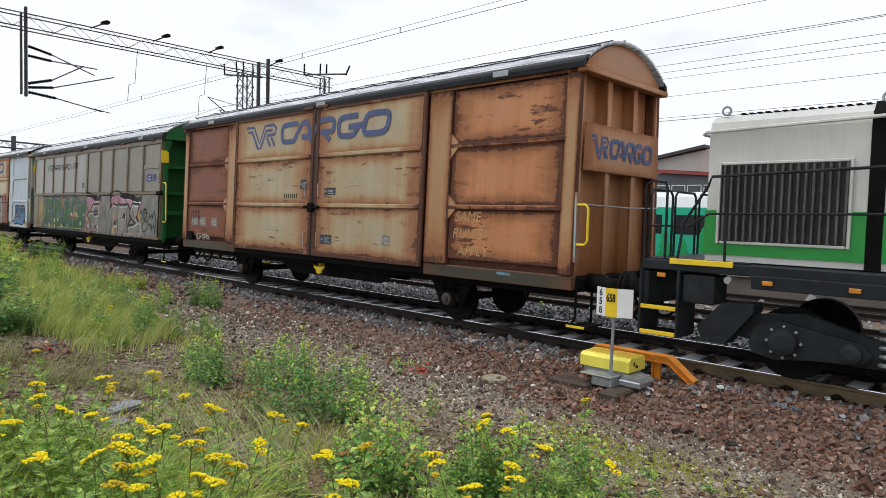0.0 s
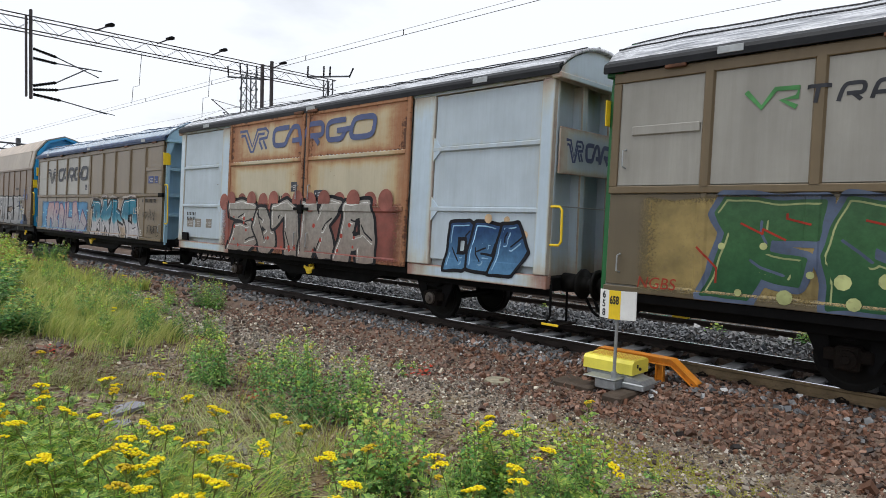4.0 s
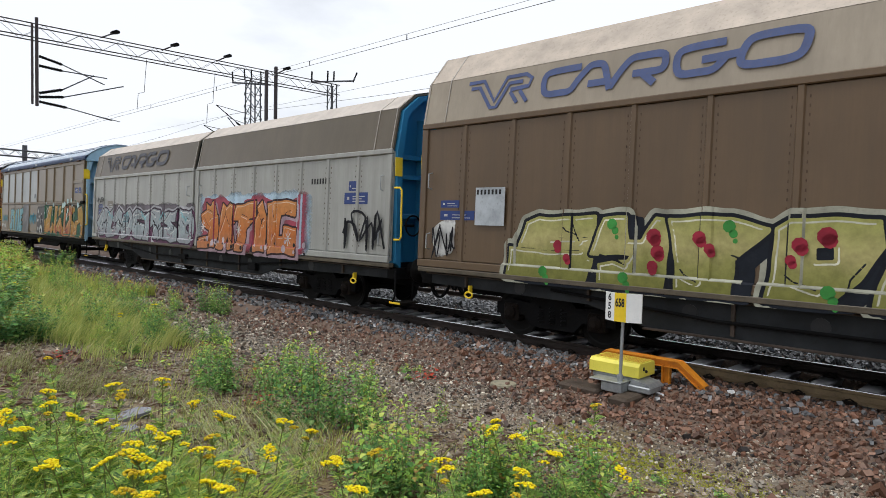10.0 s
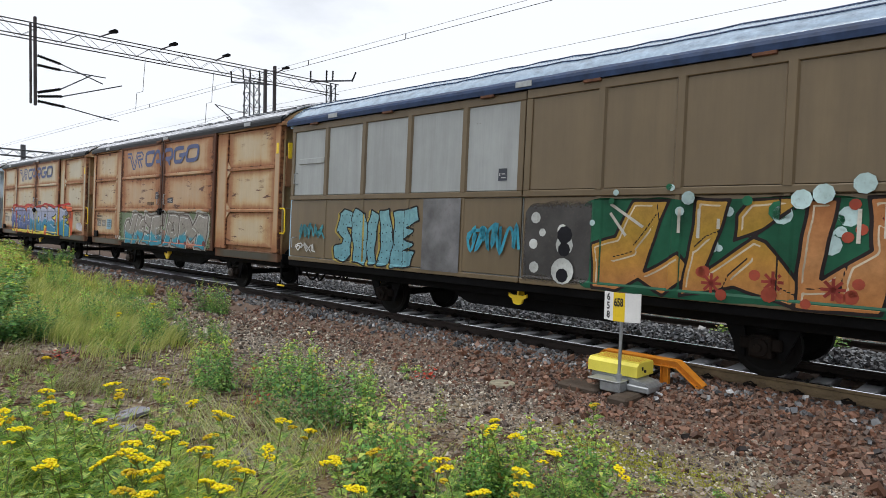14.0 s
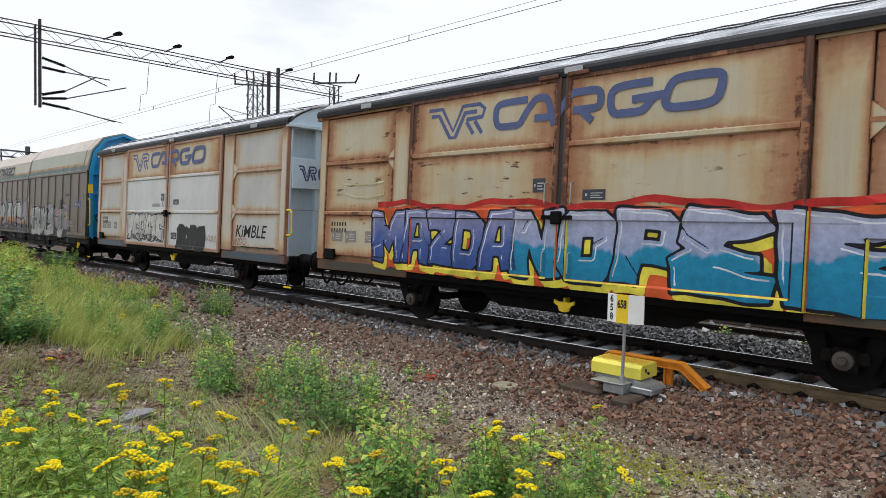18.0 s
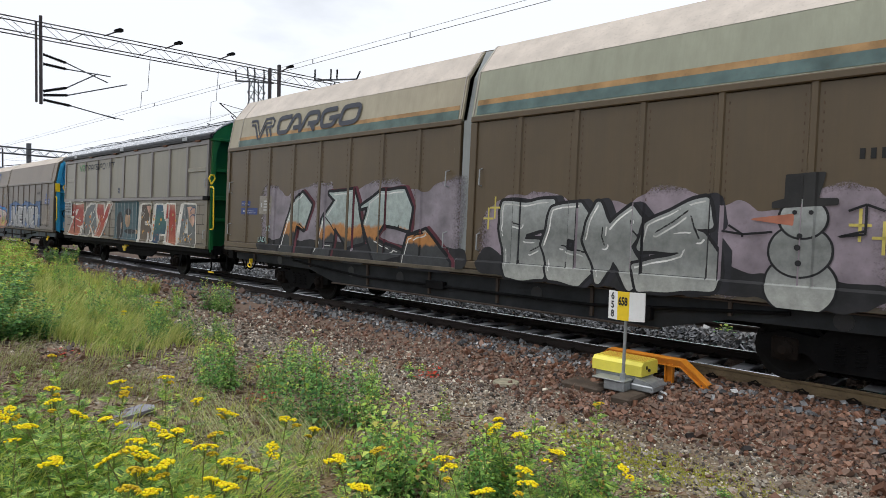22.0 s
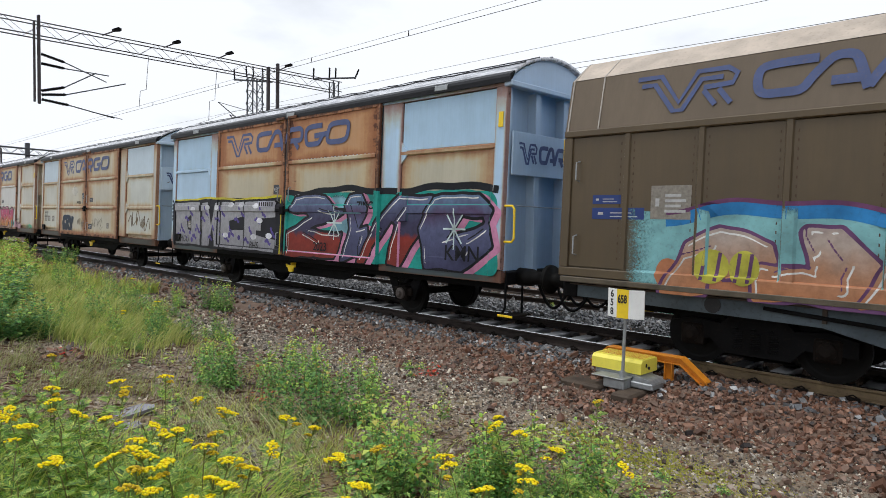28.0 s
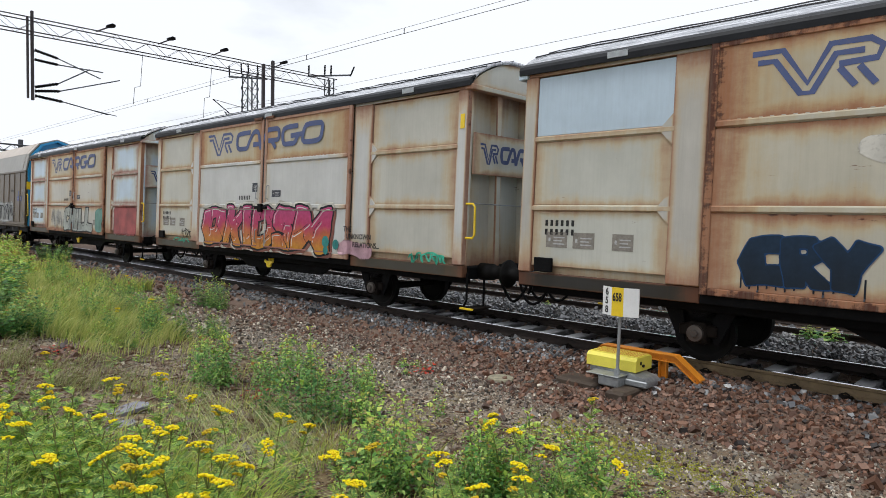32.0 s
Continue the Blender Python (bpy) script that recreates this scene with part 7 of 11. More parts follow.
# bright piece: lilac and cyan letters, yellow depth, orange ground
cloud(W9, 2.05, 12.6, 1.08, 2.42, (0.52, 0.085, 0.025), 0.003, 39, 0.06, False)
ribbon(W9, 2.2, 12.2, 2.46, 0.06, 0.11, (0.40, 0.025, 0.02), 0.0045, 8)
SEA = ((1.2, (0.015, 0.20, 0.36)), (1.72, (0.02, 0.25, 0.42)), (1.78, (0.30, 0.36, 0.56)), (2.3, (0.42, 0.44, 0.58)))
NAVY = ((1.2, (0.03, 0.07, 0.24)), (1.7, (0.07, 0.12, 0.34)), (2.2, (0.26, 0.27, 0.46)))
graffiti(W9, [(2.1, 3.2, "M"), (3.1, 4.05, "A"), (3.95, 4.7, "Z"), (4.65, 5.35, "D"), (5.3, 6.2, "A")], 1.28, 2.32, [NAVY], INK, 0.042, 0.03, 0.015, 0.03, 40, (0.62, 0.54, 0.06), None, (0.50, 0.53, 0.62), (0.09, -0.13), cuts=1)
graffiti(W9, [(6.05, 7.1, "N"), (7.05, 8.1, "O"), (8.1, 9.15, "P"), (8.95, 10.4, "20 08 4a 2c 4k ij kg bd ab ha h7 97 k5 k0", 1.18, 2.36), (10.35, 12.1, "30 0k aj fj hg 9e 9d hc c9 e9 k7 k0", 1.12, 2.34)], 1.24, 2.34, [SEA], INK, 0.05, 0.02, 0.02, 0.03, 41, (0.62, 0.54, 0.06), None, (0.56, 0.60, 0.66), (0.12, -0.12), cuts=1)
words(W9, "2023", 12.0, 1.92, 0.34, INK, -1.61, 0.006, 0.2)
words(W9, "KOVAA", 12.85, 2.02, 0.22, INK, -1.50, 0.0, 0.1)
words(W9, "VUL", 12.95, 1.78, 0.24, INK, -1.50, 0.0, 0.1)
cloud(W9, 12.95, 13.85, 1.34, 1.72, (0.40, 0.40, 0.44), 0.004, 42, 0.08)
part("graffiti_arrow", stroke_band([(1.0, 2.75), (1.0, 2.95), (1.9, 2.92), (2.4, 2.98), (2.4, 2.7), (1.85, 2.62), (1.4, 2.66), (1.0, 2.75)], 0.035, -1.512), spray((0.50, 0.48, 0.28)), W9)

# chalky wagon with black tags
graffiti(W10, [(3.5, 4.2, "F"), (4.1, 4.75, "C"), (4.7, 5.25, "D"), (5.2, 5.7, "A"), (5.65, 6.2, "T"), (6.1, 6.75, "C")], 1.32, 2.12, [(0.47, 0.46, 0.43)], INK, 0.032, 0.1, 0.04, 0.05, 43, cuts=3)
tag_scrawl(W10, 3.5, 1.25, 3.0, 0.25, INK, YA - 0.001, 44, 8, 0.022)
graffiti(W10, [(7.85, 8.45, "00 2a 0h 5k ek ki i0"), (8.3, 8.85, "00 3i 9k kh i0|8a 9e cd b9"), (8.8, 9.35, "00 2k fk kg jb k0 d0 9a 80"), (9.25, 9.85, "00 0i 7k hk k9 i0")], 1.14, 1.80, [(0.030, 0.030, 0.032)], (0.10, 0.10, 0.095), 0.02, 0.0, 0.04, 0.03, 45, cuts=1)
words(W10, "KiMBLE", 11.55, 1.58, 0.50, INK, -1.50, 0.004, 0.2, 1.05)
wave(W10, 11.9, 13.7, 1.32, 0.01, 0.03, INK, -1.503, 4)
words(W10, "eNDO", 11.42, 1.36, 0.28, (0.40, 0.15, 0.07), -1.503, 0.0, 0.2)
words(W10, "KUSI?", 10.0, 1.40, 0.26, (0.38, 0.18, 0.10), YA - 0.012, 0.0, 0.1)

# brown wagon with pale letters over a dusk ground, and a snowman
DUSK = ((1.25, (0.05, 0.052, 0.055)), (1.62, (0.055, 0.058, 0.06)), (1.68, (0.42, 0.19, 0.06)), (1.88, (0.44, 0.21, 0.08)), (1.95, (0.34, 0.40, 0.38)), (2.7, (0.40, 0.46, 0.44)))
cloud(W11, 1.7, 9.3, 1.24, 2.85, (0.20, 0.175, 0.20), 0.003, 46, 0.16)
cloud(W11, 1.5, 9.38, 1.12, 1.55, (0.028, 0.028, 0.03), 0.0045, 47, 0.08, False)
graffiti(W11, [(2.75, 4.5, "00 4g 9k eg c8 8a 70"), (4.3, 6.15, "00 3b 8i 5k fk hg k5 e3 8a 70"), (6.0, 7.65, "80 2a 3g 0f 8k hk kf k9 bb bc 76 k2"), (7.55, 8.95, "00 1b 8e k2 k0 d0", 1.14, 2.2)], 1.20, 2.70,
         [DUSK], (0.014, 0.014, 0.017), 0.07, 0.12, 0.02, 0.02, 48, (0.10, 0.03, 0.04), None, CHALK, (0.10, 0.03), cuts=2)
words(W11, "LADL", 1.6, 1.4, 0.2, (0.35, 0.5, 0.48), YC1 - 0.006)
words(W11, "17", 2.0, 1.7, 0.22, (0.35, 0.5, 0.48), YC1 - 0.006)
cloud(W11, 9.65, 16.1, 1.24, 2.50, (0.23, 0.19, 0.22), 0.003, 49, 0.18)
cloud(W11, 9.6, 16.1, 1.12, 1.50, (0.028, 0.028, 0.03), 0.0045, 50, 0.10, False)
SNOW = ((1.2, (0.38, 0.39, 0.36)), (1.55, (0.24, 0.25, 0.24)), (1.9, (0.20, 0.21, 0.20)), (2.4, (0.38, 0.40, 0.39)))
graffiti(W11, [(10.15, 11.3, "40 0d 2k kk ke 9d 8a k8 h0"), (11.1, 12.2, "40 08 4i dk kd j4 e0|88 9b cb b8"), (11.95, 12.95, "50 0a 4j 9d gj kg fa k3 g0 97"), (12.8, 14.05, "20 05 c7 d9 2a 4f bi hk jf 9d hc k8 j1 d0")], 1.18, 2.42,
         [SNOW], (0.02, 0.02, 0.022), 0.055, 0.0, 0.06, 0.035, 51, (0.03, 0.03, 0.035), None, CHALK, (0.14, 0.02), cuts=2)
for i, (x, z, q) in enumerate(((15.12, 1.36, 0.42), (15.1, 1.80, 0.36), (15.12, 2.22, 0.27))):
    for edge, col, d in ((0.03, (0.02, 0.02, 0.022), 0.012), (0.0, SNOW, 0.0132)):
        film_of_paint(W11, "graffiti_disc", lambda X, Z: np.hypot(X - x, (Z - z) * 1.1) - q - edge + ripple(X, Z, 3, 0.012), (x - 0.6, x + 0.6, z - 0.6, z + 0.6), d + 0.0024 * i, paint(col))
for code, box, col in (("00 k2 k5 e5 gk 4j 45 03", (14.75, 15.5, 2.36, 2.80), (0.03, 0.03, 0.03)), ("0a k0 kk", (14.5, 15.0, 2.14, 2.27), (0.36, 0.14, 0.09))):
    pts = decode(code, box)
    film_of_paint(W11, "graffiti_shape", lambda X, Z: off_form(X, Z, pts) - 0.012, (box[0] - 0.05, box[1] + 0.05, box[2] - 0.05, box[3] + 0.05), 0.020, spray(col))
marks(W11, (14.1, 16.0, 1.6, 2.4), "0b 3a 7b/3a 1d/3a 39/ic fa ib ik/ik gi/ik ki", 0.03, (0.02, 0.02, 0.022), 0.022)
spots(W11, [(15.1, 1.65, 0.04), (15.08, 1.85, 0.04), (15.1, 2.0, 0.035), (15.02, 2.3, 0.03), (15.22, 2.3, 0.03)], (0.02, 0.02, 0.022), 0.0225)
words(W11, "CIPS.", 16.25, 1.58, 0.38, (0.45, 0.42, 0.38), YC2 - 0.006, 0.0, 0.1)
for x, z in ((9.85, 2.15), (10.0, 2.35), (15.75, 2.15), (16.0, 2.0)):
    marks(W11, (x - 0.12, x + 0.12, z - 0.2, z + 0.2), "0a ka/a0 ak", 0.035, (0.55, 0.46, 0.12), 0.0125, "graffiti_star")
for key, z0, z1, col in (("l", 4.06, 4.24, (0.10, 0.145, 0.135)), ("l", 4.24, 4.33, (0.34, 0.21, 0.10)), ("r", 4.08, 4.26, (0.10, 0.15, 0.145)), ("r", 4.26, 4.36, (0.36, 0.22, 0.10))):
    g = 0.03 if key == "r" else 0.0
    x0, x1 = (0.25, 8.95) if key == "l" else (9.45, 18.5)
    s = Shape()
    s.add([(x, (-1.435 - g) + (z - g - 4.02) * 0.175 / 0.86 - 0.008, z) for x, z in ((x0, z0), (x1, z0), (x1, z1), (x0, z1))], [(0, 1, 2, 3)])
    part("livery_stripe", s, spray(col), W11, "faded livery stripe on the hood")


# red, grey and white letters on drawn brickwork
def brickwork(w, x0, x1, z0, z1):
    s = []
    for r in range(5):
        z = z0 + (z1 - z0) * r / 4
        s.append(stroke_band([(x0 + (x1 - x0) * k / 90, z) for k in range(91)], 0.022, 0))
        for k in range(int((x1 - x0) / 0.5) + 1):
            x = x0 + 0.5 * k + (0.25 if r % 2 else 0)
            if x < x1 and r < 4:
                s.append(stroke_band([(x, z), (x, z + (z1 - z0) / 4)], 0.018, 0))
    part("graffiti_brickwork", hug(join_shapes(s), w, 0.003), spray((0.05, 0.042, 0.035)), w)


brickwork(W12, 0.5, 6.6, 1.2, 2.5)
brickwork(W12, 9.3, 14.4, 1.2, 2.4)
BRICK = ((1.1, (0.36, 0.14, 0.08)), (1.6, (0.33, 0.05, 0.03)), (2.2, (0.30, 0.035, 0.025)), (2.5, (0.40, 0.22, 0.16)))
LEAD = ((1.1, (0.16, 0.15, 0.13)), (1.8, (0.12, 0.14, 0.145)), (2.5, (0.13, 0.14, 0.14)))
BONE = (0.52, 0.50, 0.45)
graffiti(W12, [(0.8, 2.9, "00 8c 3c 0k ik k6 g6 f0|8f 9h ch ad"), (2.6, 4.6, "00 6h bk hk k6 h0 c7 90|bc be dg cb"), (4.45, 6.2, "00 49 0f 1k 9k ad fk kk 70")], 1.10, 2.44, [BRICK, LEAD, BRICK], BONE, 0.11, 0.06, 0.0, 0.02, 52, (0.06, 0.05, 0.045), None, None, (0.04, -0.04), cuts=3)
film_of_paint(W12, "graffiti_window", lambda X, Z: np.maximum(np.abs(X - 7.85) - 1.25, np.abs(Z - 1.82) - 0.72), (6.5, 9.2, 1.08, 2.6), 0.004, fade((1.2, (0.06, 0.11, 0.13)), (2.4, (0.035, 0.085, 0.10))))
for x, z, rx, rz, col in ((7.2, 1.6, 0.42, 0.55, (0.02, 0.02, 0.022)), (8.05, 1.88, 0.26, 0.32, (0.36, 0.24, 0.15)), (8.1, 2.15, 0.30, 0.13, (0.02, 0.02, 0.022)), (8.35, 1.42, 0.6, 0.09, (0.02, 0.02, 0.022)), (8.95, 1.42, 0.12, 0.08, (0.40, 0.27, 0.17)), (7.35, 1.62, 0.09, 0.13, (0.40, 0.27, 0.17))):
    film_of_paint(W12, "graffiti_shape", lambda X, Z: np.hypot((X - x) / rx, (Z - z) / rz) * 0.3 - 0.3, (x - rx - 0.1, x + rx + 0.1, z - rz - 0.1, z + rz + 0.1), 0.0055 + 0.001 * (rz < 0.3), spray(col))
for i in range(6):
    marks(W12, (6.85 + i * 0.42, 7.85, 1.14, 2.5), "00 0k", 0.045, (0.22, 0.24, 0.24), 0.009, "graffiti_bar")
UMBER = ((1.1, (0.13, 0.10, 0.07)), (2.4, (0.06, 0.045, 0.035)))
INDIGO = ((1.1, (0.03, 0.06, 0.12)), (1.9, (0.04, 0.13, 0.11)), (2.4, (0.03, 0.08, 0.16)))
graffiti(W12, [(9.25, 10.35, "00 4k kk hb 9b 99 j9 k7 h0 f0 g5 d5 c0"), (10.45, 11.65, "00 5k ek gd kc i5 a5 90"), (11.5, 12.42, "0c 3k hk k0 41 6d"), (12.6, 13.85, "00 5k jk k0|86 9d bd b6")], 1.08, 2.42, [UMBER, INDIGO, BRICK, LEAD], BONE, 0.055, 0.0, -0.005, 0.012, 55, BONE, None, None, (-0.22, -0.03), cuts=1)
for code, box, col in (("0k kk h0 c6", (9.85, 10.3, 1.98, 2.36), (0.42, 0.25, 0.19)), ("0k kk k5 g0 56 4d", (13.15, 13.76, 1.70, 2.36), (0.44, 0.28, 0.21))):
    film_of_paint(W12, "graffiti_shape", lambda X, Z: off_form(X, Z, decode(code, box)) + ripple(X, Z, 5, 0.03), (box[0] - 0.1, box[1] + 0.1, box[2] - 0.1, box[3] + 0.1), 0.0112, spray(col))
marks(W12, (13.4, 13.76, 2.0, 2.32), "0c ak kk/00 a6 k5", 0.035, (0.03, 0.08, 0.16), 0.0124)
marks(W12, (9.35, 9.75, 1.9, 2.3), "00 kk/0h j2", 0.012, CHALK, 0.0124)
marks(W12, (12.7, 13.6, 1.15, 1.5), "2k 40/03 9d/ck h2/cc kk", 0.014, CHALK, 0.0124)
for a, b, n, cols in ((0.9, 6.0, 34, ((0.50, 0.20, 0.05), (0.42, 0.05, 0.03), (0.52, 0.50, 0.48))), (9.4, 13.7, 26, ((0.50, 0.27, 0.06), (0.45, 0.10, 0.04), (0.30, 0.24, 0.10), (0.10, 0.07, 0.06)))):
    spots(W12, [(rs.uniform(a, b), rs.uniform(1.2, 2.0), rs.uniform(0.02, 0.06)) for _ in range(n)], cols[0], 0.0125)
    for q in cols[1:]:
        spots(W12, [(rs.uniform(a, b), rs.uniform(1.15, 2.2), rs.uniform(0.02, 0.055)) for _ in range(n // 4)], q, 0.0135)
transpoint(W12, 2.09, 3.86, 4.36, -1.512)
pale_panel(W12, 0.25, 1.3, 1.95, 2.56, YB1 - 0.012, (0.34, 0.35, 0.35))
bars(W12, 0.32, 2.42, 0.85, 0.08, YB1 - 0.016, (0.02, 0.02, 0.02), 9, 4)

# pastel rainbow, then silver letters on deep blue
cloud(W13, 1.1, 9.4, 1.16, 2.30, (0.17, 0.38, 0.40), 0.003, 58, 0.06)
ribbon(W13, 1.8, 9.4, 2.22, 0.09, 0.18, (0.03, 0.18, 0.42), 0.0045, 9)
ribbon(W13, 1.8, 9.4, 2.33, 0.09, 0.06, (0.13, 0.05, 0.12), 0.0055, 9)
cloud(W13, 1.7, 9.38, 1.10, 1.50, (0.44, 0.18, 0.09), 0.0045, 59, 0.08, False)
MELON = ((1.15, (0.44, 0.19, 0.09)), (1.5, (0.42, 0.22, 0.13)), (1.9, (0.44, 0.36, 0.31)), (2.2, (0.40, 0.32, 0.30)))
graffiti(W13, [(1.9, 3.35, "00 3e 9h ie k5 c5 ba 85 80"), (3.2, 4.6, "00 08 a6 6h bi k9 h1"), (4.4, 5.6, "00 5b 9k kh kd da h5 j0"), (5.5, 6.4, "20 0a 4i fk ke h6 c0|98 9b cb c8"), (6.3, 7.5, "00 3g 1k hk kc d8 k0"), (7.4, 9.2, "00 1a 7a 6e 0e 0k fj kf i3 b0|ba be ed d9")], 1.12, 2.12,
         [MELON], (0.12, 0.055, 0.13), 0.05, 0.1, 0.05, 0.04, 61, None, None, CHALK, cuts=4)
for x, rx in ((2.5, 0.25), (2.95, 0.2), (5.9, 0.16), (6.6, 0.22), (8.3, 0.25), (8.7, 0.18)):
    film_of_paint(W13, "graffiti_shape", lambda X, Z: np.hypot((X - x) / rx, (Z - 1.5) / 0.24) * 0.25 - 0.25, (x - rx - 0.1, x + rx + 0.1, 1.1, 1.9), 0.012, spray((0.42, 0.40, 0.06)))
    marks(W13, (x - rx, x + rx, 1.3, 1.7), "50 7k/d0 fk", 0.05, (0.12, 0.055, 0.13), 0.0132)
cloud(W13, 9.75, 16.6, 1.22, 2.55, (0.02, 0.075, 0.20), 0.003, 62, 0.12)
graffiti(W13, [(10.3, 11.9, "00 3k 9k d9 ek kk i0 b0 79 60"), (11.8, 13.1, "E"), (13.0, 14.5, "M"), (14.5, 15.9, "O")], 1.24, 2.34, [STEEL], INK, 0.05, 0.14, 0.01, 0.02, 63, None, None, CHALK, cuts=3)
spots(W13, [(10.0 + 0.4 * i, 2.35 + 0.12 * (i % 3), 0.025) for i in range(16)], (0.25, 0.45, 0.62), 0.012)
words(W13, "AYS.", 15.95, 1.75, 0.26, (0.40, 0.48, 0.56), YC2 - 0.006)
cloud(W13, 15.4, 17.9, 1.36, 2.5, (0.165, 0.14, 0.115), 0.002, 64, 0.05)

# silver blocks on black, then plum and red letters with pink depth on teal
cloud(W14, 0.12, 6.98, 1.06, 2.56, (0.014, 0.014, 0.02), 0.003, 65, 0.02, False)
ribbon(W14, 0.2, 6.9, 2.56, 0.03, 0.06, (0.56, 0.50, 0.04), 0.0045, 10)
marks(W14, (6.8, 6.98, 1.1, 2.55), "80 bg 4h 8k", 0.05, (0.56, 0.50, 0.04), 0.0045)
PLATE = ((1.15, (0.27, 0.265, 0.29)), (1.8, (0.34, 0.335, 0.36)), (2.45, (0.38, 0.38, 0.41)))
graffiti(W14, [(0.3, 2.05, "00 0k kk k0|a7 9c de d6"), (2.2, 3.5, "00 0k 7k a9 ej kk k0 e0 b9 80"), (3.55, 4.95, "00 1k 9k bj dk kk ke 8c 88 k8 k0"), (4.98, 6.6, "00 0k kk ke 8d 8c bc b8 88 86 k5 k0")], 1.14, 2.46, [PLATE], INK, 0.06, 0.0, 0.0, 0.012, 66, cuts=0)
VIOLET = (0.085, 0.06, 0.24)
for i in range(22):
    x, z = 0.4 + 0.285 * i, 1.2 + 0.28 * ((i * 5) % 4)
    marks(W14, (x, x + 0.3, z, z + 0.3), "0k 3c 8a 95 e4 k0" if i % 2 else "0f 5d 8h ea k8", 0.075, VIOLET, 0.0115)
spots(W14, [(rs.uniform(0.4, 6.4), rs.uniform(1.2, 1.6), rs.uniform(0.03, 0.09)) for i in range(14)], VIOLET, 0.0125)
for x, z in ((1.6, 2.25), (2.6, 2.3), (3.3, 2.3), (4.2, 2.38), (4.8, 2.38), (5.6, 2.35), (3.9, 1.5), (5.5, 1.5), (6.3, 1.55), (5.8, 1.95)):
    film_of_paint(W14, "graffiti_highlight", lambda X, Z: np.hypot((X - x) / 0.16, (Z - z) / 0.075) * 0.1 - 0.1, (x - 0.25, x + 0.25, z - 0.15, z + 0.15), 0.0137, spray((0.62, 0.62, 0.66)), 0.018)
pale_panel(W14, 5.75, 6.6, 2.32, 2.48, YA - 0.018, (0.36, 0.36, 0.42))
bars(W14, 5.8, 2.34, 0.75, 0.11, YA - 0.020, (0.02, 0.02, 0.02), 7)
words(W14, "KMOU", 0.7, 1.22, 0.28, INK, YA - 0.008, 0.0, 0.2)
words(W14, "BHS", 5.3, 1.18, 0.28, INK, YA - 0.008, 0.0, 0.2)
cloud(W14, 7.06, 14.12, 1.06, 2.66, (0.02, 0.27, 0.23), 0.003, 67, 0.05, False)
ribbon(W14, 7.1, 14.1, 2.70, 0.05, 0.14, (0.012, 0.014, 0.018), 0.0045, 12)
cloud(W14, 9.0, 10.3, 1.7, 2.5, (0.16, 0.34, 0.42), 0.0045, 69, 0.1)
PLUM = ((1.15, (0.20, 0.03, 0.022)), (1.62, (0.24, 0.03, 0.02)), (1.75, (0.045, 0.04, 0.085)), (2.0, (0.05, 0.045, 0.10)), (2.5, (0.13, 0.16, 0.28)))
PLUM2 = ((1.15, (0.05, 0.05, 0.11)), (1.9, (0.10, 0.11, 0.21)), (2.2, (0.09, 0.06, 0.13)), (2.5, (0.13, 0.20, 0.32)))
graffiti(W14, [(7.25, 9.5, "00 08 9d 7f 0g 2k dk hg kf 79 c8 k8 i1 a0"), (9.35, 10.5, "50 8a 4i 6k dk hg c9 ia k3 b1"), (10.2, 12.3, "00 6e bk kj kf c0 90 bc 9d 20"), (12.0, 13.95, "30 0b 4j gk kg ic 77 cf if k7 d0")], 1.12, 2.56,
         [PLUM, PLUM2], INK, 0.06, 0.05, 0.03, 0.025, 68, (0.50, 0.21, 0.34), None, CHALK, (0.17, -0.05), cuts=2)
for x, z in ((9.2, 1.95), (13.0, 1.9)):
    marks(W14, (x - 0.3, x + 0.3, z - 0.4, z + 0.4), "0a ka/a0 ak/33 hh/3h h3", 0.035, (0.55, 0.66, 0.66), 0.0135)
words(W14, "ZINC", 10.05, 2.28, 0.24, INK, YA - 0.008, 0.006)
words(W14, "2023", 8.4, 1.28, 0.28, INK, YA - 0.008, 0.004)
words(W14, "KMN", 12.85, 1.30, 0.42, INK, YA - 0.008, 0.004)
spots(W14, [(0.10, 1.9 + 0.12 * i, 0.05) for i in range(6)], (0.02, 0.03, 0.07), 0.005)

# dark blob letters that run
graffiti(W15, [(3.75, 4.35, "50 0a 5j hk kf 9e 96 j7 k0"), (4.3, 4.8, "10 2k gk kd c9 k0 d0 96 80|9d 9g dg dd"), (4.7, 5.35, "60 78 0h 5k bd ek kj e8 c0")], 1.30, 1.88, [((1.3, (0.012, 0.020, 0.032)), (1.9, (0.012, 0.03, 0.060)))], (0.014, 0.050, 0.13), 0.018, 0.0, 0.035, 0.03, 71, cuts=0)
for i in range(14):
    x = 3.8 + 0.11 * i
    marks(W15, (x, x + 0.1, 1.34 - rs.uniform(0.05, 0.16), 1.45), "00 0k", 0.022, (0.014, 0.02, 0.03), 0.006, "graffiti_drip")
tag_scrawl(W15, 5.9, 1.4, 1.0, 0.45, (0.20, 0.17, 0.13), YA, 72, 4, 0.02)
tag_scrawl(W15, 7.9, 1.4, 1.2, 0.5, (0.16, 0.15, 0.13), YA, 73, 4, 0.02)
cloud(W15, 5.0, 5.8, 2.85, 3.15, (0.52, 0.50, 0.44), 0.004, 74, 0.06)
tag_scrawl(W15, 11.6, 1.45, 2.0, 0.7, (0.17, 0.12, 0.07), -1.50, 75, 4, 0.045)

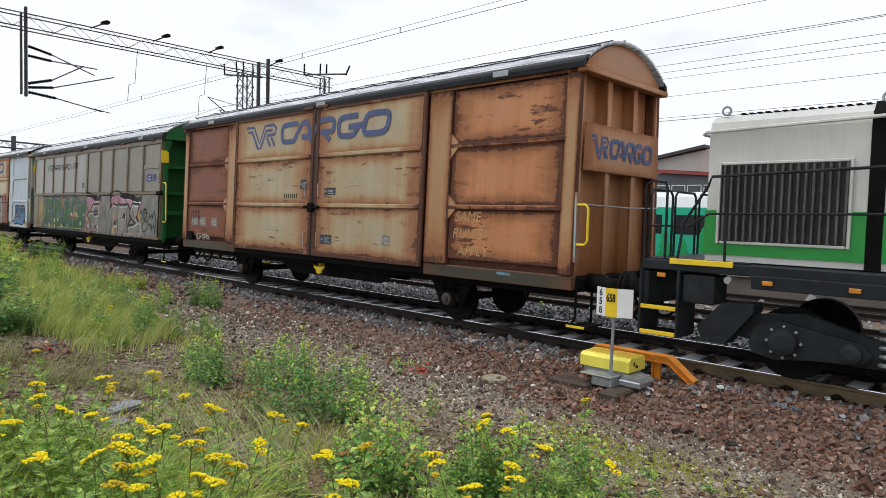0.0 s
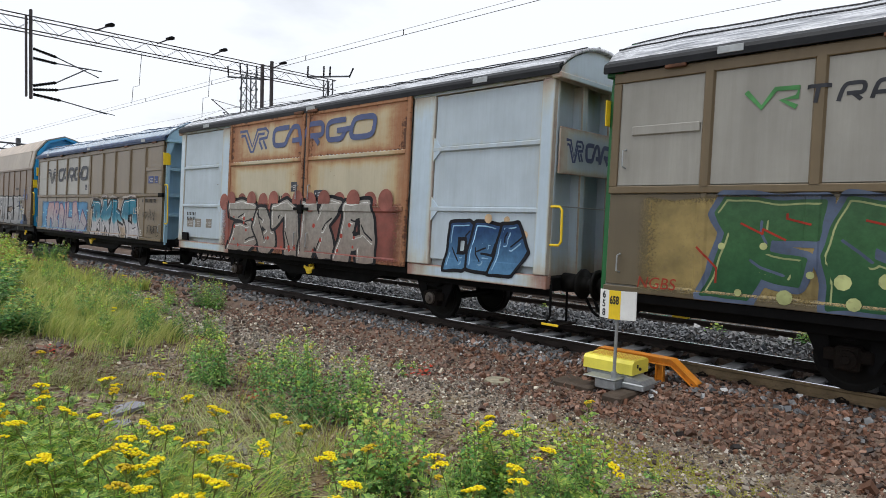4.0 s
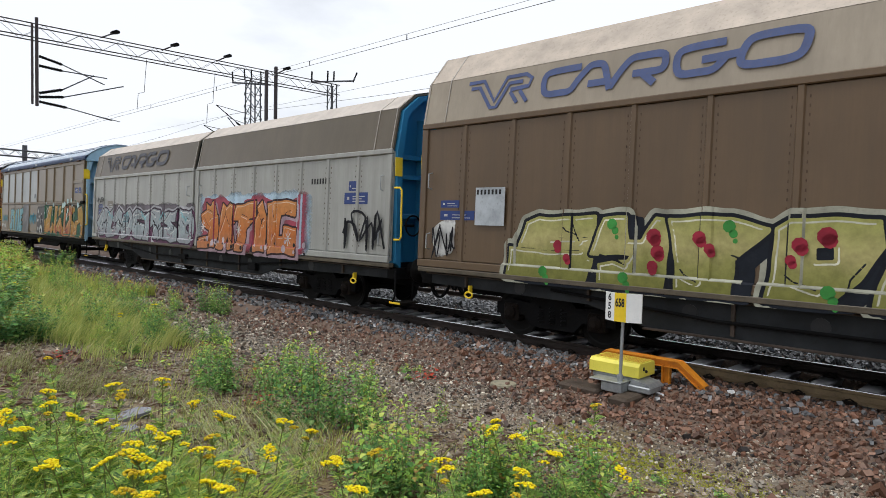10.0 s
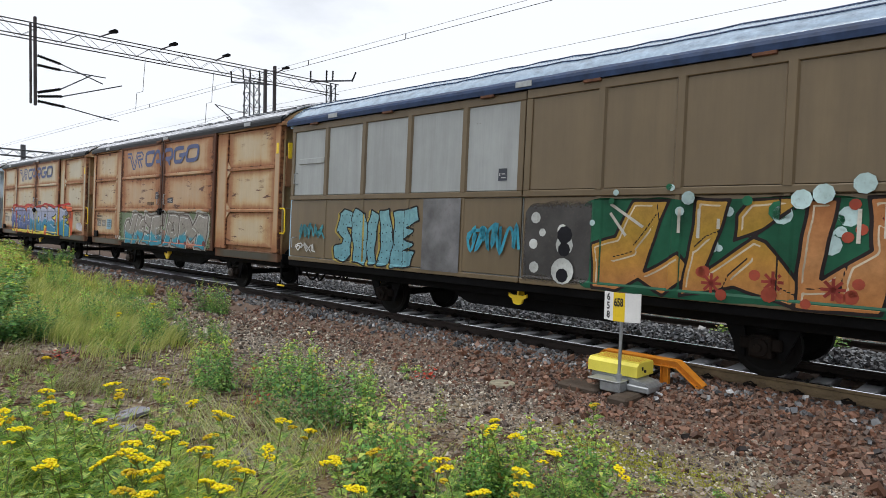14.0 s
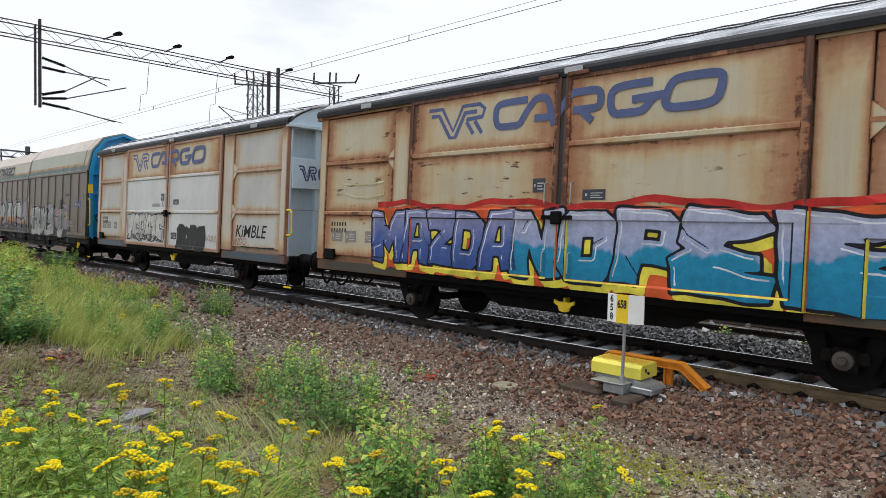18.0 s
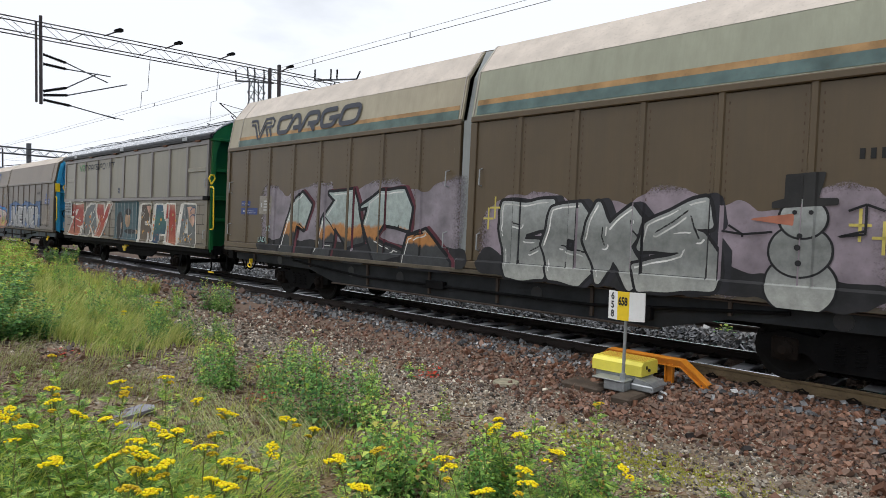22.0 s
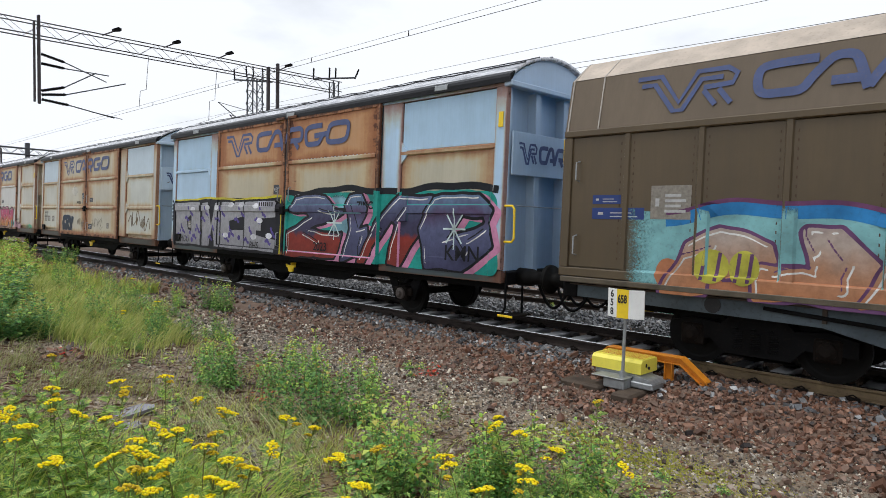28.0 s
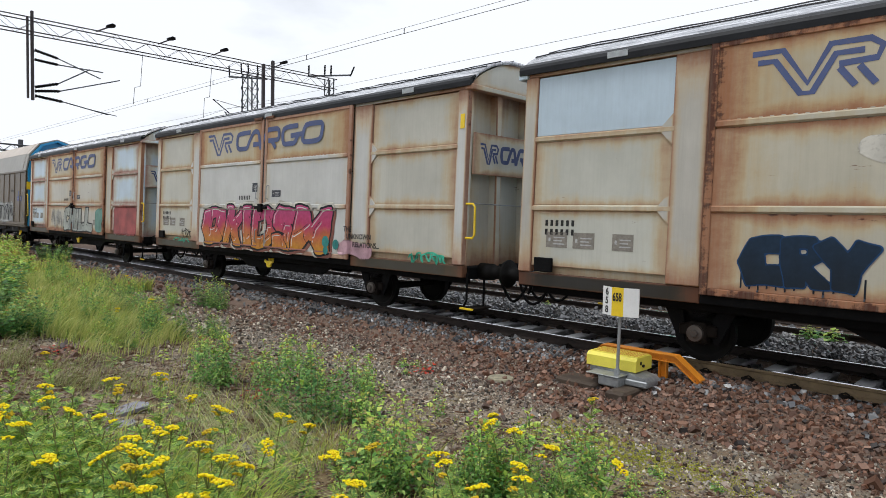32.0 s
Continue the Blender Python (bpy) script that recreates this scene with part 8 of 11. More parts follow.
# pink and orange letters
CANDY = ((1.2, (0.55, 0.25, 0.03)), (1.6, (0.52, 0.13, 0.06)), (1.8, (0.48, 0.045, 0.13)), (2.2, (0.50, 0.07, 0.20)))
graffiti(W16, [(3.6, 5.1, "30 08 2i 8k jh k5 e0|89 9e ce b9"), (5.0, 6.0, "00 2k 9k 9d hk kf e9 k0 c0 86 60"), (5.95, 6.6, "40 2k fk g0"), (6.55, 7.7, "D"), (7.6, 8.6, "S"), (8.5, 10.1, "00 1k 7k ac ek jk k0 e0 a6 60")], 1.20, 2.24, [CANDY], INK, 0.05, 0.06, 0.02, 0.04, 76, (0.20, 0.08, 0.06), (0.50, 0.48, 0.42), CHALK, (0.10, -0.06), cuts=4)
words(W16, "THE", 10.6, 1.72, 0.16, INK, YA, 0.004)
words(W16, "UNKNOWN", 10.7, 1.56, 0.16, INK, -1.612, 0.004)
words(W16, "RELATIONS...", 10.95, 1.38, 0.16, INK, -1.612, 0.004)
spots(W16, [(9.9, 1.45, 0.14), (9.95, 1.25, 0.10), (10.3, 1.4, 0.12)], (0.05, 0.26, 0.24), 0.014)
cloud(W16, 10.3, 11.5, 1.12, 1.5, (0.46, 0.28, 0.32), 0.004, 79, 0.1)
tag_scrawl(W16, 12.7, 1.15, 1.0, 0.22, (0.06, 0.42, 0.28), -1.506, 77, 6, 0.035)
tag_scrawl(W16, 2.0, 1.25, 0.8, 0.3, INK, -1.506, 78, 5, 0.025)
tag_scrawl(W16, 1.4, 1.1, 1.1, 0.15, (0.06, 0.40, 0.28), -1.506, 79, 6, 0.03)

# brick-red corner
cloud(W17, 11.6, 13.9, 1.12, 2.25, (0.30, 0.05, 0.05), 0.003, 80, 0.04)
graffiti(W17, [(5.8, 6.7, "C"), (6.6, 7.4, "H"), (7.35, 7.8, "I"), (7.8, 8.6, "L"), (8.6, 9.5, "L")], 1.2, 2.1, [(0.33, 0.35, 0.32)], INK, 0.05, 0.05, 0.02, 0.03, 81)
tag_scrawl(W17, 4.0, 1.2, 1.6, 0.9, (0.20, 0.20, 0.20), YA, 82, 5, 0.04)
cloud(W17, 9.7, 10.6, 1.15, 2.1, (0.10, 0.24, 0.20), 0.003, 83, 0.1)
cloud(W18, 11.0, 16.5, 1.3, 2.4, (0.30, 0.31, 0.30), 0.003, 84, 0.10)
tag_scrawl(W18, 11.2, 1.4, 5.0, 0.9, INK, YC2 - 0.003, 85, 10, 0.07)
for w in (W8, W9, W14, W16):
    part("yellow_plate", Shape().box(14.03, 14.14, -1.545, -1.533, 3.78, 4.06, 0.003).lean(), YELLOW, w, "yellow marker plate")


# ---- the locomotive ----
def locomotive():
    """A centre-cab diesel: its rear hood, platform, steps and bogie come past."""
    rear = -4.62
    w = empty("locomotive", pose(rear, TRACK_Y, 0))
    tagged(w, "green and white diesel locomotive with dark grey frame", "locomotive")
    WAGONS.append((w, rear))
    LW = steel_paint("loco_white", (0.60, 0.60, 0.56), 0.05, 0.25, 91, 0.4, scratch=0)
    LG = steel_paint("loco_green", (0.03, 0.30, 0.055), 0.03, 0.15, 92, 0.4, scratch=0)
    LF = plain("loco_frame_grey", (0.020, 0.024, 0.027), 0.6, 0.0, 0.4, 3, 0.15, (0.03, 0.025, 0.02), 0.3, 0.15)
    LOUVRE = plain("louvre_grey", (0.16, 0.15, 0.145), 0.5, 0.2, 0.3, 4, 0.1)
    L = 14.0
    part("deck", Shape().box(0.0, L, -1.42, 1.42, 1.40, 1.55, 0.015), LF, w, "dark grey walkway deck")
    part("deck_sill", Shape().box(1.6, L, -1.45, -1.36, 1.24, 1.42, 0.01), LF, w)
    part("deck_sill", Shape().box(1.6, L, 1.36, 1.45, 1.24, 1.42, 0.01), LF, w)
    part("tread_plate", Shape().box(0.02, 1.5, -1.38, 1.38, 1.552, 1.57), LF, w)
    for x0, x1 in ((0.45, 1.35),):
        part("yellow_edge", Shape().box(x0, x1, -1.44, -1.405, 1.50, 1.58, 0.005), YELLOW, w, "yellow tread edge")
    def hood(x0, x1):
        prof = [(-1.08, 1.57), (-1.08, 3.42), (-1.04, 3.56), (-0.90, 3.66), (-0.3, 3.76), (0.3, 3.76), (0.90, 3.66), (1.04, 3.56), (1.08, 3.42), (1.08, 1.57)]
        return Shape().prism(prof, 0, x0, x1)
    h = part("hood", hood(0.82, 2.82), LW, w, "white engine hood with rounded roof")
    h2 = part("hood", hood(3.0, 7.0), LW, w)
    part("hood_band", Shape().prism([(-1.10, 1.56), (-1.10, 3.46), (-0.92, 3.70), (0, 3.79), (0.92, 3.70), (1.10, 3.46), (1.10, 1.56)], 0, 2.823, 2.997), BLACK_STEEL, w, "dark joint band")
    for x0, x1 in ((0.80, 2.82), (3.0, 7.0)):
        for y0, y1 in ((-1.095, -1.082), (1.082, 1.095)):
            part("green_band", Shape().box(x0, x1, y0, y1, 1.66, 2.30), LG, w, "green livery band")
    part("green_band", Shape().box(0.803, 0.818, -1.08, 1.08, 1.66, 2.30), LG, w)
    # radiator grille
    part("grille_back", Shape().box(1.02, 2.62, -1.102, -1.09, 1.86, 2.94), BLACK, w)
    fr = Shape()
    for a in ((0.98, 1.02, 1.82, 2.98), (2.62, 2.66, 1.82, 2.98)):
        fr.box(a[0], a[1], -1.14, -1.09, a[2], a[3], 0.008)
    fr.box(1.023, 2.617, -1.12, -1.09, 2.94, 2.98, 0.008)
    fr.box(1.023, 2.617, -1.12, -1.09, 1.82, 1.86, 0.008)
    part("grille_frame", fr, LW, w)
    for i in range(17):
        x = 1.06 + i * 0.095
        part("louvre", Shape().prism([(x, -1.105), (x + 0.006, -1.15), (x + 0.020, -1.165), (x + 0.032, -1.15), (x + 0.032, -1.105)], 2, 1.87, 2.93), LOUVRE, w)
    for i in range(17):
        x = 1.0 + i * 0.115
        part("roof_grate", Shape().box(x, x + 0.06, -0.42, 0.42, 3.752, 3.772), BLACK_STEEL, w)
    for x in (0.98, 2.95):
        part("lifting_eye", Shape().pipe([(x + 0.06 * math.cos(t), -0.92, 3.74 + 0.06 * math.sin(t)) for t in [k * 2 * math.pi / 12 for k in range(13)]], 0.018, 6), GALV, w)
    part("gutter_rail", Shape().pipe([(0.74, 0.6, 3.40), (0.72, -1.05, 3.40), (0.80, -1.14, 3.42), (3.0, -1.14, 3.48)], 0.025, 6), LW, w)
    part("exhaust_light", Shape().rod((0.74, -0.6, 3.55), (0.84, -0.6, 3.55), 0.12, 14), BLACK, w)
    # cab beyond the hood
    part("cab", Shape().prism([(-1.42, 1.57), (-1.42, 3.6), (-1.2, 4.25), (1.2, 4.25), (1.42, 3.6), (1.42, 1.57)], 0, 7.1, 9.6), LW, w)
    part("cab_window", Shape().box(7.5, 9.2, -1.44, -1.40, 2.6, 3.5, 0.03), GLASS_LOCO, w)
    part("hood", hood(9.7, 13.2), LW, w)
    # railings
    def rail(pts, r=0.02):
        part("handrail", Shape().pipe(pts, r, 8), LF, w, "grey tube railing")
    y = -1.40
    rail([(0.55, y, 1.56), (0.62, y, 2.1), (0.95, y, 2.62), (1.0, y, 2.76), (3.2, y, 2.84), (7.0, y, 2.86)])
    rail([(0.68, y, 2.05), (0.98, y, 2.24), (3.2, y, 2.27), (7.0, y, 2.27)], 0.016)
    for x in (1.22, 3.14, 5.2):
        rail([(x, y, 1.56), (x, y, 2.80)])
    rail([(0.03, y, 0.5), (0.03, y, 1.55), (0.03, y, 2.66), (0.12, y + 0.02, 2.72), (0.30, y + 0.05, 2.70), (0.33, y + 0.06, 2.60), (0.33, y + 0.06, 1.56)])
    for y0, y1 in ((-1.3, -0.55), (-0.45, 0.35), (0.5, 1.3)):
        rail([(0.06, y0, 1.56), (0.06, y0, 2.52), (0.06, y0 + 0.08, 2.60), (0.06, y1 - 0.08, 2.60), (0.06, y1, 2.52), (0.06, y1, 1.56)])
        rail([(0.06, y0, 2.05), (0.06, y1, 2.05)], 0.016)
    # corner steps
    for x in (0.0, 0.58):
        part("step_frame", Shape().box(x, x + 0.04, -1.46, -0.85, 0.42, 1.40, 0.008), LF, w)
    for z in (0.44, 0.82):
        part("step_tread", Shape().box(0.04, 0.58, -1.44, -0.95, z, z + 0.03, 0.004), DARK_RUST, w)
        part("step_edge", Shape().box(0.04, 0.58, -1.47, -1.442, z - 0.01, z + 0.05, 0.004), YELLOW, w, "yellow step edge")
    part("tool_box", Shape().box(0.64, 1.10, -1.40, -0.9, 0.95, 1.36, 0.02), LF, w)
    for x in (0.28, 1.75, 2.75, 4.8):
        part("marker_lamp", Shape().box(x, x + 0.13, -1.475, -1.45, 1.30, 1.36, 0.006), ORANGE, w, "orange reflector")
    part("round_plug", Shape().rod((1.30, -1.47, 1.33), (1.30, -1.40, 1.33), 0.05, 12), GALV, w)
    part("headstock", Shape().box(-0.02, 0.12, -1.40, 1.40, 0.85, 1.38, 0.02), LF, w)
    end_gear(w, 0.0, -1, 0.46)
    # bogie: frame, rods and springs
    cow = Shape().prism([(0.85, 0.62), (1.2, 1.0), (1.62, 1.02), (1.62, 0.9), (1.25, 0.42), (0.95, 0.42)], 1, -1.35, -0.95)
    part("sand_box", cow, LF, w, "dark grey angled sand box")
    for x in (2.0, 3.9):
        wheelset(w, x, 0.50)
    bf = Shape().prism([(1.3, 0.55), (1.5, 0.86), (2.2, 0.95), (3.0, 0.72), (3.7, 0.95), (4.6, 0.86), (4.6, 0.55), (3.2, 0.36), (2.6, 0.36)], 1, -1.18, -1.05)
    part("bogie_frame", bf, LF, w)
    arm = Shape().prism([(1.55, 0.50), (1.62, 0.72), (1.9, 0.84), (2.3, 0.76), (2.9, 0.66), (3.0, 0.52), (2.9, 0.40), (2.3, 0.36), (1.9, 0.30), (1.6, 0.36)], 1, -1.28, -1.18)
    part("axle_arm", arm, LF, w, "cast axle guide arm")
    part("axle_cap", Shape().lathe([(-0.12, 0.10), (-0.10, 0.17), (-0.02, 0.19), (0.0, 0.19)], (2.0, -1.28, 0.56), 1, 20), LF, w)
    part("axle_cap", Shape().lathe([(-0.10, 0.06), (-0.08, 0.12), (0.0, 0.13)], (2.78, -1.28, 0.53), 1, 16), LF, w)
    for i in range(8):
        t = i * math.pi / 4
        part("bolt", Shape().rod((2.0 + 0.21 * math.cos(t), -1.31, 0.56 + 0.21 * math.sin(t)), (2.0 + 0.21 * math.cos(t), -1.27, 0.56 + 0.21 * math.sin(t)), 0.02, 6), GALV, w)
    c = Shape().pipe([(3.22 + 0.16 * math.cos(k * 0.5), -1.12 + 0.16 * math.sin(k * 0.5), 0.36 + k * 0.0085) for k in range(72)], 0.028, 6)
    part("coil_spring", c, GALV, w, "grey coil spring")
    part("fuel_tank", Shape().box(5.0, 9.0, -1.3, 1.3, 0.4, 1.2, 0.08), LF, w)
    for x in (10.6, 12.4):
        wheelset(w, x, 0.50)
    part("bogie_frame", Shape().prism([(9.9, 0.55), (10.2, 0.9), (12.9, 0.9), (13.2, 0.55), (11.8, 0.36), (11.2, 0.36)], 1, -1.18, -1.05), LF, w)
    part("front_headstock", Shape().box(13.9, 14.02, -1.40, 1.40, 0.85, 1.38, 0.02), LF, w)


GLASS_LOCO = plain("cab_glass", (0.02, 0.025, 0.03), 0.08, 0.0, 0.2, 1, 0.0, (0.02, 0.02, 0.02), 0.1, 0.8)
locomotive()
# ---- ground ----
def step01(a, b, v):
    t = min(1, max(0, (v - a) / (b - a)))
    return t * t * (3 - 2 * t)


def ground_z(x, y):
    """The lie of the land: a ballast bed, a trough beside it, and a bank that rises to the camera."""
    bank = 0.62 * min(1, max(0, (7.0 - y) / 6.0)) ** 1.2
    left = 0.25 * min(1, max(0, (-x - 9) / 14)) * min(1, max(0, (7.2 - y) / 4))
    bed = 0.13 * min(1, max(0, (y - 8.1) / 0.8)) * (1 - step01(9.7, 9.9, y) * (1 - step01(11.35, 11.55, y)))
    near = 1.0 if (-40 < x < 5 and -3 < y < 8) else 0.3
    return -0.32 + bank + left + bed + near * (0.045 * noise.noise((x * 0.7, y * 0.7, 0)) + 0.02 * noise.noise((x * 2.5, y * 2.5, 4)))


def soil_material():
    m, n, l, b = nodes_of("gravelly_soil", 0.85, 0.0, 0.3)
    v = coords(n, l)
    big = noise_of(n, l, v, 0.5, 6, 0.6)
    mid = noise_of(n, l, v, 4, 6, 0.65)
    vor = n.new("ShaderNodeTexVoronoi")
    vor.inputs["Scale"].default_value = 42
    l.new(v, vor.inputs["Vector"])
    g = mix_of(n, l, vor.outputs["Color"], (0.085, 0.064, 0.044), (0.41, 0.335, 0.24))
    moss = mix_of(n, l, mid, (0.16, 0.14, 0.04), (0.28, 0.22, 0.09))
    c = mix_of(n, l, ramp_of(n, l, big, 0.47, 0.64), g, moss)
    c = mix_of(n, l, ramp_of(n, l, mid, 0.52, 0.7), c, (0.11, 0.058, 0.036))
    # ballast fines past y = 6, colour toned down for shade between the stones
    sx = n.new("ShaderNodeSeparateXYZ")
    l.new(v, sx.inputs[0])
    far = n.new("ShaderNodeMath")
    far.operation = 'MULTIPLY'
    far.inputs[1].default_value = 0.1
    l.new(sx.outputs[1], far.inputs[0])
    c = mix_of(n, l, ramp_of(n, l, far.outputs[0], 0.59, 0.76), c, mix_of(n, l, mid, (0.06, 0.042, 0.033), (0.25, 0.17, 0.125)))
    l.new(c, b.inputs["Base Color"])
    bump_of(n, l, b, vor.outputs["Distance"], 0.7, 0.02)
    return m


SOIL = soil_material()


def grid_ground():
    s = Shape()
    xs = [-600, -300, -120, -80, -60] + [-50 + 0.5 * i for i in range(70)] + [-15 + 0.2 * i for i in range(90)] + [4, 7, 12, 20, 30, 50, 90, 150, 300, 600]
    ys = [-300, -80, -40, -20, -10, -5] + [-3 + 0.5 * i for i in range(6)] + [0.2 * i for i in range(70)] + [14, 18, 21.6, 40, 70, 120, 250, 900]
    pts = []
    for y in ys:
        for x in xs:
            z = ground_z(x, y)
            pts.append((x, y, z))
    n = len(xs)
    s.add(pts, [(j * n + i, j * n + i + 1, (j + 1) * n + i + 1, (j + 1) * n + i) for j in range(len(ys) - 1) for i in range(n - 1)])
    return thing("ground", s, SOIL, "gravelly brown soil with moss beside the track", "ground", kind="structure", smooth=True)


grid_ground()


# ---- stones ----
def stone_material(name, cols, rough=0.55):
    m, n, l, b = nodes_of(name, rough, 0.0, 0.5)
    geo = n.new("ShaderNodeNewGeometry")
    r = n.new("ShaderNodeValToRGB")
    el = r.color_ramp.elements
    while len(el) < len(cols):
        el.new(0.5)
    for i, c in enumerate(cols):
        el[i].position = i / (len(cols) - 1)
        el[i].color = (*c, 1)
    l.new(geo.outputs["Random Per Island"], r.inputs[0])
    v = coords(n, l)
    f = noise_of(n, l, v, 60, 4)
    l.new(mix_of(n, l, 0.45, r.outputs[0], mix_of(n, l, f, (0.02, 0.016, 0.014), (0.3, 0.27, 0.25)), 'OVERLAY'), b.inputs["Base Color"])
    bump_of(n, l, b, f, 0.4, 0.006)
    return m


RED_STONES = stone_material("red_brown_ballast", [(0.075, 0.042, 0.028), (0.27, 0.125, 0.072), (0.12, 0.066, 0.045), (0.42, 0.235, 0.155), (0.022, 0.018, 0.018), (0.32, 0.20, 0.14)], 0.55)
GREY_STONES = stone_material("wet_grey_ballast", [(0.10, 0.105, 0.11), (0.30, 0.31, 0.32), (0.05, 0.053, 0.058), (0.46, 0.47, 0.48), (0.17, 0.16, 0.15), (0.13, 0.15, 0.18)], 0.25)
# darker grey ballast: the shade under the train put into the stone colour
SHADED_STONES = stone_material("oil_stained_ballast", [(0.030, 0.030, 0.032), (0.09, 0.09, 0.095), (0.018, 0.018, 0.02), (0.14, 0.14, 0.145), (0.05, 0.045, 0.042)], 0.3)
GRIT = stone_material("path_grit", [(0.26, 0.22, 0.16), (0.50, 0.45, 0.37), (0.06, 0.05, 0.04), (0.76, 0.72, 0.64), (0.27, 0.18, 0.12), (0.03, 0.026, 0.022), (0.40, 0.34, 0.26)], 0.7)


def stones(name, label, mat, count, xlo, xhi, ylo, yhi, size, seed, keep=None, sink=0.25, zf=None, category="ballast"):
    """Broken stones strewn over a patch of ground, as one mesh."""
    rng = np.random.default_rng(seed)
    xs = rng.uniform(xlo, xhi, count)
    ys = rng.uniform(ylo, yhi, count)
    if keep:
        ok = np.array([rng.random() < keep(a, b) for a, b in zip(xs, ys)])
        xs, ys = xs[ok], ys[ok]
    k = len(xs)
    zf = zf or ground_z
    zs = np.array([zf(a, b) for a, b in zip(xs, ys)])
    cube = np.array([(x, y, z) for z in (-1, 1) for y in (-1, 1) for x in (-1, 1)], float)
    P = cube[None] * rng.uniform(0.45, 1.0, (k, 8, 3))
    P *= (size * rng.lognormal(0, 0.32, k))[:, None, None] * rng.uniform([0.75, 0.6, 0.45], [1.25, 1.0, 0.8], (k, 3))[:, None, :]
    q = rng.normal(size=(k, 4))
    q[:, 1:3] *= 0.5
    q /= np.linalg.norm(q, axis=1)[:, None]
    w, x, y, z = q.T
    R = np.stack([np.stack([1 - 2 * (y * y + z * z), 2 * (x * y - w * z), 2 * (x * z + w * y)], -1),
                  np.stack([2 * (x * y + w * z), 1 - 2 * (x * x + z * z), 2 * (y * z - w * x)], -1),
                  np.stack([2 * (x * z - w * y), 2 * (y * z + w * x), 1 - 2 * (x * x + y * y)], -1)], -2)
    P = np.einsum('kij,knj->kni', R, P)
    low = P[:, :, 2].min(1)
    P[:, :, 0] += xs[:, None]
    P[:, :, 1] += ys[:, None]
    P[:, :, 2] += (zs - low * (1 - sink) - 0.01)[:, None]
    F = np.array([(0, 2, 3, 1), (4, 5, 7, 6), (0, 1, 5, 4), (2, 6, 7, 3), (0, 4, 6, 2), (1, 3, 7, 5)])
    me = bpy.data.meshes.new(name)
    me.from_pydata(P.reshape(-1, 3).tolist(), [], (F[None] + 8 * np.arange(k)[:, None, None]).reshape(-1, 4).tolist())
    me.materials.append(mat)
    return tagged(new(name, me), label, category, kind="stuff")


def red_zone(x, y):
    a = step01(6.7, 7.7, y) + 0.06 * step01(5.2, 6.4, y)
    return a * (0.30 + 0.70 * step01(-9.5, -5.5, x)) * (0.75 + 0.5 * noise.noise((x * 0.8, y * 0.8, 3)))


stones("red_ballast", "broken red-brown ballast stones beside the rails", RED_STONES, 46000, -15, 2.0, 5.4, 9.75, 0.025, 1, red_zone)
stones("red_ballast", "scattered red-brown stones along the track", RED_STONES, 5000, -45, -16, 6.4, 9.6, 0.045, 2, lambda x, y: 0.5 * step01(6.4, 8.2, y))


stones("path_grit", "brown pebbles between the path and the rails", GRIT, 9000, -14, -5, 5.6, 9.0, 0.017, 23, lambda x, y: 0.8 - 0.5 * step01(7.6, 8.8, y), 0.2, category="gravel")
stones("red_ballast", "wet red-brown stones in a bare patch of the bank", RED_STONES, 500, -10.3, -9.2, 2.3, 3.1, 0.03, 21, lambda x, y: 1 - step01(0.25, 0.55, math.hypot((x + 9.75) * 0.8, y - 2.75)))


def shoulder_zone(x, y):
    return (0.9 if 8.75 < y < 9.75 else 0.15) * (0.55 + 0.8 * noise.noise((x * 0.9, y * 0.9, 9)) + 0.2) * (0.45 if x > -5.5 else 1)


stones("grey_ballast", "bluish grey ballast along the near rail", GREY_STONES, 9000, -34, 2.5, 8.3, 9.72, 0.034, 3, shoulder_zone)
stones("grey_ballast", "wet grey ballast between the rails, darkened as in shade", SHADED_STONES, 7500, -34, 2.5, 9.92, 11.36, 0.036, 4, None, 0.4, lambda x, y: -0.29)
stones("grey_ballast", "wet grey ballast between the lines", GREY_STONES, 24000, -32, 3, 11.52, 14.3, 0.033, 5, None, 0.2, lambda x, y: -0.20 + 0.10 * step01(11.6, 12.3, y) * (1 - step01(13.4, 14.2, y)))
stones("grey_ballast", "grey ballast on the far lines", GREY_STONES, 8000, -30, 4, 14.3, 21.5, 0.05, 6, None, 0.4, lambda x, y: -0.23)


def grit_zone(x, y):
    return step01(1.6, 3.2, y) * (0.35 + 0.65 * max(step01(4.6, 5.6, y), step01(0.42, 0.56, 0.5 + 0.5 * noise.noise((x * 0.45, y * 0.45, 1)))))


stones("path_grit", "pebbles and dead bits farther along the path", GRIT, 7000, -24, -11.5, 4.2, 8.2, 0.024, 17, None, 0.3, category="gravel")
stones("path_grit", "small pebbles on the trodden path", GRIT, 62000, -12, 1.0, 1.8, 8.0, 0.0120, 7, grit_zone, 0.12, category="gravel")
stones("loose_stone_scatter", "loose pinkish stones lying on the soil", GRIT, 4200, -14, 1, 1.6, 7.4, 0.022, 8, lambda x, y: 0.5 + 0.5 * noise.noise((x * 0.8, y * 0.8, 6)), 0.4, category="stones")


# ---- track ----
def rail_profile():
    return [(-0.07, -0.165), (0.07, -0.165), (0.07, -0.15), (0.012, -0.125), (0.010, -0.05), (0.034, -0.036), (0.036, -0.008), (0.028, 0.0), (-0.028, 0.0), (-0.036, -0.008), (-0.034, -0.036), (-0.010, -0.05), (-0.012, -0.125), (-0.07, -0.15)]


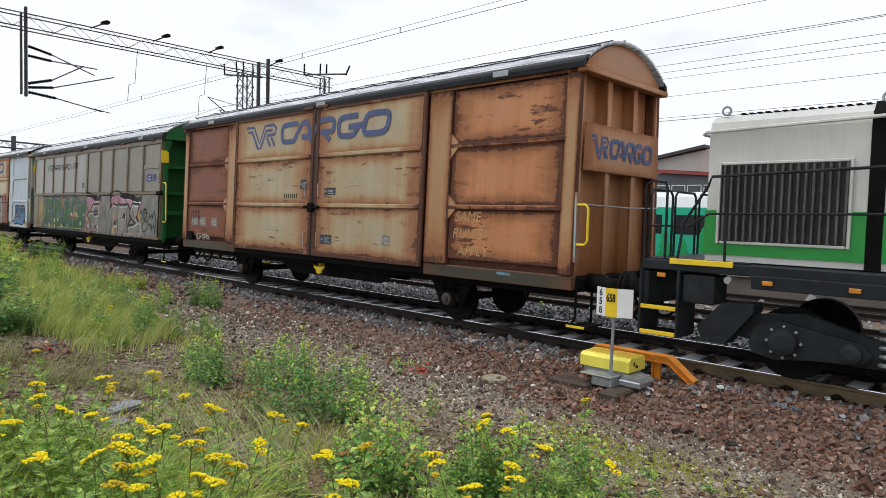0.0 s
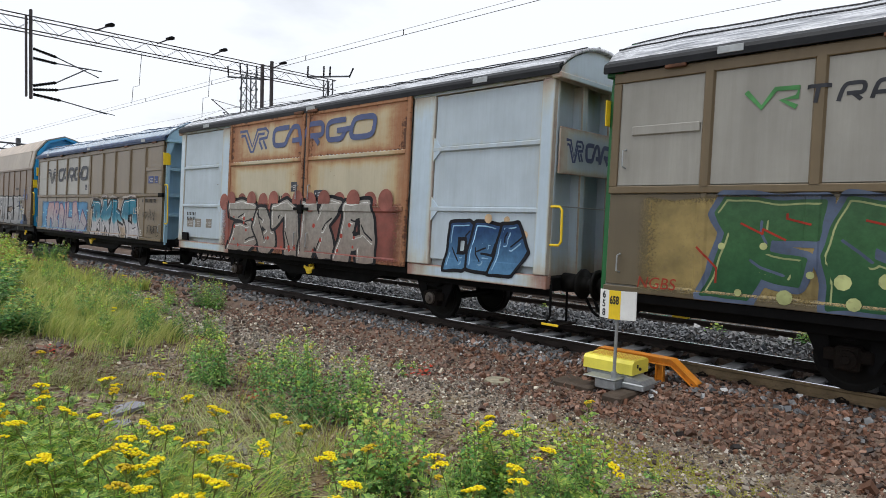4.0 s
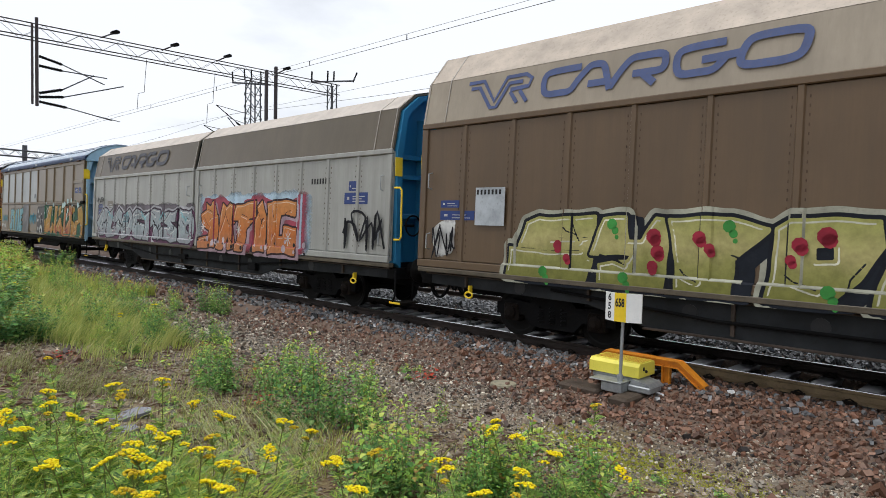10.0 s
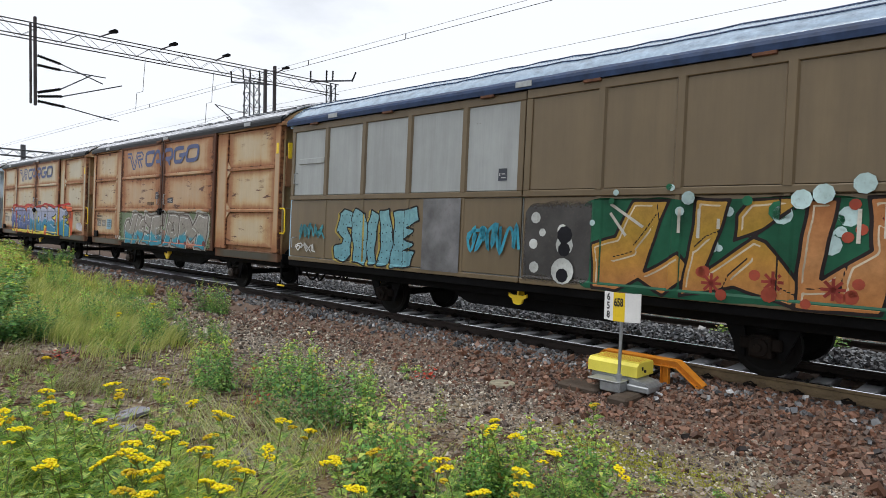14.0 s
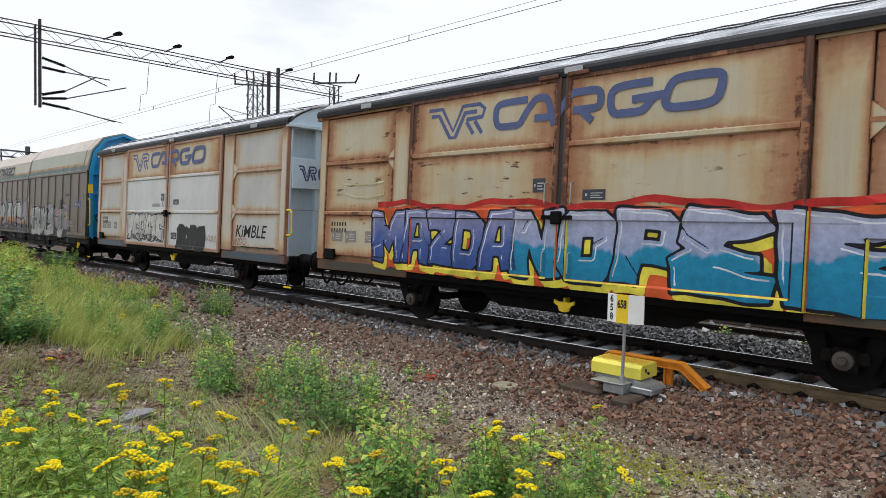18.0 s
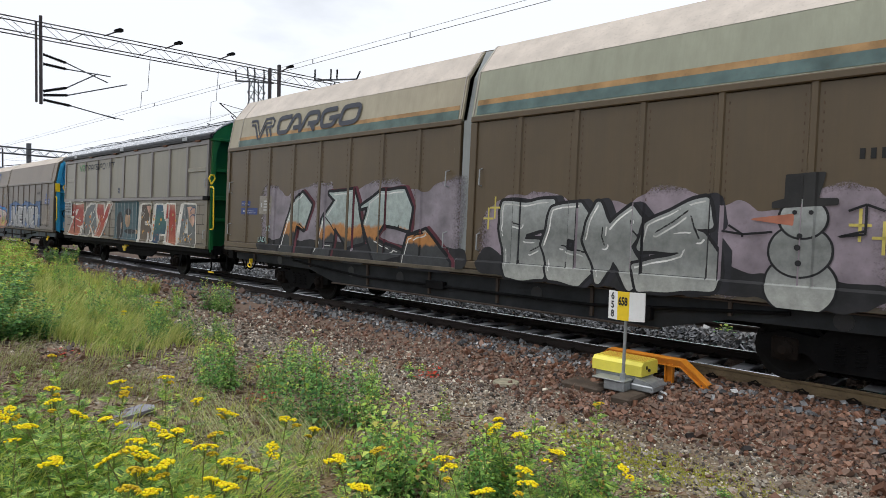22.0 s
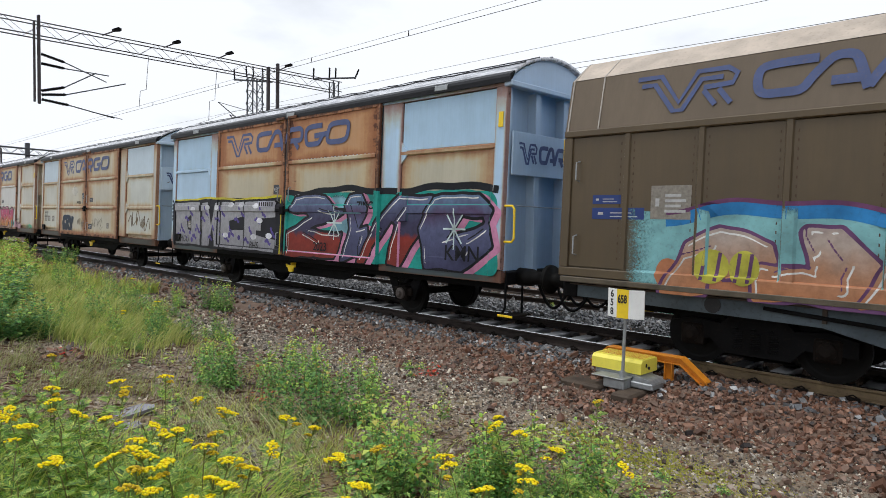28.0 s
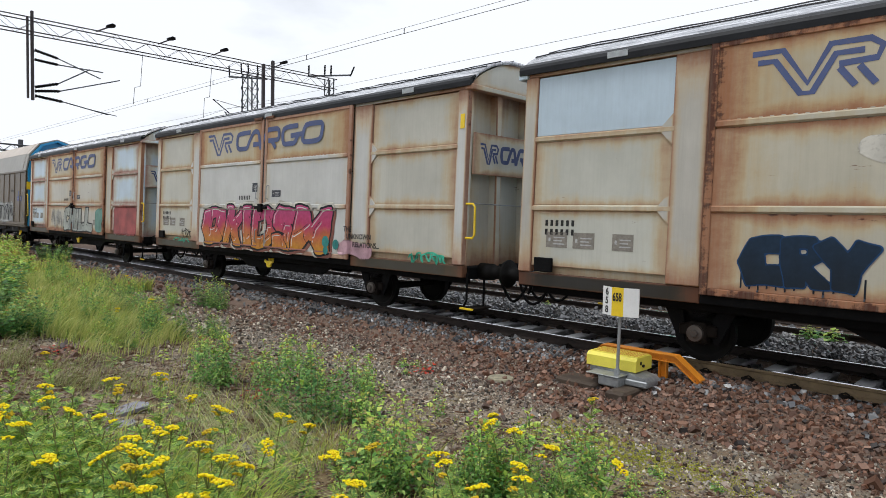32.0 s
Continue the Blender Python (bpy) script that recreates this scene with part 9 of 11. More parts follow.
def track(yc, name, label, shiny=True):
    t = empty(name, pose(0, yc, 0))
    tagged(t, label, "railway track", kind="structure")
    for sg in (-1, 1):
        spans = ((-330.0, -4.45, RAIL_SIDE), (-4.447, 60.0, RAIL_BEIGE)) if shiny and sg < 0 else ((-330.0, 60.0, RAIL_SIDE),)
        for a0, a1, mt in spans:
            s = Shape().prism([(sg * GAUGE / 2 + a, b) for a, b in rail_profile()], 0, a0, a1)
            r = part("rail", s, mt, t, "rusty rail with polished head" if mt is RAIL_SIDE else "dusty beige rail with polished head")
            h = Shape().box(a0, a1, sg * GAUGE / 2 - 0.026, sg * GAUGE / 2 + 0.026, -0.002, 0.003)
            part("rail_head", h, RAIL_TOP, r, "polished running surface")
    sl = Shape().box(-0.14, 0.14, -1.30, 1.30, -0.36, -0.178, 0.02)
    me = sl.mesh("sleeper", CONCRETE if shiny else WOODEN)
    clips = {}
    for sg in (-1, 1):
        for e in (-0.11, 0.11):
            f = Shape().box(-0.09, 0.09, sg * GAUGE / 2 + e - 0.03, sg * GAUGE / 2 + e + 0.03, -0.18, -0.125, 0.01)
            f.pipe([(-0.05, sg * GAUGE / 2 + e, -0.12), (0, sg * GAUGE / 2 + e * 0.7, -0.10), (0.05, sg * GAUGE / 2 + e, -0.12)], 0.012, 5)
            clips[sg, e] = f.mesh("rail_clip", DARK_RUST)
    x = -60 if shiny else -32
    while x < (10 if shiny else 4):
        o = new("sleeper", me)
        o.parent = t
        o.location = (x, 0, 0)
        if shiny and -16 < x < 3:
            for c in clips.values():
                k = new("rail_clip", c)
                k.parent = o
        x += 0.61
    return t


track(TRACK_Y, "track", "main line with wet concrete sleepers and polished rails")
for yc in (15.15, 19.6):
    track(yc, "track", "side line with rusty rails beyond the train", False)
# the switch blade beside the near rail
bl = Shape().prism([(TRACK_Y - GAUGE / 2 + 0.075 + a * 0.7, b - 0.004) for a, b in rail_profile()], 0, -4.0, 30.0)
thing("switch_blade", bl, RAIL_SIDE, "rusty switch blade lying against the near rail", "switch blade")
# ---- point machine and its number board ----
def point_machine():
    m = empty("point_machine", pose(-4.62, 8.55, -0.30))
    tagged(m, "yellow point machine with orange guard on concrete blocks", "point machine")
    c = Shape().prism([(-0.15, 0.26), (-0.15, 0.41), (-0.10, 0.455), (0.31, 0.455), (0.33, 0.42), (0.33, 0.26)], 0, -0.50, 0.29)
    cover = part("cover", c, LEMON, m, "lemon yellow machine cover")
    lid = Shape().box(-0.48, 0.27, -0.08, 0.30, 0.456, 0.466, 0.004)
    part("lid", lid, LEMON, cover)
    for i in range(22):
        x = -0.46 + i * 0.032
        g = Shape()
        for d in (0, 1):
            xa, xb = (x, x + 0.06) if d else (x + 0.06, x)
            g.add([(xa, -0.06, 0.4675 + 0.0012 * d), (xa + 0.007, -0.06, 0.4675 + 0.0012 * d), (xb + 0.007, 0.28, 0.4675 + 0.0012 * d), (xb, 0.28, 0.4675 + 0.0012 * d)], [(0, 1, 2, 3)])
        part("tread_bar", g, ORANGE, cover)
    lk = Shape()
    lk.lathe([(0, 0.022), (0.02, 0.022), (0.025, 0.012)], (0.29, 0.06, 0.33), 0, 10)
    lk.box(0.29, 0.305, -0.02, 0.0, 0.35, 0.40)
    part("lock", lk, BLACK, cover)
    for x0, x1, y0, y1, z0, z1, mt in ((-0.46, 0.26, -0.12, 0.28, 0.17, 0.258, GALV), (-0.16, 0.16, -0.40, -0.16, 0.06, 0.20, GALV), (0.16, 0.50, -0.22, 0.20, 0.08, 0.17, GALV)):
        part("machine_base", Shape().box(x0, x1, y0, y1, z0, z1, 0.015), mt, m, "grey cast base")
    lip = Shape().box(-0.34, 0.17, -0.42, -0.13, 0.202, 0.215, 0.004)
    part("base_plate", lip, GALV, m)
    t = Shape().prism([(0.18, 0.172), (0.49, 0.172), (0.44, 0.21), (0.22, 0.25)], 1, -0.20, 0.18)
    part("gear_housing", t, GALV, m)
    # orange channel guard beyond the machine
    path = [(-0.87, 0.20), (-0.57, 0.46), (0.60, 0.46), (0.98, 0.17)]
    for k in range(3):
        (a, b), (c2, d) = path[k], path[k + 1]
        s = Shape()
        s.prism([(a, b), (c2, d), (c2, d + 0.012), (a, b + 0.012)], 1, 0.40, 0.58)
        s.prism([(a, b - 0.08), (c2, d - 0.08), (c2, d - 0.001), (a, b - 0.001)], 1, 0.44, 0.455)
        s.prism([(a, b - 0.09), (c2, d - 0.09), (c2, d - 0.08), (a, b - 0.08)], 1, 0.39, 0.58)
        part("guard_rail", s, ORANGE, m, "orange steel channel guard")
    for x in (-0.30, 0.42):
        s = Shape().box(x - 0.06, x + 0.06, 0.46, 0.475, 0.0, 0.40)
        s.box(x - 0.06, x - 0.048, 0.40, 0.46, 0.0, 0.40)
        s.box(x + 0.048, x + 0.06, 0.40, 0.46, 0.0, 0.40)
        part("guard_leg", s, ORANGE, m)
    for x0, x1, y0, y1 in ((-0.82, -0.16, -0.50, 0.10), (0.10, 0.40, -0.66, 1.0)):
        part("sleeper_block", Shape().box(x0, x1, y0, y1, -0.12, 0.07, 0.03), WOODEN, m, "dark wet timber block")
    part("rod", Shape().rod((-0.2, 0.15, 0.17), (-0.2, 1.2, 0.17), 0.03, 8), GREASE, m)
    part("rod", Shape().rod((0.1, 0.15, 0.17), (0.1, 1.2, 0.17), 0.03, 8), GREASE, m)


point_machine()


def number_board():
    b = empty("number_board", pose(-4.55, 8.28, -0.28))
    tagged(b, "white and yellow folded number board on a galvanised post", "sign")
    post = Shape().rod((0.0, 0, 0), (0.02, 0, 1.12), 0.024, 12)
    part("post", post, GALV, b, "galvanised tube post")
    part("socket", Shape().rod((0, 0, 0), (0, 0, 0.28), 0.042, 12), GALV, b)
    # folded plate: a front fold and two wings
    for name, p0, p1, mt in (("front_fold", (-0.065, -0.10), (0.115, -0.10), YELLOW), ("wing", (-0.25, -0.02), (-0.065, -0.10), WHITE), ("wing", (0.115, -0.10), (0.30, -0.01), WHITE)):
        s = Shape()
        s.add([(p0[0], p0[1], 1.04), (p1[0], p1[1], 1.04), (p1[0], p1[1], 1.44), (p0[0], p0[1], 1.44),
               (p0[0], p0[1] + 0.02, 1.04), (p1[0], p1[1] + 0.02, 1.04), (p1[0], p1[1] + 0.02, 1.44), (p0[0], p0[1] + 0.02, 1.44)],
              [(0, 1, 2, 3), (7, 6, 5, 4), (0, 4, 5, 1), (3, 2, 6, 7), (0, 3, 7, 4), (1, 5, 6, 2)])
        o = part(name, s, mt, b, "white plastic wing of the board" if mt is WHITE else "yellow front of the board")
        if name == "front_fold":
            p, f = glyphs("658", 0.155, -0.052, 1.255, 0.006, 0, 0.60)
            part("numeral", Shape().add([(a, -0.103, c) for a, c in p], f), BLACK, o, "black number 658")
        elif p0[0] < -0.1:
            for i, ch in enumerate("658"):
                p, f = glyphs(ch, 0.135, 0, 0, 0.004)
                lo, hi = min(a for a, c in p), max(a for a, c in p)
                q = [(p0[0] + 0.055 + (a - lo), c + 1.325 - 0.125 * i) for a, c in p]
                part("numeral", Shape().add([(a, p0[1] + (a - p0[0]) / (p1[0] - p0[0]) * (p1[1] - p0[1]) - 0.003, c) for a, c in q], f), BLACK, o, "black upright digit")
    part("bracket", Shape().box(-0.03, 0.06, -0.08, 0.03, 1.06, 1.10, 0.01), GALV, b)


number_board()

WET_SLATE = plain("wet_slate", (0.17, 0.165, 0.19), 0.2, 0.0, 0.25, 5, 0.1, (0.08, 0.07, 0.06), 0.3, 0.6)
pl = Shape().lathe([(0, 0.20), (0.03, 0.19), (0.035, 0.12)], (-6.02, 7.5, -0.30), 2, 18)
thing("lid_disc", pl, plain("mossy_concrete", (0.30, 0.27, 0.19), 0.8, 0.0, 0.35, 12, 0.3, (0.12, 0.12, 0.05), 0.5), "flat mossy concrete lid lying in the stones", "lid")
for cx, cy, w_, d_, rot in ((-6.5, 2.36, 0.13, 0.20, 12), (-6.05, 2.13, 0.12, 0.13, -20)):
    s = Shape().prism([(-w_, -d_), (w_ * 0.9, -d_ * 0.9), (w_ * 1.05, d_ * 0.7), (w_ * 0.2, d_), (-w_ * 0.95, d_ * 0.8)], 2, -0.03, 0.004)
    o = thing("slate_slab", s, WET_SLATE, "wet grey stone slab in the weeds", "stone slab")
    o.matrix_basis = pose(cx, cy, ground_z(cx, cy) + 0.03, 4, -3, rot)


# ---- overhead line: gantries, masts and wires ----
def lattice(s, a, b, wide, deep, bays, r=0.018, chord=0.035):
    """A box truss between two points along y, with zigzag bars."""
    (xa, ya, za), (xb, yb, zb) = a, b
    for dx in (-wide / 2, wide / 2):
        for dz in (0, -deep):
            s.rod((xa + dx, ya, za + dz), (xb + dx, yb, zb + dz), chord, 6)
    for i in range(bays):
        t0, t1, tm = i / bays, (i + 1) / bays, (i + 0.5) / bays
        for dx in (-wide / 2, wide / 2):
            p0 = (xa + dx, ya + (yb - ya) * t0, za + (zb - za) * t0)
            pm = (xa + dx, ya + (yb - ya) * tm, za + (zb - za) * tm - deep)
            p1 = (xa + dx, ya + (yb - ya) * t1, za + (zb - za) * t1)
            s.rod(p0, pm, r, 4, caps=False)
            s.rod(pm, p1, r, 4, caps=False)


def insulator(s, a, b, r=0.07, n=7):
    a, b = Vector(a), Vector(b)
    s.rod(a, b, r * 0.5, 6)
    for i in range(n):
        p = a.lerp(b, (i + 0.1) / n)
        q = a.lerp(b, (i + 0.8) / n)
        s.rod(p, q, r * 0.8, 8, r * 0.5)


def gantry():
    X = -29.0
    g = empty("gantry", pose(0, 0, 0))
    tagged(g, "steel lattice gantry with floodlights over the tracks", "gantry")
    s = Shape()
    lattice(s, (X, -2.5, 9.30), (X, 21.2, 9.30), 0.55, 0.52, 17, 0.009, 0.026)
    part("lattice_beam", s, BROWN_MAST, g, "zigzag lattice beam")
    for y, y2, top, bot in ((6.88, 6.95, 9.35, 6.3), (7.02, 7.12, 9.62, 6.24)):
        part("drop_post", Shape().box(X - 0.06, X + 0.06, y, y2, bot, top, 0.015), BROWN_MAST, g, "brown hanging post")
    ins = []
    for a, b, c in (((7.15, 8.16), (7.95, 7.98), (9.5, 7.45)), ((7.15, 7.80), (7.95, 7.74), (9.6, 7.72)), ((7.15, 6.75), (7.95, 7.0), (9.1, 7.75)), ((7.15, 6.60), (8.0, 6.72), (10.25, 7.50)), ((7.15, 6.42), (8.1, 6.32), (9.8, 6.02))):
        i = Shape()
        insulator(i, (X, *a), (X, *b), 0.085, 8)
        part("insulator", i, BLACK_STEEL, g, "dark ribbed insulator")
        part("cantilever", Shape().rod((X, *b), (X, *c), 0.025, 6), GREY_MAST, g)
    part("dropper_arm", Shape().rod((X, 9.0, 6.16), (X + 0.05, 10.1, 6.0), 0.018, 6), GREY_MAST, g)
    for y in (9.9, 12.4, 14.9, 18.1):
        a = Shape().rod((X, y - 0.55, 9.33), (X, y - 0.05, 9.62), 0.03, 6)
        arm = part("lamp_arm", a, BROWN_MAST, g)
        h = Shape().prism([(y - 0.13, 9.57), (y + 0.17, 9.65), (y + 0.16, 9.74), (y + 0.04, 9.77), (y - 0.14, 9.68)], 0, X - 0.12, X + 0.12)
        part("floodlight", h, BLACK_STEEL, arm, "dark floodlight housing")
    for y, top in ((16.9, 9.4), (17.42, 9.65)):
        m = Shape().box(X - 0.08, X + 0.08, y, y + 0.13, -0.3, top, 0.015)
        part("mast", m, BROWN_MAST, g, "brown steel mast")
    m = Shape()
    for dx in (-0.22, 0.22):
        for dy in (-0.2, 0.2):
            m.rod((X + dx, 20.9 + dy, -0.3), (X + dx * 0.8, 20.9 + dy * 0.8, 9.3), 0.035, 6)
    for i in range(16):
        z = i * 0.58
        m.rod((X - 0.22, 20.7, z), (X + 0.22, 20.7, z + 0.58), 0.015, 4)
        m.rod((X + 0.22, 20.7, z), (X + 0.22, 21.1, z + 0.58), 0.015, 4)
    part("lattice_mast", m, GREY_MAST, g, "grey lattice mast")
    c = Shape().rod((X, 19.6, 9.25), (X, 22.3, 9.75), 0.05, 6)
    part("cross_arm", c, GREY_MAST, g)
    for y, z in ((20.6, 9.45), (21.0, 9.5), (22.3, 9.7), (19.6, 9.25)):
        i = Shape()
        insulator(i, (X, y, z), (X + 0.02, y + (0.25 if y > 22 else 0.0), z + 0.55), 0.07, 7)
        part("insulator", i, BLACK_STEEL, g, "dark ribbed insulator")
    part("mast", Shape().box(X - 0.15, X + 0.15, -2.8, -2.5, -0.3, 9.4, 0.02), BROWN_MAST, g)


gantry()


def lattice_tower():
    t = empty("lattice_tower", pose(-40.0, 22.4, -0.3))
    tagged(t, "grey lattice line tower with insulators and arms", "tower")
    s = Shape()
    for dx in (-0.45, 0.45):
        for dy in (-0.45, 0.45):
            s.rod((dx, dy, 0), (dx * 0.75, dy * 0.75, 11.6), 0.05, 6)
    for i in range(14):
        z0, z1 = i * 0.82, (i + 1) * 0.82
        for e in (-0.42, 0.42):
            s.rod((-0.42, e, z0), (0.42, e, z1), 0.025, 4)
            s.rod((e, 0.42, z0), (e, -0.42, z1), 0.025, 4)
            s.rod((-0.42, e, z1), (0.42, e, z1), 0.02, 4)
    part("lattice_body", s, GREY_MAST, t)
    part("cross_arm", Shape().rod((0, -1.5, 11.2), (0, 1.3, 11.5), 0.06, 6), GREY_MAST, t)
    for y, z in ((-1.45, 11.2), (-0.6, 11.5), (-0.1, 11.6), (0.6, 11.6)):
        i = Shape()
        insulator(i, (0, y, z), (0, y - 0.05, z + 0.7), 0.08, 6)
        part("insulator", i, BLACK_STEEL, t)
    for z, y1 in ((9.6, -2.6), (8.9, -1.8), (8.2, -3.4)):
        i = Shape()
        i.rod((0, -0.3, z - 1.5), (0, y1, z), 0.03, 6)
        i.rod((0, -0.3, z - 0.3), (0, y1, z), 0.02, 6)
        insulator(i, (0, -0.4, z - 1.4), (0, -1.2, z - 0.95), 0.10, 6)
        part("arm", i, BLACK_STEEL, t)


lattice_tower()


def far_gantry(X, y0, y1, z, label):
    g = empty("far_gantry", pose(0, 0, 0))
    tagged(g, label, "gantry", "far gantries")
    s = Shape()
    lattice(s, (X, y0, z), (X, y1, z - 0.5), 0.6, 0.62, 22, 0.025, 0.06)
    part("lattice_beam", s, GREY_MAST, g)
    for y in (y0, 17.2, y1):
        part("mast", Shape().box(X - 0.2, X + 0.2, y - 0.18, y + 0.18, -0.3, z + 0.2), GREY_MAST, g)
    for y in (9.5, 15.0):
        a = Shape().rod((X, y, z - 0.5), (X, y, z - 2.6), 0.08, 6)
        a.rod((X, y, z - 2.2), (X, y + 2.4, z - 1.8), 0.04, 5)
        part("drop_post", a, BROWN_MAST, g)


far_gantry(-75.0, -4.0, 26.0, 8.6, "distant lattice gantry over the line")
far_gantry(-128.0, -4.0, 30.0, 8.8, "small lattice gantry in the distance over the line")

for X, Y, top in ((-52, 33, 9.2), (-46, 33, 9.0), (-34, 29.5, 9.8), (-60, 30, 8.8)):
    s = Shape().box(-0.14, 0.14, -0.14, 0.14, 0, top, 0.02)
    o = thing("line_mast", s, GREY_MAST, "grey steel mast of the overhead line", "mast", "line masts")
    o.matrix_basis = pose(X, Y, -0.3)


def wire(pts, r, name="overhead_wire", label="thin dark overhead line wire"):
    s = Shape().pipe(pts, r, 5)
    return thing(name, s, WIRE, label, "wire", "overhead wires")


def span(y, z, r=0.009, sag=0.0, x0=-128.0, x1=40.0, mid=-29.0):
    pts = []
    for a, b in ((x0, mid - 46), (mid - 46, mid), (mid, x1)):
        for i in range(12):
            t = i / 12
            pts.append((a + (b - a) * t, y, z - sag * 4 * t * (1 - t)))
    pts.append((x1, y, z))
    wire(pts, r * 0.75)


span(10.4, 6.36, 0.009)
span(10.4, 6.49, 0.006)
span(15.15, 6.98, 0.007)
span(15.15, 7.0, 0.009, 0.8)
span(15.2, 6.24, 0.008)
span(19.6, 7.0, 0.009)
span(19.6, 6.78, 0.009)
span(19.6, 6.58, 0.007)
span(19.6, 6.02, 0.008)
span(24.0, 6.1, 0.010)
span(24.0, 5.99, 0.008)
span(30.0, 6.95, 0.010)
for x in (-26.5, -21.0, -15.5, -11.5, -7.0, -2.5):
    wire([(x, 10.4, 6.36), (x, 10.4, 6.42), (x, 10.4, 6.49)], 0.012, "dropper", "short dropper clip between two line wires")
for x, y, z0, z1 in ((-29, 11.2, 8.8, 6.6), (-29, 14.3, 8.8, 6.4)):
    wire([(x, y, z0), (x - 0.02, y - 0.05, z0 - 0.7), (x, y - 0.1, z0 - 1.4), (x, y - 0.35, z0 - 1.5), (x, y - 0.40, z1)], 0.012, "jumper_cable", "slack jumper cable hanging from the gantry")


# ---- beyond the tracks: platform, waiting train, houses ----
PLAT = plain("platform_paving", (0.36, 0.36, 0.35), 0.6, 0.0, 0.15, 1.5, 0.1)
PLAT_EDGE = plain("platform_face", (0.17, 0.15, 0.13), 0.7, 0.0, 0.2, 1.5, 0.2)
p = empty("platform", pose(0, 0, 0))
tagged(p, "low concrete station platform between the tracks", "platform", kind="structure")
part("platform_face", Shape().box(-90, 60, 21.8, 25.2, -0.35, 0.42), PLAT_EDGE, p)
part("platform_slab", Shape().box(-90, 60, 21.65, 25.3, 0.422, 0.55, 0.02), PLAT, p)

T_WHITE = plain("train_white", (0.66, 0.68, 0.68), 0.3, 0.0, 0.05, 1, 0.02, (0.4, 0.4, 0.4), 0.1)
T_GREEN = plain("train_green", (0.02, 0.33, 0.10), 0.35, 0.0, 0.05, 1, 0.02, (0.02, 0.2, 0.07), 0.1)
T_TEAL = plain("train_teal", (0.03, 0.42, 0.26), 0.35, 0.0, 0.05, 1, 0.02, (0.03, 0.3, 0.2), 0.1)
T_DARK = plain("train_dark", (0.03, 0.033, 0.036), 0.4, 0.0, 0.2, 2, 0.05)
GLASS_DARK, gn, gl, gb = nodes_of("dark_window_glass", 0.06, 0.0, 0.8)
gl.new(mix_of(gn, gl, noise_of(gn, gl, coords(gn, gl), 0.5), (0.012, 0.016, 0.018), (0.03, 0.036, 0.04)), gb.inputs["Base Color"])


def coach(x0, x1, first):
    c = empty("passenger_coach", pose(0, 26.6, -0.55))
    tagged(c, "white and green passenger coach waiting at the platform", "coach", "coaches of the waiting train")
    body = [(0, 0.75), (0.05, 3.2), (0.30, 3.75), (0.9, 3.98), (1.9, 3.98), (2.5, 3.75), (2.75, 3.2), (2.8, 0.75)]
    part("body", Shape().prism(body, 0, x0, x1), T_WHITE, c, "white coach body")
    part("skirt", Shape().box(x0 + 0.1, x1 - 0.1, 0.05, 2.75, 0.25, 0.745), T_DARK, c)
    for z, h, mt in ((1.72, 0.42, T_GREEN),):
        part("stripe", Shape().box(x0 + 0.02, x1 - 0.02, -0.006, 0.02, z - 0.3, z - 0.3 + h), mt, c, "green waistline stripe")
    x = x0 + 1.2
    while x < x1 - 2.0:
        w_ = part("window", Shape().box(x, x + 1.35, -0.012, 0.03, 2.15, 3.0, 0.03), GLASS_DARK, c, "dark coach window")
        x += 1.9
    return c


def fir(x, z, h, w):
    return [(x - w * 0.1, z), (x - w * 0.1, z + h * 0.12), (x - w * 0.5, z + h * 0.12), (x - w * 0.22, z + h * 0.38), (x - w * 0.38, z + h * 0.38), (x - w * 0.12, z + h * 0.66), (x - w * 0.24, z + h * 0.66), (x, z + h),
            (x + w * 0.24, z + h * 0.66), (x + w * 0.12, z + h * 0.66), (x + w * 0.38, z + h * 0.38), (x + w * 0.22, z + h * 0.38), (x + w * 0.5, z + h * 0.12), (x + w * 0.1, z + h * 0.12), (x + w * 0.1, z)]


c1 = coach(-34.0, -9.2, True)
c2 = coach(-8.1, 17.0, False)
for c, x0, x1 in ((c1, -14.6, -10.4), (c2, -6.3, -0.2)):
    part("green_panel", Shape().prism([(x0, 0.8), (x1, 0.8), (x1, 3.3), (x0 + 1.9, 3.3)], 1, -0.010, 0.01), T_TEAL, c, "green slanted livery panel")
    for i in range(4):
        part("fir_motif", Shape().prism(fir(x0 + 1.5 + i * 0.8, 0.95, 1.1 + 0.5 * (i % 2), 0.8), 1, -0.013, -0.009), T_GREEN, c)
for i in range(9):
    part("gangway_fold", Shape().box(-9.15 + i * 0.115, -9.07 + i * 0.115, 0.3, 2.5, 0.8, 3.6, 0.02), T_DARK, c1, "black folded gangway")
for x in (-21.0, -3.0):
    pg = Shape()
    pg.pipe([(x, 1.0, 3.98), (x + 1.1, 1.0, 4.5), (x, 1.0, 5.0)], 0.035, 6)
    pg.pipe([(x, 1.9, 3.98), (x + 1.1, 1.9, 4.5), (x, 1.9, 5.0)], 0.035, 6)
    pg.rod((x, 0.6, 5.0), (x, 2.3, 5.0), 0.03, 6)
    part("pantograph", pg, T_DARK, c2 if x > -8 else c1, "dark pantograph on the roof")

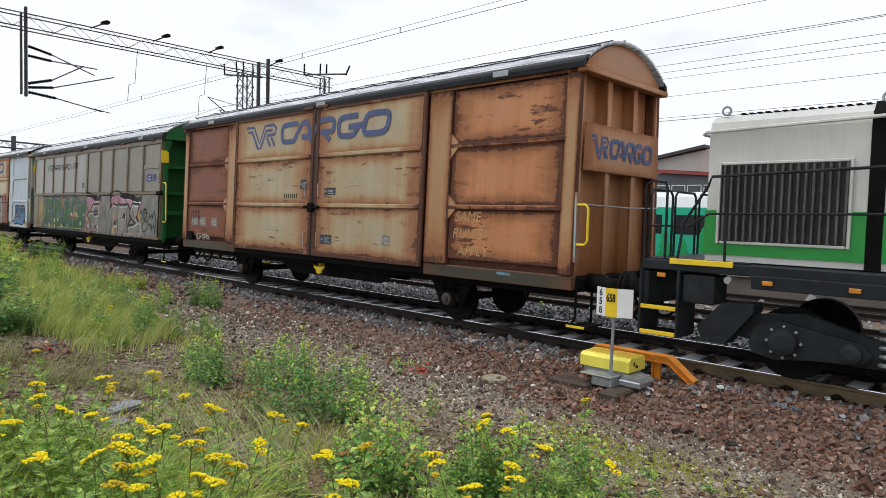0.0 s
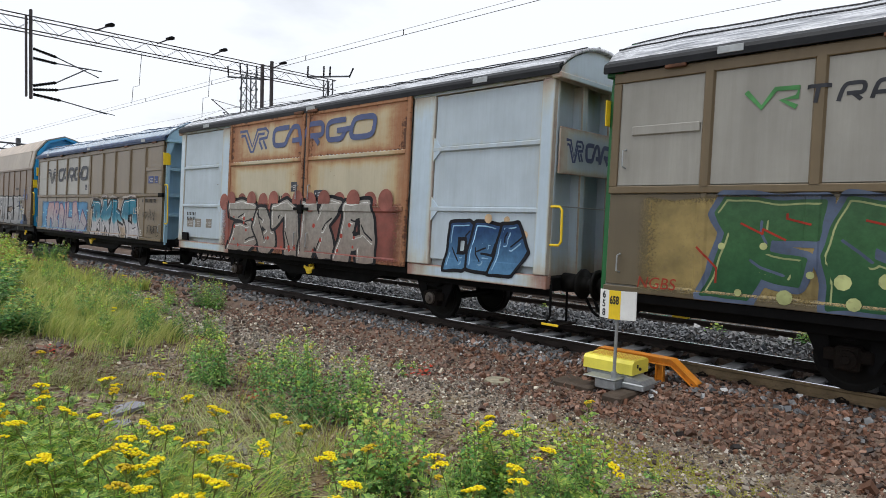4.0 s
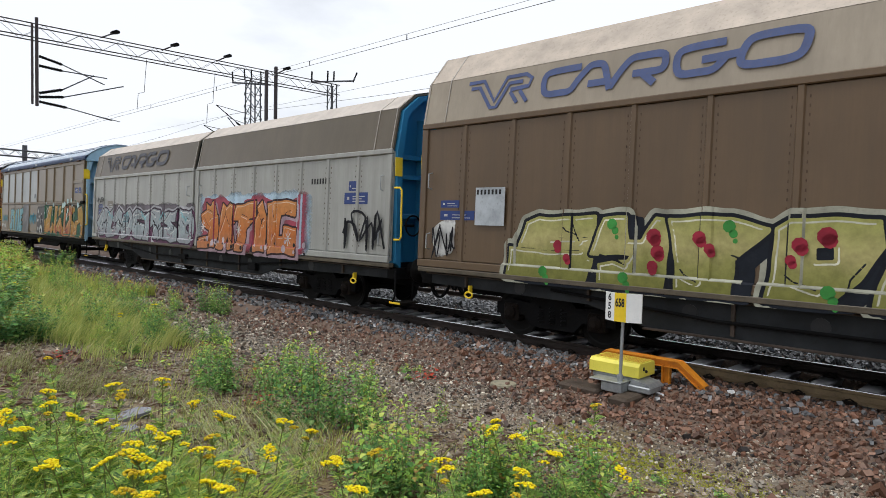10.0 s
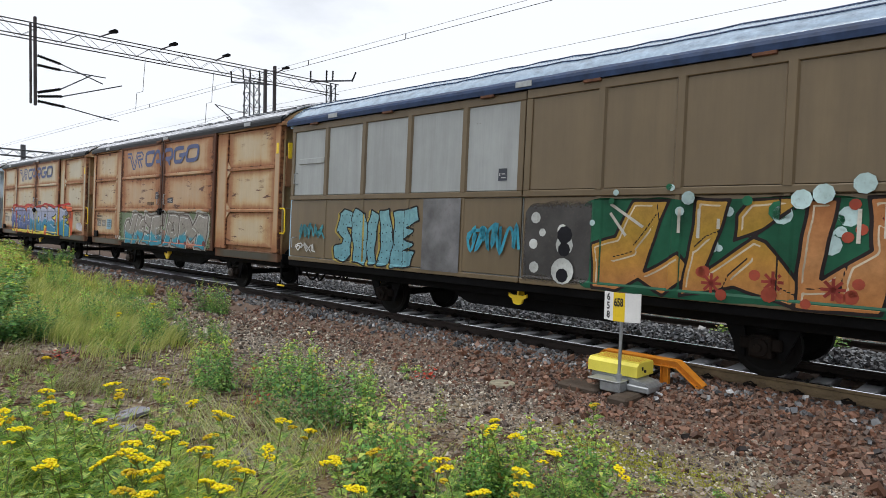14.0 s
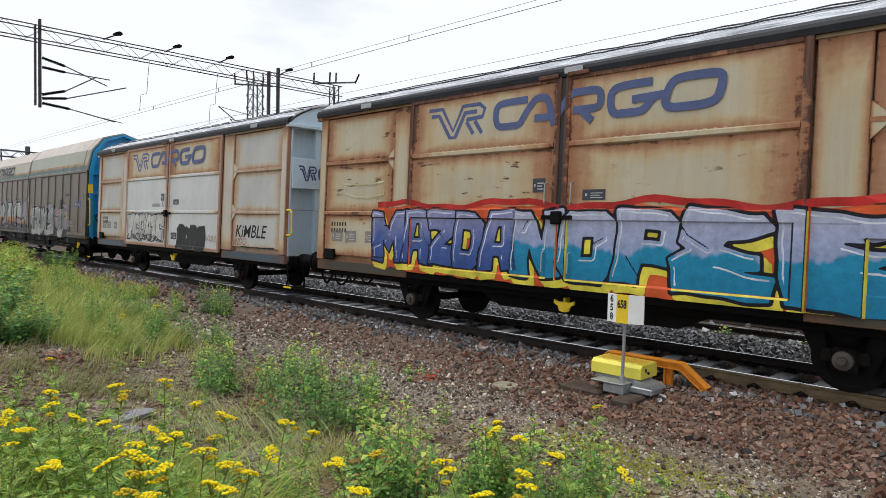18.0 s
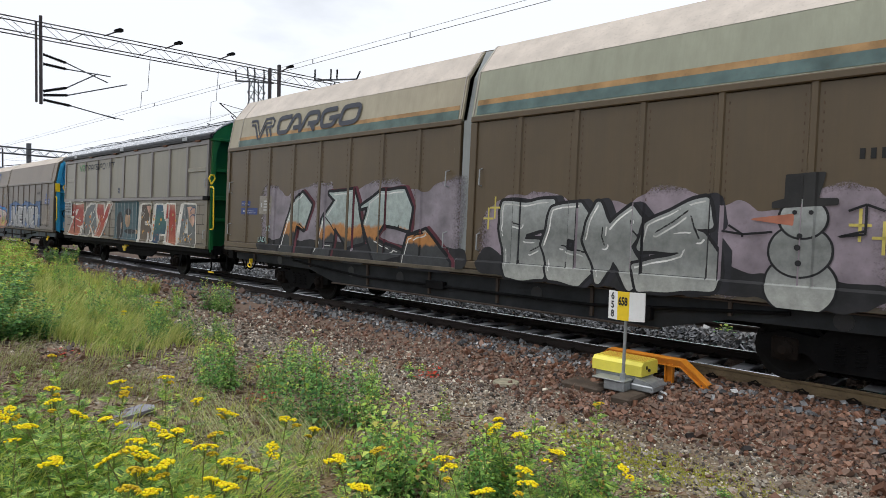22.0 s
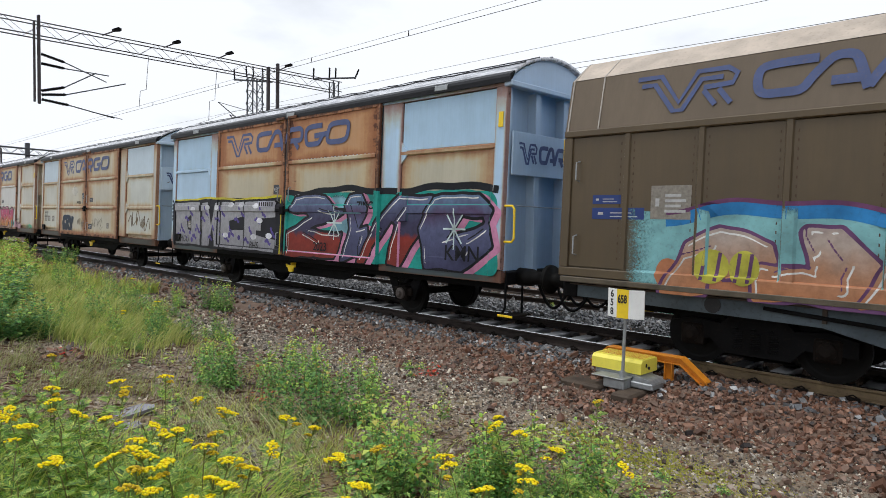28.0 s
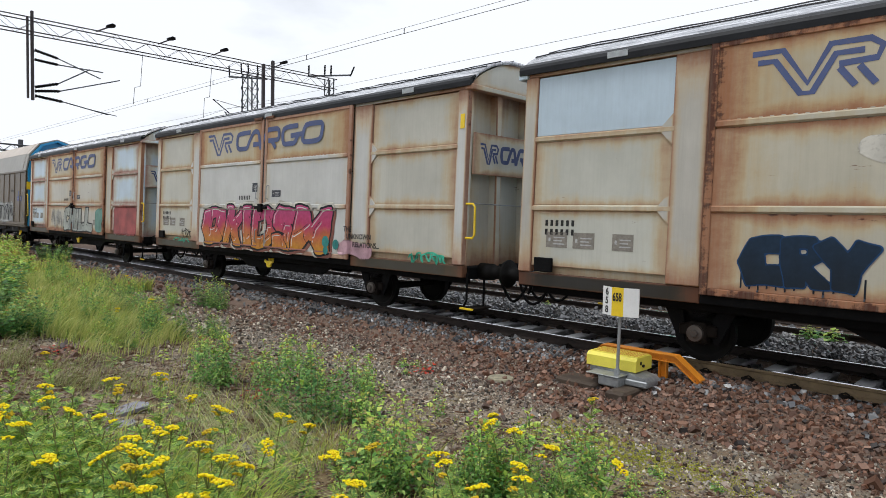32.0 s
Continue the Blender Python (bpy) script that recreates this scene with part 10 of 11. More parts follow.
l1 = empty("platform_lamp", pose(-6.6, 24.2, 0.55))
tagged(l1, "grey platform post with loudspeakers and a blue sign", "lamp post")
part("post", Shape().box(-0.07, 0.07, -0.07, 0.07, 0, 3.1, 0.01), GALV, l1)
part("foot", Shape().box(-0.25, 0.25, -0.25, 0.25, 0, 0.12, 0.02), CONCRETE, l1)
part("lamp_head", Shape().box(-0.28, 0.18, -0.12, 0.12, 3.1, 3.18, 0.02), GALV, l1)
for d in (-1, 1):
    h = Shape().rod((d * 0.08, -0.1, 2.66), (d * 0.38, -0.16, 2.70), 0.05, 10, 0.13)
    part("loudspeaker", h, GALV, l1, "grey horn loudspeaker")
part("sign_plate", Shape().box(-0.14, 0.05, -0.10, -0.08, 2.35, 2.85, 0.005), SIGN_BLUE, l1, "blue sign plate")

BRICK_PALE = plain("pale_facade", (0.42, 0.34, 0.29), 0.75, 0.0, 0.12, 0.8, 0.1)
SLAB_GREY = plain("grey_facade", (0.16, 0.16, 0.17), 0.7, 0.0, 0.15, 0.8, 0.1)
ROOF_DARK = plain("dark_roof", (0.05, 0.05, 0.055), 0.6, 0.0, 0.2, 1, 0.1)
RED_ROOF = plain("red_roof", (0.26, 0.06, 0.05), 0.6, 0.0, 0.2, 1, 0.1)


def house(name, label, outline, depth, Y, wall, windows, roof=ROOF_DARK):
    h = empty(name, pose(0, Y, -0.3))
    tagged(h, label, "building")
    part("wall", Shape().prism(outline, 1, 0, depth), wall, h)
    xs = [q for q in outline if q[1] > 1]
    for (a, b), (c, d) in zip(xs, xs[1:]):
        if abs(c - a) < 0.1:
            continue
        part("roof", Shape().prism([(a - 0.4, b + 0.02), (c + 0.4, d + 0.02), (c + 0.4, d + 0.28), (a - 0.4, b + 0.28)], 1, -0.6, depth + 0.6), roof, h, "dark overhanging roof")
    for x, z, w_, hh in windows:
        o = part("window", Shape().box(x, x + w_, -0.05, 0.05, z, z + hh), WHITE, h)
        part("pane", Shape().box(x + 0.07, x + w_ - 0.07, -0.07, 0.0, z + 0.07, z + hh - 0.07), GLASS_DARK, o)
    return h


house("house", "pale apartment house with a sloping dark roof", [(-14.2, 0), (16.0, 0), (16.0, 11.8), (-14.2, 6.9)], 14, 50, BRICK_PALE,
      [(-11.6, 5.6, 1.0, 0.8), (-11.6, 3.2, 0.5, 0.8), (-8.0, 4.2, 1.2, 1.7), (-8.0, 1.4, 1.2, 1.7), (-4.0, 6.9, 1.6, 1.3), (-4.0, 4.0, 1.6, 1.3), (-4.0, 1.4, 1.6, 1.3), (1.5, 6.9, 1.6, 1.3), (1.5, 4.0, 1.6, 1.3)])
house("stair_tower", "dark grey stair tower set in the apartment house", [(-14.35, 0), (-12.9, 0), (-12.9, 6.95), (-14.35, 6.7)], 3, 49.6, SLAB_GREY, [(-14.0, 4.6, 0.7, 1.0)])
house("apartment_house", "pale gabled house behind the station", [(-33.0, 0), (-18.8, 0), (-18.8, 7.4), (-21.3, 8.6), (-33.0, 6.6)], 10, 54, plain("white_facade", (0.50, 0.47, 0.44), 0.75, 0.0, 0.1, 0.8, 0.1),
      [(-21.5, 5.0, 0.5, 1.2), (-24.5, 5.2, 1.4, 0.5), (-27.5, 5.2, 1.4, 0.5), (-24.5, 3.2, 1.4, 1.0)])
house("shop_building", "low glazed building with a red roof edge", [(-23.0, 0), (-15.5, 0), (-15.5, 5.6), (-23.0, 6.1)], 6, 47, plain("glazed_front", (0.13, 0.15, 0.17), 0.5, 0.0, 0.2, 1, 0.1),
      [(-22.6 + i * 1.2, 4.0, 1.05, 1.2) for i in range(6)] + [(-22.6 + i * 1.2, 2.0, 1.05, 1.2) for i in range(6)], RED_ROOF)
# ---- plants ----
def leaf_material(name, cols, gloss=0.5):
    m, n, l, b = nodes_of(name, gloss, 0.0, 0.32)
    geo = n.new("ShaderNodeNewGeometry")
    r = n.new("ShaderNodeValToRGB")
    el = r.color_ramp.elements
    while len(el) < len(cols):
        el.new(0.5)
    for i, c in enumerate(cols):
        el[i].position = i / (len(cols) - 1)
        el[i].color = (*c, 1)
    l.new(geo.outputs["Random Per Island"], r.inputs[0])
    l.new(r.outputs[0], b.inputs["Base Color"])
    t = n.new("ShaderNodeBsdfTranslucent")
    l.new(r.outputs[0], t.inputs["Color"])
    mx = n.new("ShaderNodeMixShader")
    mx.inputs[0].default_value = 0.3
    l.new(b.outputs[0], mx.inputs[1])
    l.new(t.outputs[0], mx.inputs[2])
    l.new(mx.outputs[0], n["Material Output"].inputs["Surface"])
    return m


TANSY_LEAF = leaf_material("tansy_leaf", [(0.0183, 0.067, 0.0147), (0.39, 0.577, 0.0882), (0.061, 0.175, 0.0392), (0.659, 0.721, 0.147), (0.0366, 0.113, 0.0245), (0.268, 0.464, 0.0784), (0.122, 0.278, 0.049)])
WEED_LEAF = leaf_material("weed_leaf", [(0.0122, 0.0618, 0.0176), (0.22, 0.464, 0.098), (0.0366, 0.144, 0.0343), (0.464, 0.659, 0.167), (0.0854, 0.247, 0.0588), (0.305, 0.536, 0.118), (0.0244, 0.103, 0.0294)])
YOUNG_LEAF = leaf_material("young_leaf", [(0.159, 0.371, 0.0588), (0.464, 0.639, 0.098), (0.268, 0.474, 0.0784), (0.61, 0.68, 0.137), (0.488, 0.227, 0.0882), (0.0976, 0.268, 0.049)])
DARK_LEAF = leaf_material("dark_leaf", [(0.0122, 0.0566, 0.0196), (0.159, 0.371, 0.0882), (0.0366, 0.134, 0.0392), (0.342, 0.536, 0.147), (0.0732, 0.216, 0.0637)])
GRASS_DRY = leaf_material("hair_grass", [(0.60, 0.61, 0.20), (0.33, 0.43, 0.10), (0.80, 0.76, 0.34), (0.20, 0.32, 0.07), (0.68, 0.66, 0.24)], 0.7)
HAY = leaf_material("fallen_hay", [(0.46, 0.46, 0.22), (0.30, 0.36, 0.12), (0.62, 0.58, 0.36), (0.20, 0.27, 0.08), (0.26, 0.16, 0.09)], 0.8)
GRASS_GREEN = leaf_material("green_grass", [(0.244, 0.391, 0.0686), (0.464, 0.556, 0.118), (0.659, 0.597, 0.176), (0.159, 0.278, 0.0588)], 0.6)
STEM = leaf_material("green_stem", [(0.20, 0.28, 0.07), (0.26, 0.30, 0.09)])
STEM_RED = leaf_material("reddish_stem", [(0.24, 0.16, 0.08), (0.20, 0.24, 0.07)])
BUTTON = leaf_material("tansy_button", [(0.93, 0.74, 0.004), (1.0, 0.90, 0.012), (0.82, 0.58, 0.005), (1.0, 0.84, 0.006)], 0.7)
OLD_BUTTON = leaf_material("fading_tansy_button", [(0.62, 0.44, 0.02), (0.78, 0.58, 0.02), (0.42, 0.26, 0.03)], 0.8)
MOSS = leaf_material("yellow_moss", [(0.34, 0.35, 0.05), (0.52, 0.50, 0.08), (0.22, 0.26, 0.04), (0.44, 0.40, 0.08)], 0.9)
LONG_BLADE = leaf_material("long_grass_blade", [(0.52, 0.62, 0.12), (0.64, 0.70, 0.20), (0.44, 0.56, 0.09)], 0.5)
RED_LEAF = leaf_material("red_leaf", [(0.45, 0.02, 0.015), (0.55, 0.06, 0.02), (0.30, 0.02, 0.02)])
LITTER = leaf_material("dead_leaf_litter", [(0.05, 0.03, 0.022), (0.20, 0.10, 0.055), (0.035, 0.025, 0.02), (0.34, 0.26, 0.18), (0.12, 0.06, 0.04), (0.42, 0.34, 0.26)], 0.6)


def feather_leaf(s, base, out, length, rng):
    """A tansy leaf: a midrib with pairs of narrow toothed leaflets."""
    o = Vector(out).normalized()
    side = o.cross(Vector((0, 0, 1))).normalized()
    up = side.cross(o)
    b = Vector(base)
    n = 9
    mids = []
    for i in range(n + 1):
        t = i / n
        mids.append(b + o * length * t + Vector((0, 0, -0.35 * length * t * t + 0.12 * length * t)))
    for i in range(n):
        p, q = mids[i], mids[i + 1]
        w = 0.0025
        s.add([p - side * w, p + side * w, q + side * w, q - side * w], [(0, 1, 2, 3)])
        if i == 0:
            continue
        t = i / n
        ln = length * 0.34 * math.sin(math.pi * (0.15 + 0.80 * t)) + 0.006
        for d in (-1, 1):
            dr = (side * d + o * 0.55 + up * rng.uniform(-0.15, 0.25)).normalized()
            wv = o * length * 0.042
            m1 = p + dr * ln * 0.5
            tip = p + dr * ln
            s.add([p - wv * 0.4, m1 - wv, tip, m1 + wv * 1.1, p + wv * 0.5], [(0, 1, 3, 4), (1, 2, 3)])


def button(s, c, r, n=7):
    """A domed yellow flower head."""
    pts = [(c[0] + r * math.cos(2 * math.pi * i / n), c[1] + r * math.sin(2 * math.pi * i / n), c[2]) for i in range(n)]
    pts += [(c[0] + 0.75 * r * math.cos(2 * math.pi * i / n), c[1] + 0.75 * r * math.sin(2 * math.pi * i / n), c[2] + 0.5 * r) for i in range(n)]
    pts += [(c[0], c[1], c[2] + 0.68 * r), (c[0], c[1], c[2] - 0.7 * r)]
    f = [(i, (i + 1) % n, n + (i + 1) % n, n + i) for i in range(n)] + [(n + i, n + (i + 1) % n, 2 * n) for i in range(n)] + [((i + 1) % n, i, 2 * n + 1) for i in range(n)]
    s.add(pts, f)


def tansy(seed, h, flower=True, label="tansy with feathery leaves and yellow button flowers"):
    rng = random.Random(seed)
    ob = empty("tansy", pose(0, 0, -50))
    tagged(ob, label, "tansy", "tansy plants")
    a = rng.uniform(0, 6.28)
    lean = rng.uniform(0.05, 0.16)
    pts = [(math.cos(a) * lean * (t * t - 1), math.sin(a) * lean * (t * t - 1), h * t) for t in [i / 6 for i in range(7)]]
    part("stem", Shape().pipe(pts, 0.0032, 5), STEM_RED, ob)
    lv = Shape()
    n = 18 if flower else 26
    for i in range(n):
        t = 0.05 + (0.90 if flower else 0.93) * i / n
        j = min(int(t * 6), 5)
        p = Vector(pts[j]).lerp(Vector(pts[j + 1]), t * 6 - j)
        b = i * 2.4 + a
        feather_leaf(lv, p, (math.cos(b), math.sin(b), rng.uniform(0.1, 1.2)), rng.uniform(0.10, 0.19) * (1.2 - 0.6 * t), rng)
    part("foliage", lv, TANSY_LEAF, ob, "feathery green leaves")
    if flower:
        fork = Vector(pts[5])
        tilt, turn = rng.uniform(0.0, 0.75), rng.uniform(0, 6.28)
        st = Shape()
        for k in range(rng.choice((1, 2, 2, 3))):
            mid = Vector(pts[-1]) + (Vector((0, 0, 0)) if k == 0 else Vector((rng.uniform(-0.07, 0.07), rng.uniform(-0.07, 0.07), rng.uniform(-0.09, -0.02))))
            fl = Shape()
            rx, ry = (rng.uniform(0.046, 0.066), rng.uniform(0.028, 0.042)) if k == 0 else (rng.uniform(0.024, 0.040), rng.uniform(0.018, 0.028))
            for i in range(rng.randint(40, 52) if k == 0 else rng.randint(14, 20)):
                r = math.sqrt(rng.random())
                b = rng.uniform(0, 6.28)
                u, v = r * math.cos(b) * rx, r * math.sin(b) * ry
                c = mid + Vector((u * math.cos(turn) - v * math.sin(turn), u * math.sin(turn) + v * math.cos(turn), 0.012 * (1 - r * r) - u * math.sin(tilt) + rng.uniform(-0.004, 0.004)))
                button(fl, c, rng.uniform(0.0074, 0.0100), 6)
                if i % 3 == 0:
                    st.rod(fork.lerp(mid, 0.45), c - Vector((0, 0, 0.003)), 0.0011, 3, caps=False)
            st.rod(fork, fork.lerp(mid, 0.45), 0.0018, 4, caps=False)
            part("flower_head", fl, OLD_BUTTON if (seed + k) % 4 == 0 else BUTTON, ob, "flat yellow button flower head", True)
        part("flower_stalk", st, STEM, ob)
    return ob


def broad_leaf(s, base, d, L, W, rng):
    d = Vector(d).normalized()
    side = d.cross(Vector((0, 0, 1)))
    side = side.normalized() if side.length > 1e-3 else Vector((1, 0, 0))
    up = side.cross(d)
    b = Vector(base)
    m = b + d * L * 0.45 + up * L * 0.06
    t = b + d * L - up * L * 0.10
    s.add([b, b + d * L * 0.22 + side * W * 0.38, m + side * W * 0.5 + up * L * 0.05, b + d * L * 0.75 + side * W * 0.26, t,
           b + d * L * 0.75 - side * W * 0.26, m - side * W * 0.5 + up * L * 0.05, b + d * L * 0.22 - side * W * 0.38, m],
          [(0, 1, 2, 8), (8, 2, 3, 4), (8, 4, 5, 6), (0, 8, 6, 7)])


def weed(name, seed, h, wide, mat, leaves, L, label, stems=6, up=0.3, young=0.80):
    rng = random.Random(seed)
    ob = empty(name, pose(0, 0, -50))
    tagged(ob, label, "weed", "weeds beside the track")
    lv, top = Shape(), Shape()
    for k in range(stems):
        a = rng.uniform(0, 6.28)
        r = wide * 0.5 * math.sqrt(rng.random())
        hh = h * rng.uniform(0.32, 1.0) * (1.0 - 0.2 * r / (wide * 0.5))
        tip = (r * math.cos(a) * 1.15, r * math.sin(a) * 1.15, hh)
        root = (r * math.cos(a) * 0.6, r * math.sin(a) * 0.6, 0)
        pts = [tuple(root[i] + (tip[i] - root[i]) * t + (0.02 * math.sin(9 * t + k) if i < 2 else 0) for i in range(3)) for t in [j / 5 for j in range(6)]]
        part("stem", Shape().pipe(pts, 0.003, 4), STEM_RED if k % 3 else STEM, ob)
        n = leaves // stems
        for i in range(n):
            t = 0.06 + 0.94 * (i + rng.random()) / n
            j = min(int(t * 5), 4)
            p = Vector(pts[j]).lerp(Vector(pts[j + 1]), min(1, t * 5 - j))
            b = i * 2.4 + rng.uniform(-0.4, 0.4)
            reach = rng.uniform(0.0, 0.11) * (1.25 - t)
            q = p + Vector((math.cos(b) * reach, math.sin(b) * reach, 0))
            ll = L * rng.uniform(0.6, 1.3) * (1.2 - 0.45 * t)
            broad_leaf(top if t > young + rng.uniform(-0.15, 0.15) else lv, q, (math.cos(b), math.sin(b), rng.uniform(-0.45, up) + (0.5 if t > 0.85 else 0)), ll, ll * rng.uniform(0.6, 0.95), rng)
    part("foliage", lv, mat, ob, "many small green leaves")
    if top.v:
        part("young_foliage", top, YOUNG_LEAF, ob, "yellow-green young leaves at the tips")
    return ob


def placed(ob, x, y, scale=1.0, rot=0.0, dz=0.0):
    c = copy_thing(ob, pose(x, y, ground_z(x, y) + dz, 0, 0, rot))
    c.scale = (scale, scale, scale)
    return c


def retire(obs):
    """Take the unplaced patterns away again."""
    for ob in obs:
        for o in (*ob.children_recursive, ob):
            bpy.data.objects.remove(o)


rng = random.Random(11)
flowering = [tansy(s, 0.6) for s in (1, 2, 3, 4, 5, 6, 7)]
leafy = [tansy(s, 0.55, False, "young tansy with feathery green leaves, not in flower") for s in (15, 16, 17, 18)]
TANSY_AT = [(-4.12, 0.92), (-6.22, 1.59), (-5.09, 1.3), (-4.76, 1.22), (-4.53, 0.92), (-4.36, 1.26), (-4.19, 1.36), (-5.11, 1.74), (-4.72, 1.65), (-5.28, 2.17), (-4.62, 2.13), (-4.09, 2.08), (-3.86, 1.54), (-3.67, 1.51), (-3.7, 1.59), (-3.56, 1.75), (-3.33, 1.58), (-3.56, 1.31), (-3.31, 1.22), (-3.28, 1.07), (-3.48, 0.9), (-3.1, 1.18), (-3.07, 1.12), (-3.09, 1.27), (-3.01, 1.56), (-2.98, 1.66), (-2.8, 1.37), (-2.71, 1.39), (-2.86, 1.1), (-2.84, 1.01), (-2.72, 1.21), (-3.7, 2.32), (-3.57, 2.45), (-3.21, 1.92), (-2.81, 2.08), (-2.46, 1.95), (-2.97, 2.49), (-2.66, 2.74), (-2.49, 2.61), (-3.25, 3.97), (-2.99, 3.61), (-2.84, 3.69), (-2.4, 3.54), (-3.11, 5.23), (-2.24, 2.98), (-2.07, 2.79), (-2.09, 2.46), (-1.91, 3.55), (-10.44, 3.65), (-11.93, 4.75), (-16.15, 3.68), (-19.29, 4.09), (-18.14, 6.58), (-14.74, 3.22)]
for i, (x, y) in enumerate(TANSY_AT):
    placed(flowering[(i * 3) % 7], x, y, rng.uniform(0.97, 1.05), rng.uniform(0, 360))
for i in range(150):
    t = rng.random()
    x, y = -2.3 - 3.0 * t, rng.uniform(0.5, 1.45) + 0.25 * t * rng.random()
    if x < -4.1 and (0.31 < -y / x < 0.42 or rng.random() < 0.35):
        continue
    placed(leafy[i % 4], x, y, rng.uniform(0.55, 1.1), rng.uniform(0, 360))
for x, y, k in ((-4.9, 2.05, 0.6), (-3.9, 2.1, 0.6), (-3.3, 2.3, 0.5), (-2.9, 2.4, 0.6), (-2.6, 2.7, 0.6), (-3.0, 3.3, 0.7), (-2.6, 3.5, 0.7), (-2.4, 3.9, 0.6), (-2.9, 3.9, 0.7), (-2.2, 3.2, 0.7), (-2.1, 2.7, 0.7), (-2.3, 2.2, 0.7), (-4.2, 1.9, 0.5), (-6.8, 1.5, 0.8), (-6.2, 1.2, 0.8)):
    placed(leafy[int(-x * 10) % 4], x, y, k, rng.uniform(0, 360))
retire(flowering + leafy)

weeds = [weed("leafy_weed", 21, 0.66, 0.60, WEED_LEAF, 520, 0.054, "leafy green weed with many upright shoots", 11),
         weed("leafy_weed", 22, 0.60, 0.64, WEED_LEAF, 620, 0.049, "dense bright green weed with small leaves", 13, 0.3, 0.85),
         weed("leafy_weed", 23, 0.76, 0.36, WEED_LEAF, 150, 0.066, "young aspen shoots with broad green leaves", 5, 0.0, 0.6),
         weed("leafy_weed", 24, 0.58, 0.56, DARK_LEAF, 460, 0.054, "dark green weed with slender shoots", 10, 0.3, 0.85),
         weed("leafy_weed", 28, 0.60, 0.44, WEED_LEAF, 400, 0.050, "green weed with narrow upright shoots", 9, 0.5)]
bush = weed("leafy_bush", 25, 1.1, 1.2, DARK_LEAF, 1700, 0.085, "dark green bushy shrub at the edge of the path", 24, 0.3, 0.92)
tall = weed("leafy_bush", 29, 1.2, 1.3, WEED_LEAF, 1500, 0.09, "tall yellow-green weeds beside the track", 24, 0.4, 0.6)
small = weed("seedling", 26, 0.30, 0.22, WEED_LEAF, 46, 0.06, "small green seedling among the stones", 3)
slim = weed("seedling", 30, 0.72, 0.12, YOUNG_LEAF, 14, 0.085, "slim tall seedling with a few pale green leaves", 1, 0.1)
redling = weed("red_seedling", 27, 0.26, 0.26, RED_LEAF, 26, 0.055, "small seedling with red leaves", 4, 0.3, 9)
for k, x, y, sc in ((1, -15.58, 7.76, 1.1), (0, -15.2, 7.7, 1.0), (3, -15.9, 7.6, 1.0), (1, -11.1, 5.6, 0.75), (3, -11.4, 5.5, 0.7), (1, -7.7, 3.72, 0.85), (0, -7.3, 3.62, 0.95), (3, -7.45, 3.85, 0.8),
                    (1, -7.35, 4.42, 0.85), (0, -7.0, 4.62, 0.95), (3, -6.85, 4.8, 0.8), (1, -8.2, 5.3, 0.6),
                    (3, -5.65, 3.5, 0.9), (3, -5.35, 3.72, 1.0), (0, -5.3, 4.05, 1.0), (4, -5.2, 4.28, 0.8), (4, -6.3, 5.2, 0.5), (1, -6.7, 5.4, 0.5), (2, -4.5, 3.9, 0.8),
                    (2, -3.70, 3.02, 1.0), (2, -3.62, 3.2, 0.95), (2, -3.55, 3.32, 1.0), (2, -3.8, 3.1, 0.85), (2, -3.78, 3.66, 0.75), (3, -3.75, 3.25, 0.7), (4, -3.5, 3.1, 0.7), (2, -4.0, 3.5, 0.7), (3, -4.1, 3.3, 0.6), (2, -5.12, 5.25, 0.45),
                    (4, -3.05, 3.69, 1.0), (4, -2.94, 3.88, 0.95), (2, -3.2, 4.05, 0.6), (4, -3.25, 3.85, 0.8), (1, -3.1, 3.6, 0.8), (4, -2.72, 4.24, 0.75), (4, -2.64, 4.37, 0.95), (2, -2.6, 4.3, 0.7), (1, -2.8, 4.1, 0.6), (2, -2.38, 4.68, 0.4), (2, -2.25, 4.5, 0.4), (2, -2.2, 4.75, 0.35),
                    (4, -3.24, 3.59, 0.55), (2, -3.83, 2.57, 0.4), (2, -4.0, 2.49, 0.35), (2, -3.5, 2.6, 0.4),
                    (1, -16.0, 5.5, 0.9), (0, -16.3, 5.7, 0.8), (4, -12.0, 4.8, 0.7), (3, -11.8, 4.7, 0.6), (0, -16.9, 4.8, 0.7), (4, -16.9, 7.2, 0.7), (1, -18.3, 6.6, 0.9), (0, -20.5, 6.8, 1.0), (1, -22.0, 6.0, 1.2), (0, -24.5, 6.6, 1.2), (4, -13.5, 5.4, 0.8), (3, -13.7, 5.0, 1.0), (3, -11.6, 4.7, 0.85), (3, -17.1, 5.1, 1.1), (4, -16.5, 7.1, 0.8), (3, -16.4, 5.4, 1.0), (4, -10.2, 3.75, 0.5), (3, -13.2, 5.1, 0.8), (3, -11.1, 3.8, 0.75), (3, -14.6, 5.6, 0.9), (3, -11.1, 4.95, 0.8), (3, -12.7, 4.0, 1.0), (0, -18.5, 5.0, 1.1), (3, -12.0, 3.2, 0.9), (3, -10.9, 4.3, 0.8), (4, -14.4, 4.3, 1.0), (4, -12.4, 3.4, 0.6), (3, -11.6, 3.9, 0.55), (4, -13.4, 4.3, 0.7), (2, -10.6, 3.4, 0.6), (4, -14.6, 4.0, 0.8), (2, -9.8, 3.3, 0.5), (3, -9.2, 4.4, 0.4), (2, -8.8, 3.0, 0.35), (4, -14.6, 6.2, 0.8), (0, -19.2, 5.2, 1.0)):
    c = placed(weeds[k], x, y, sc, rng.uniform(0, 360))
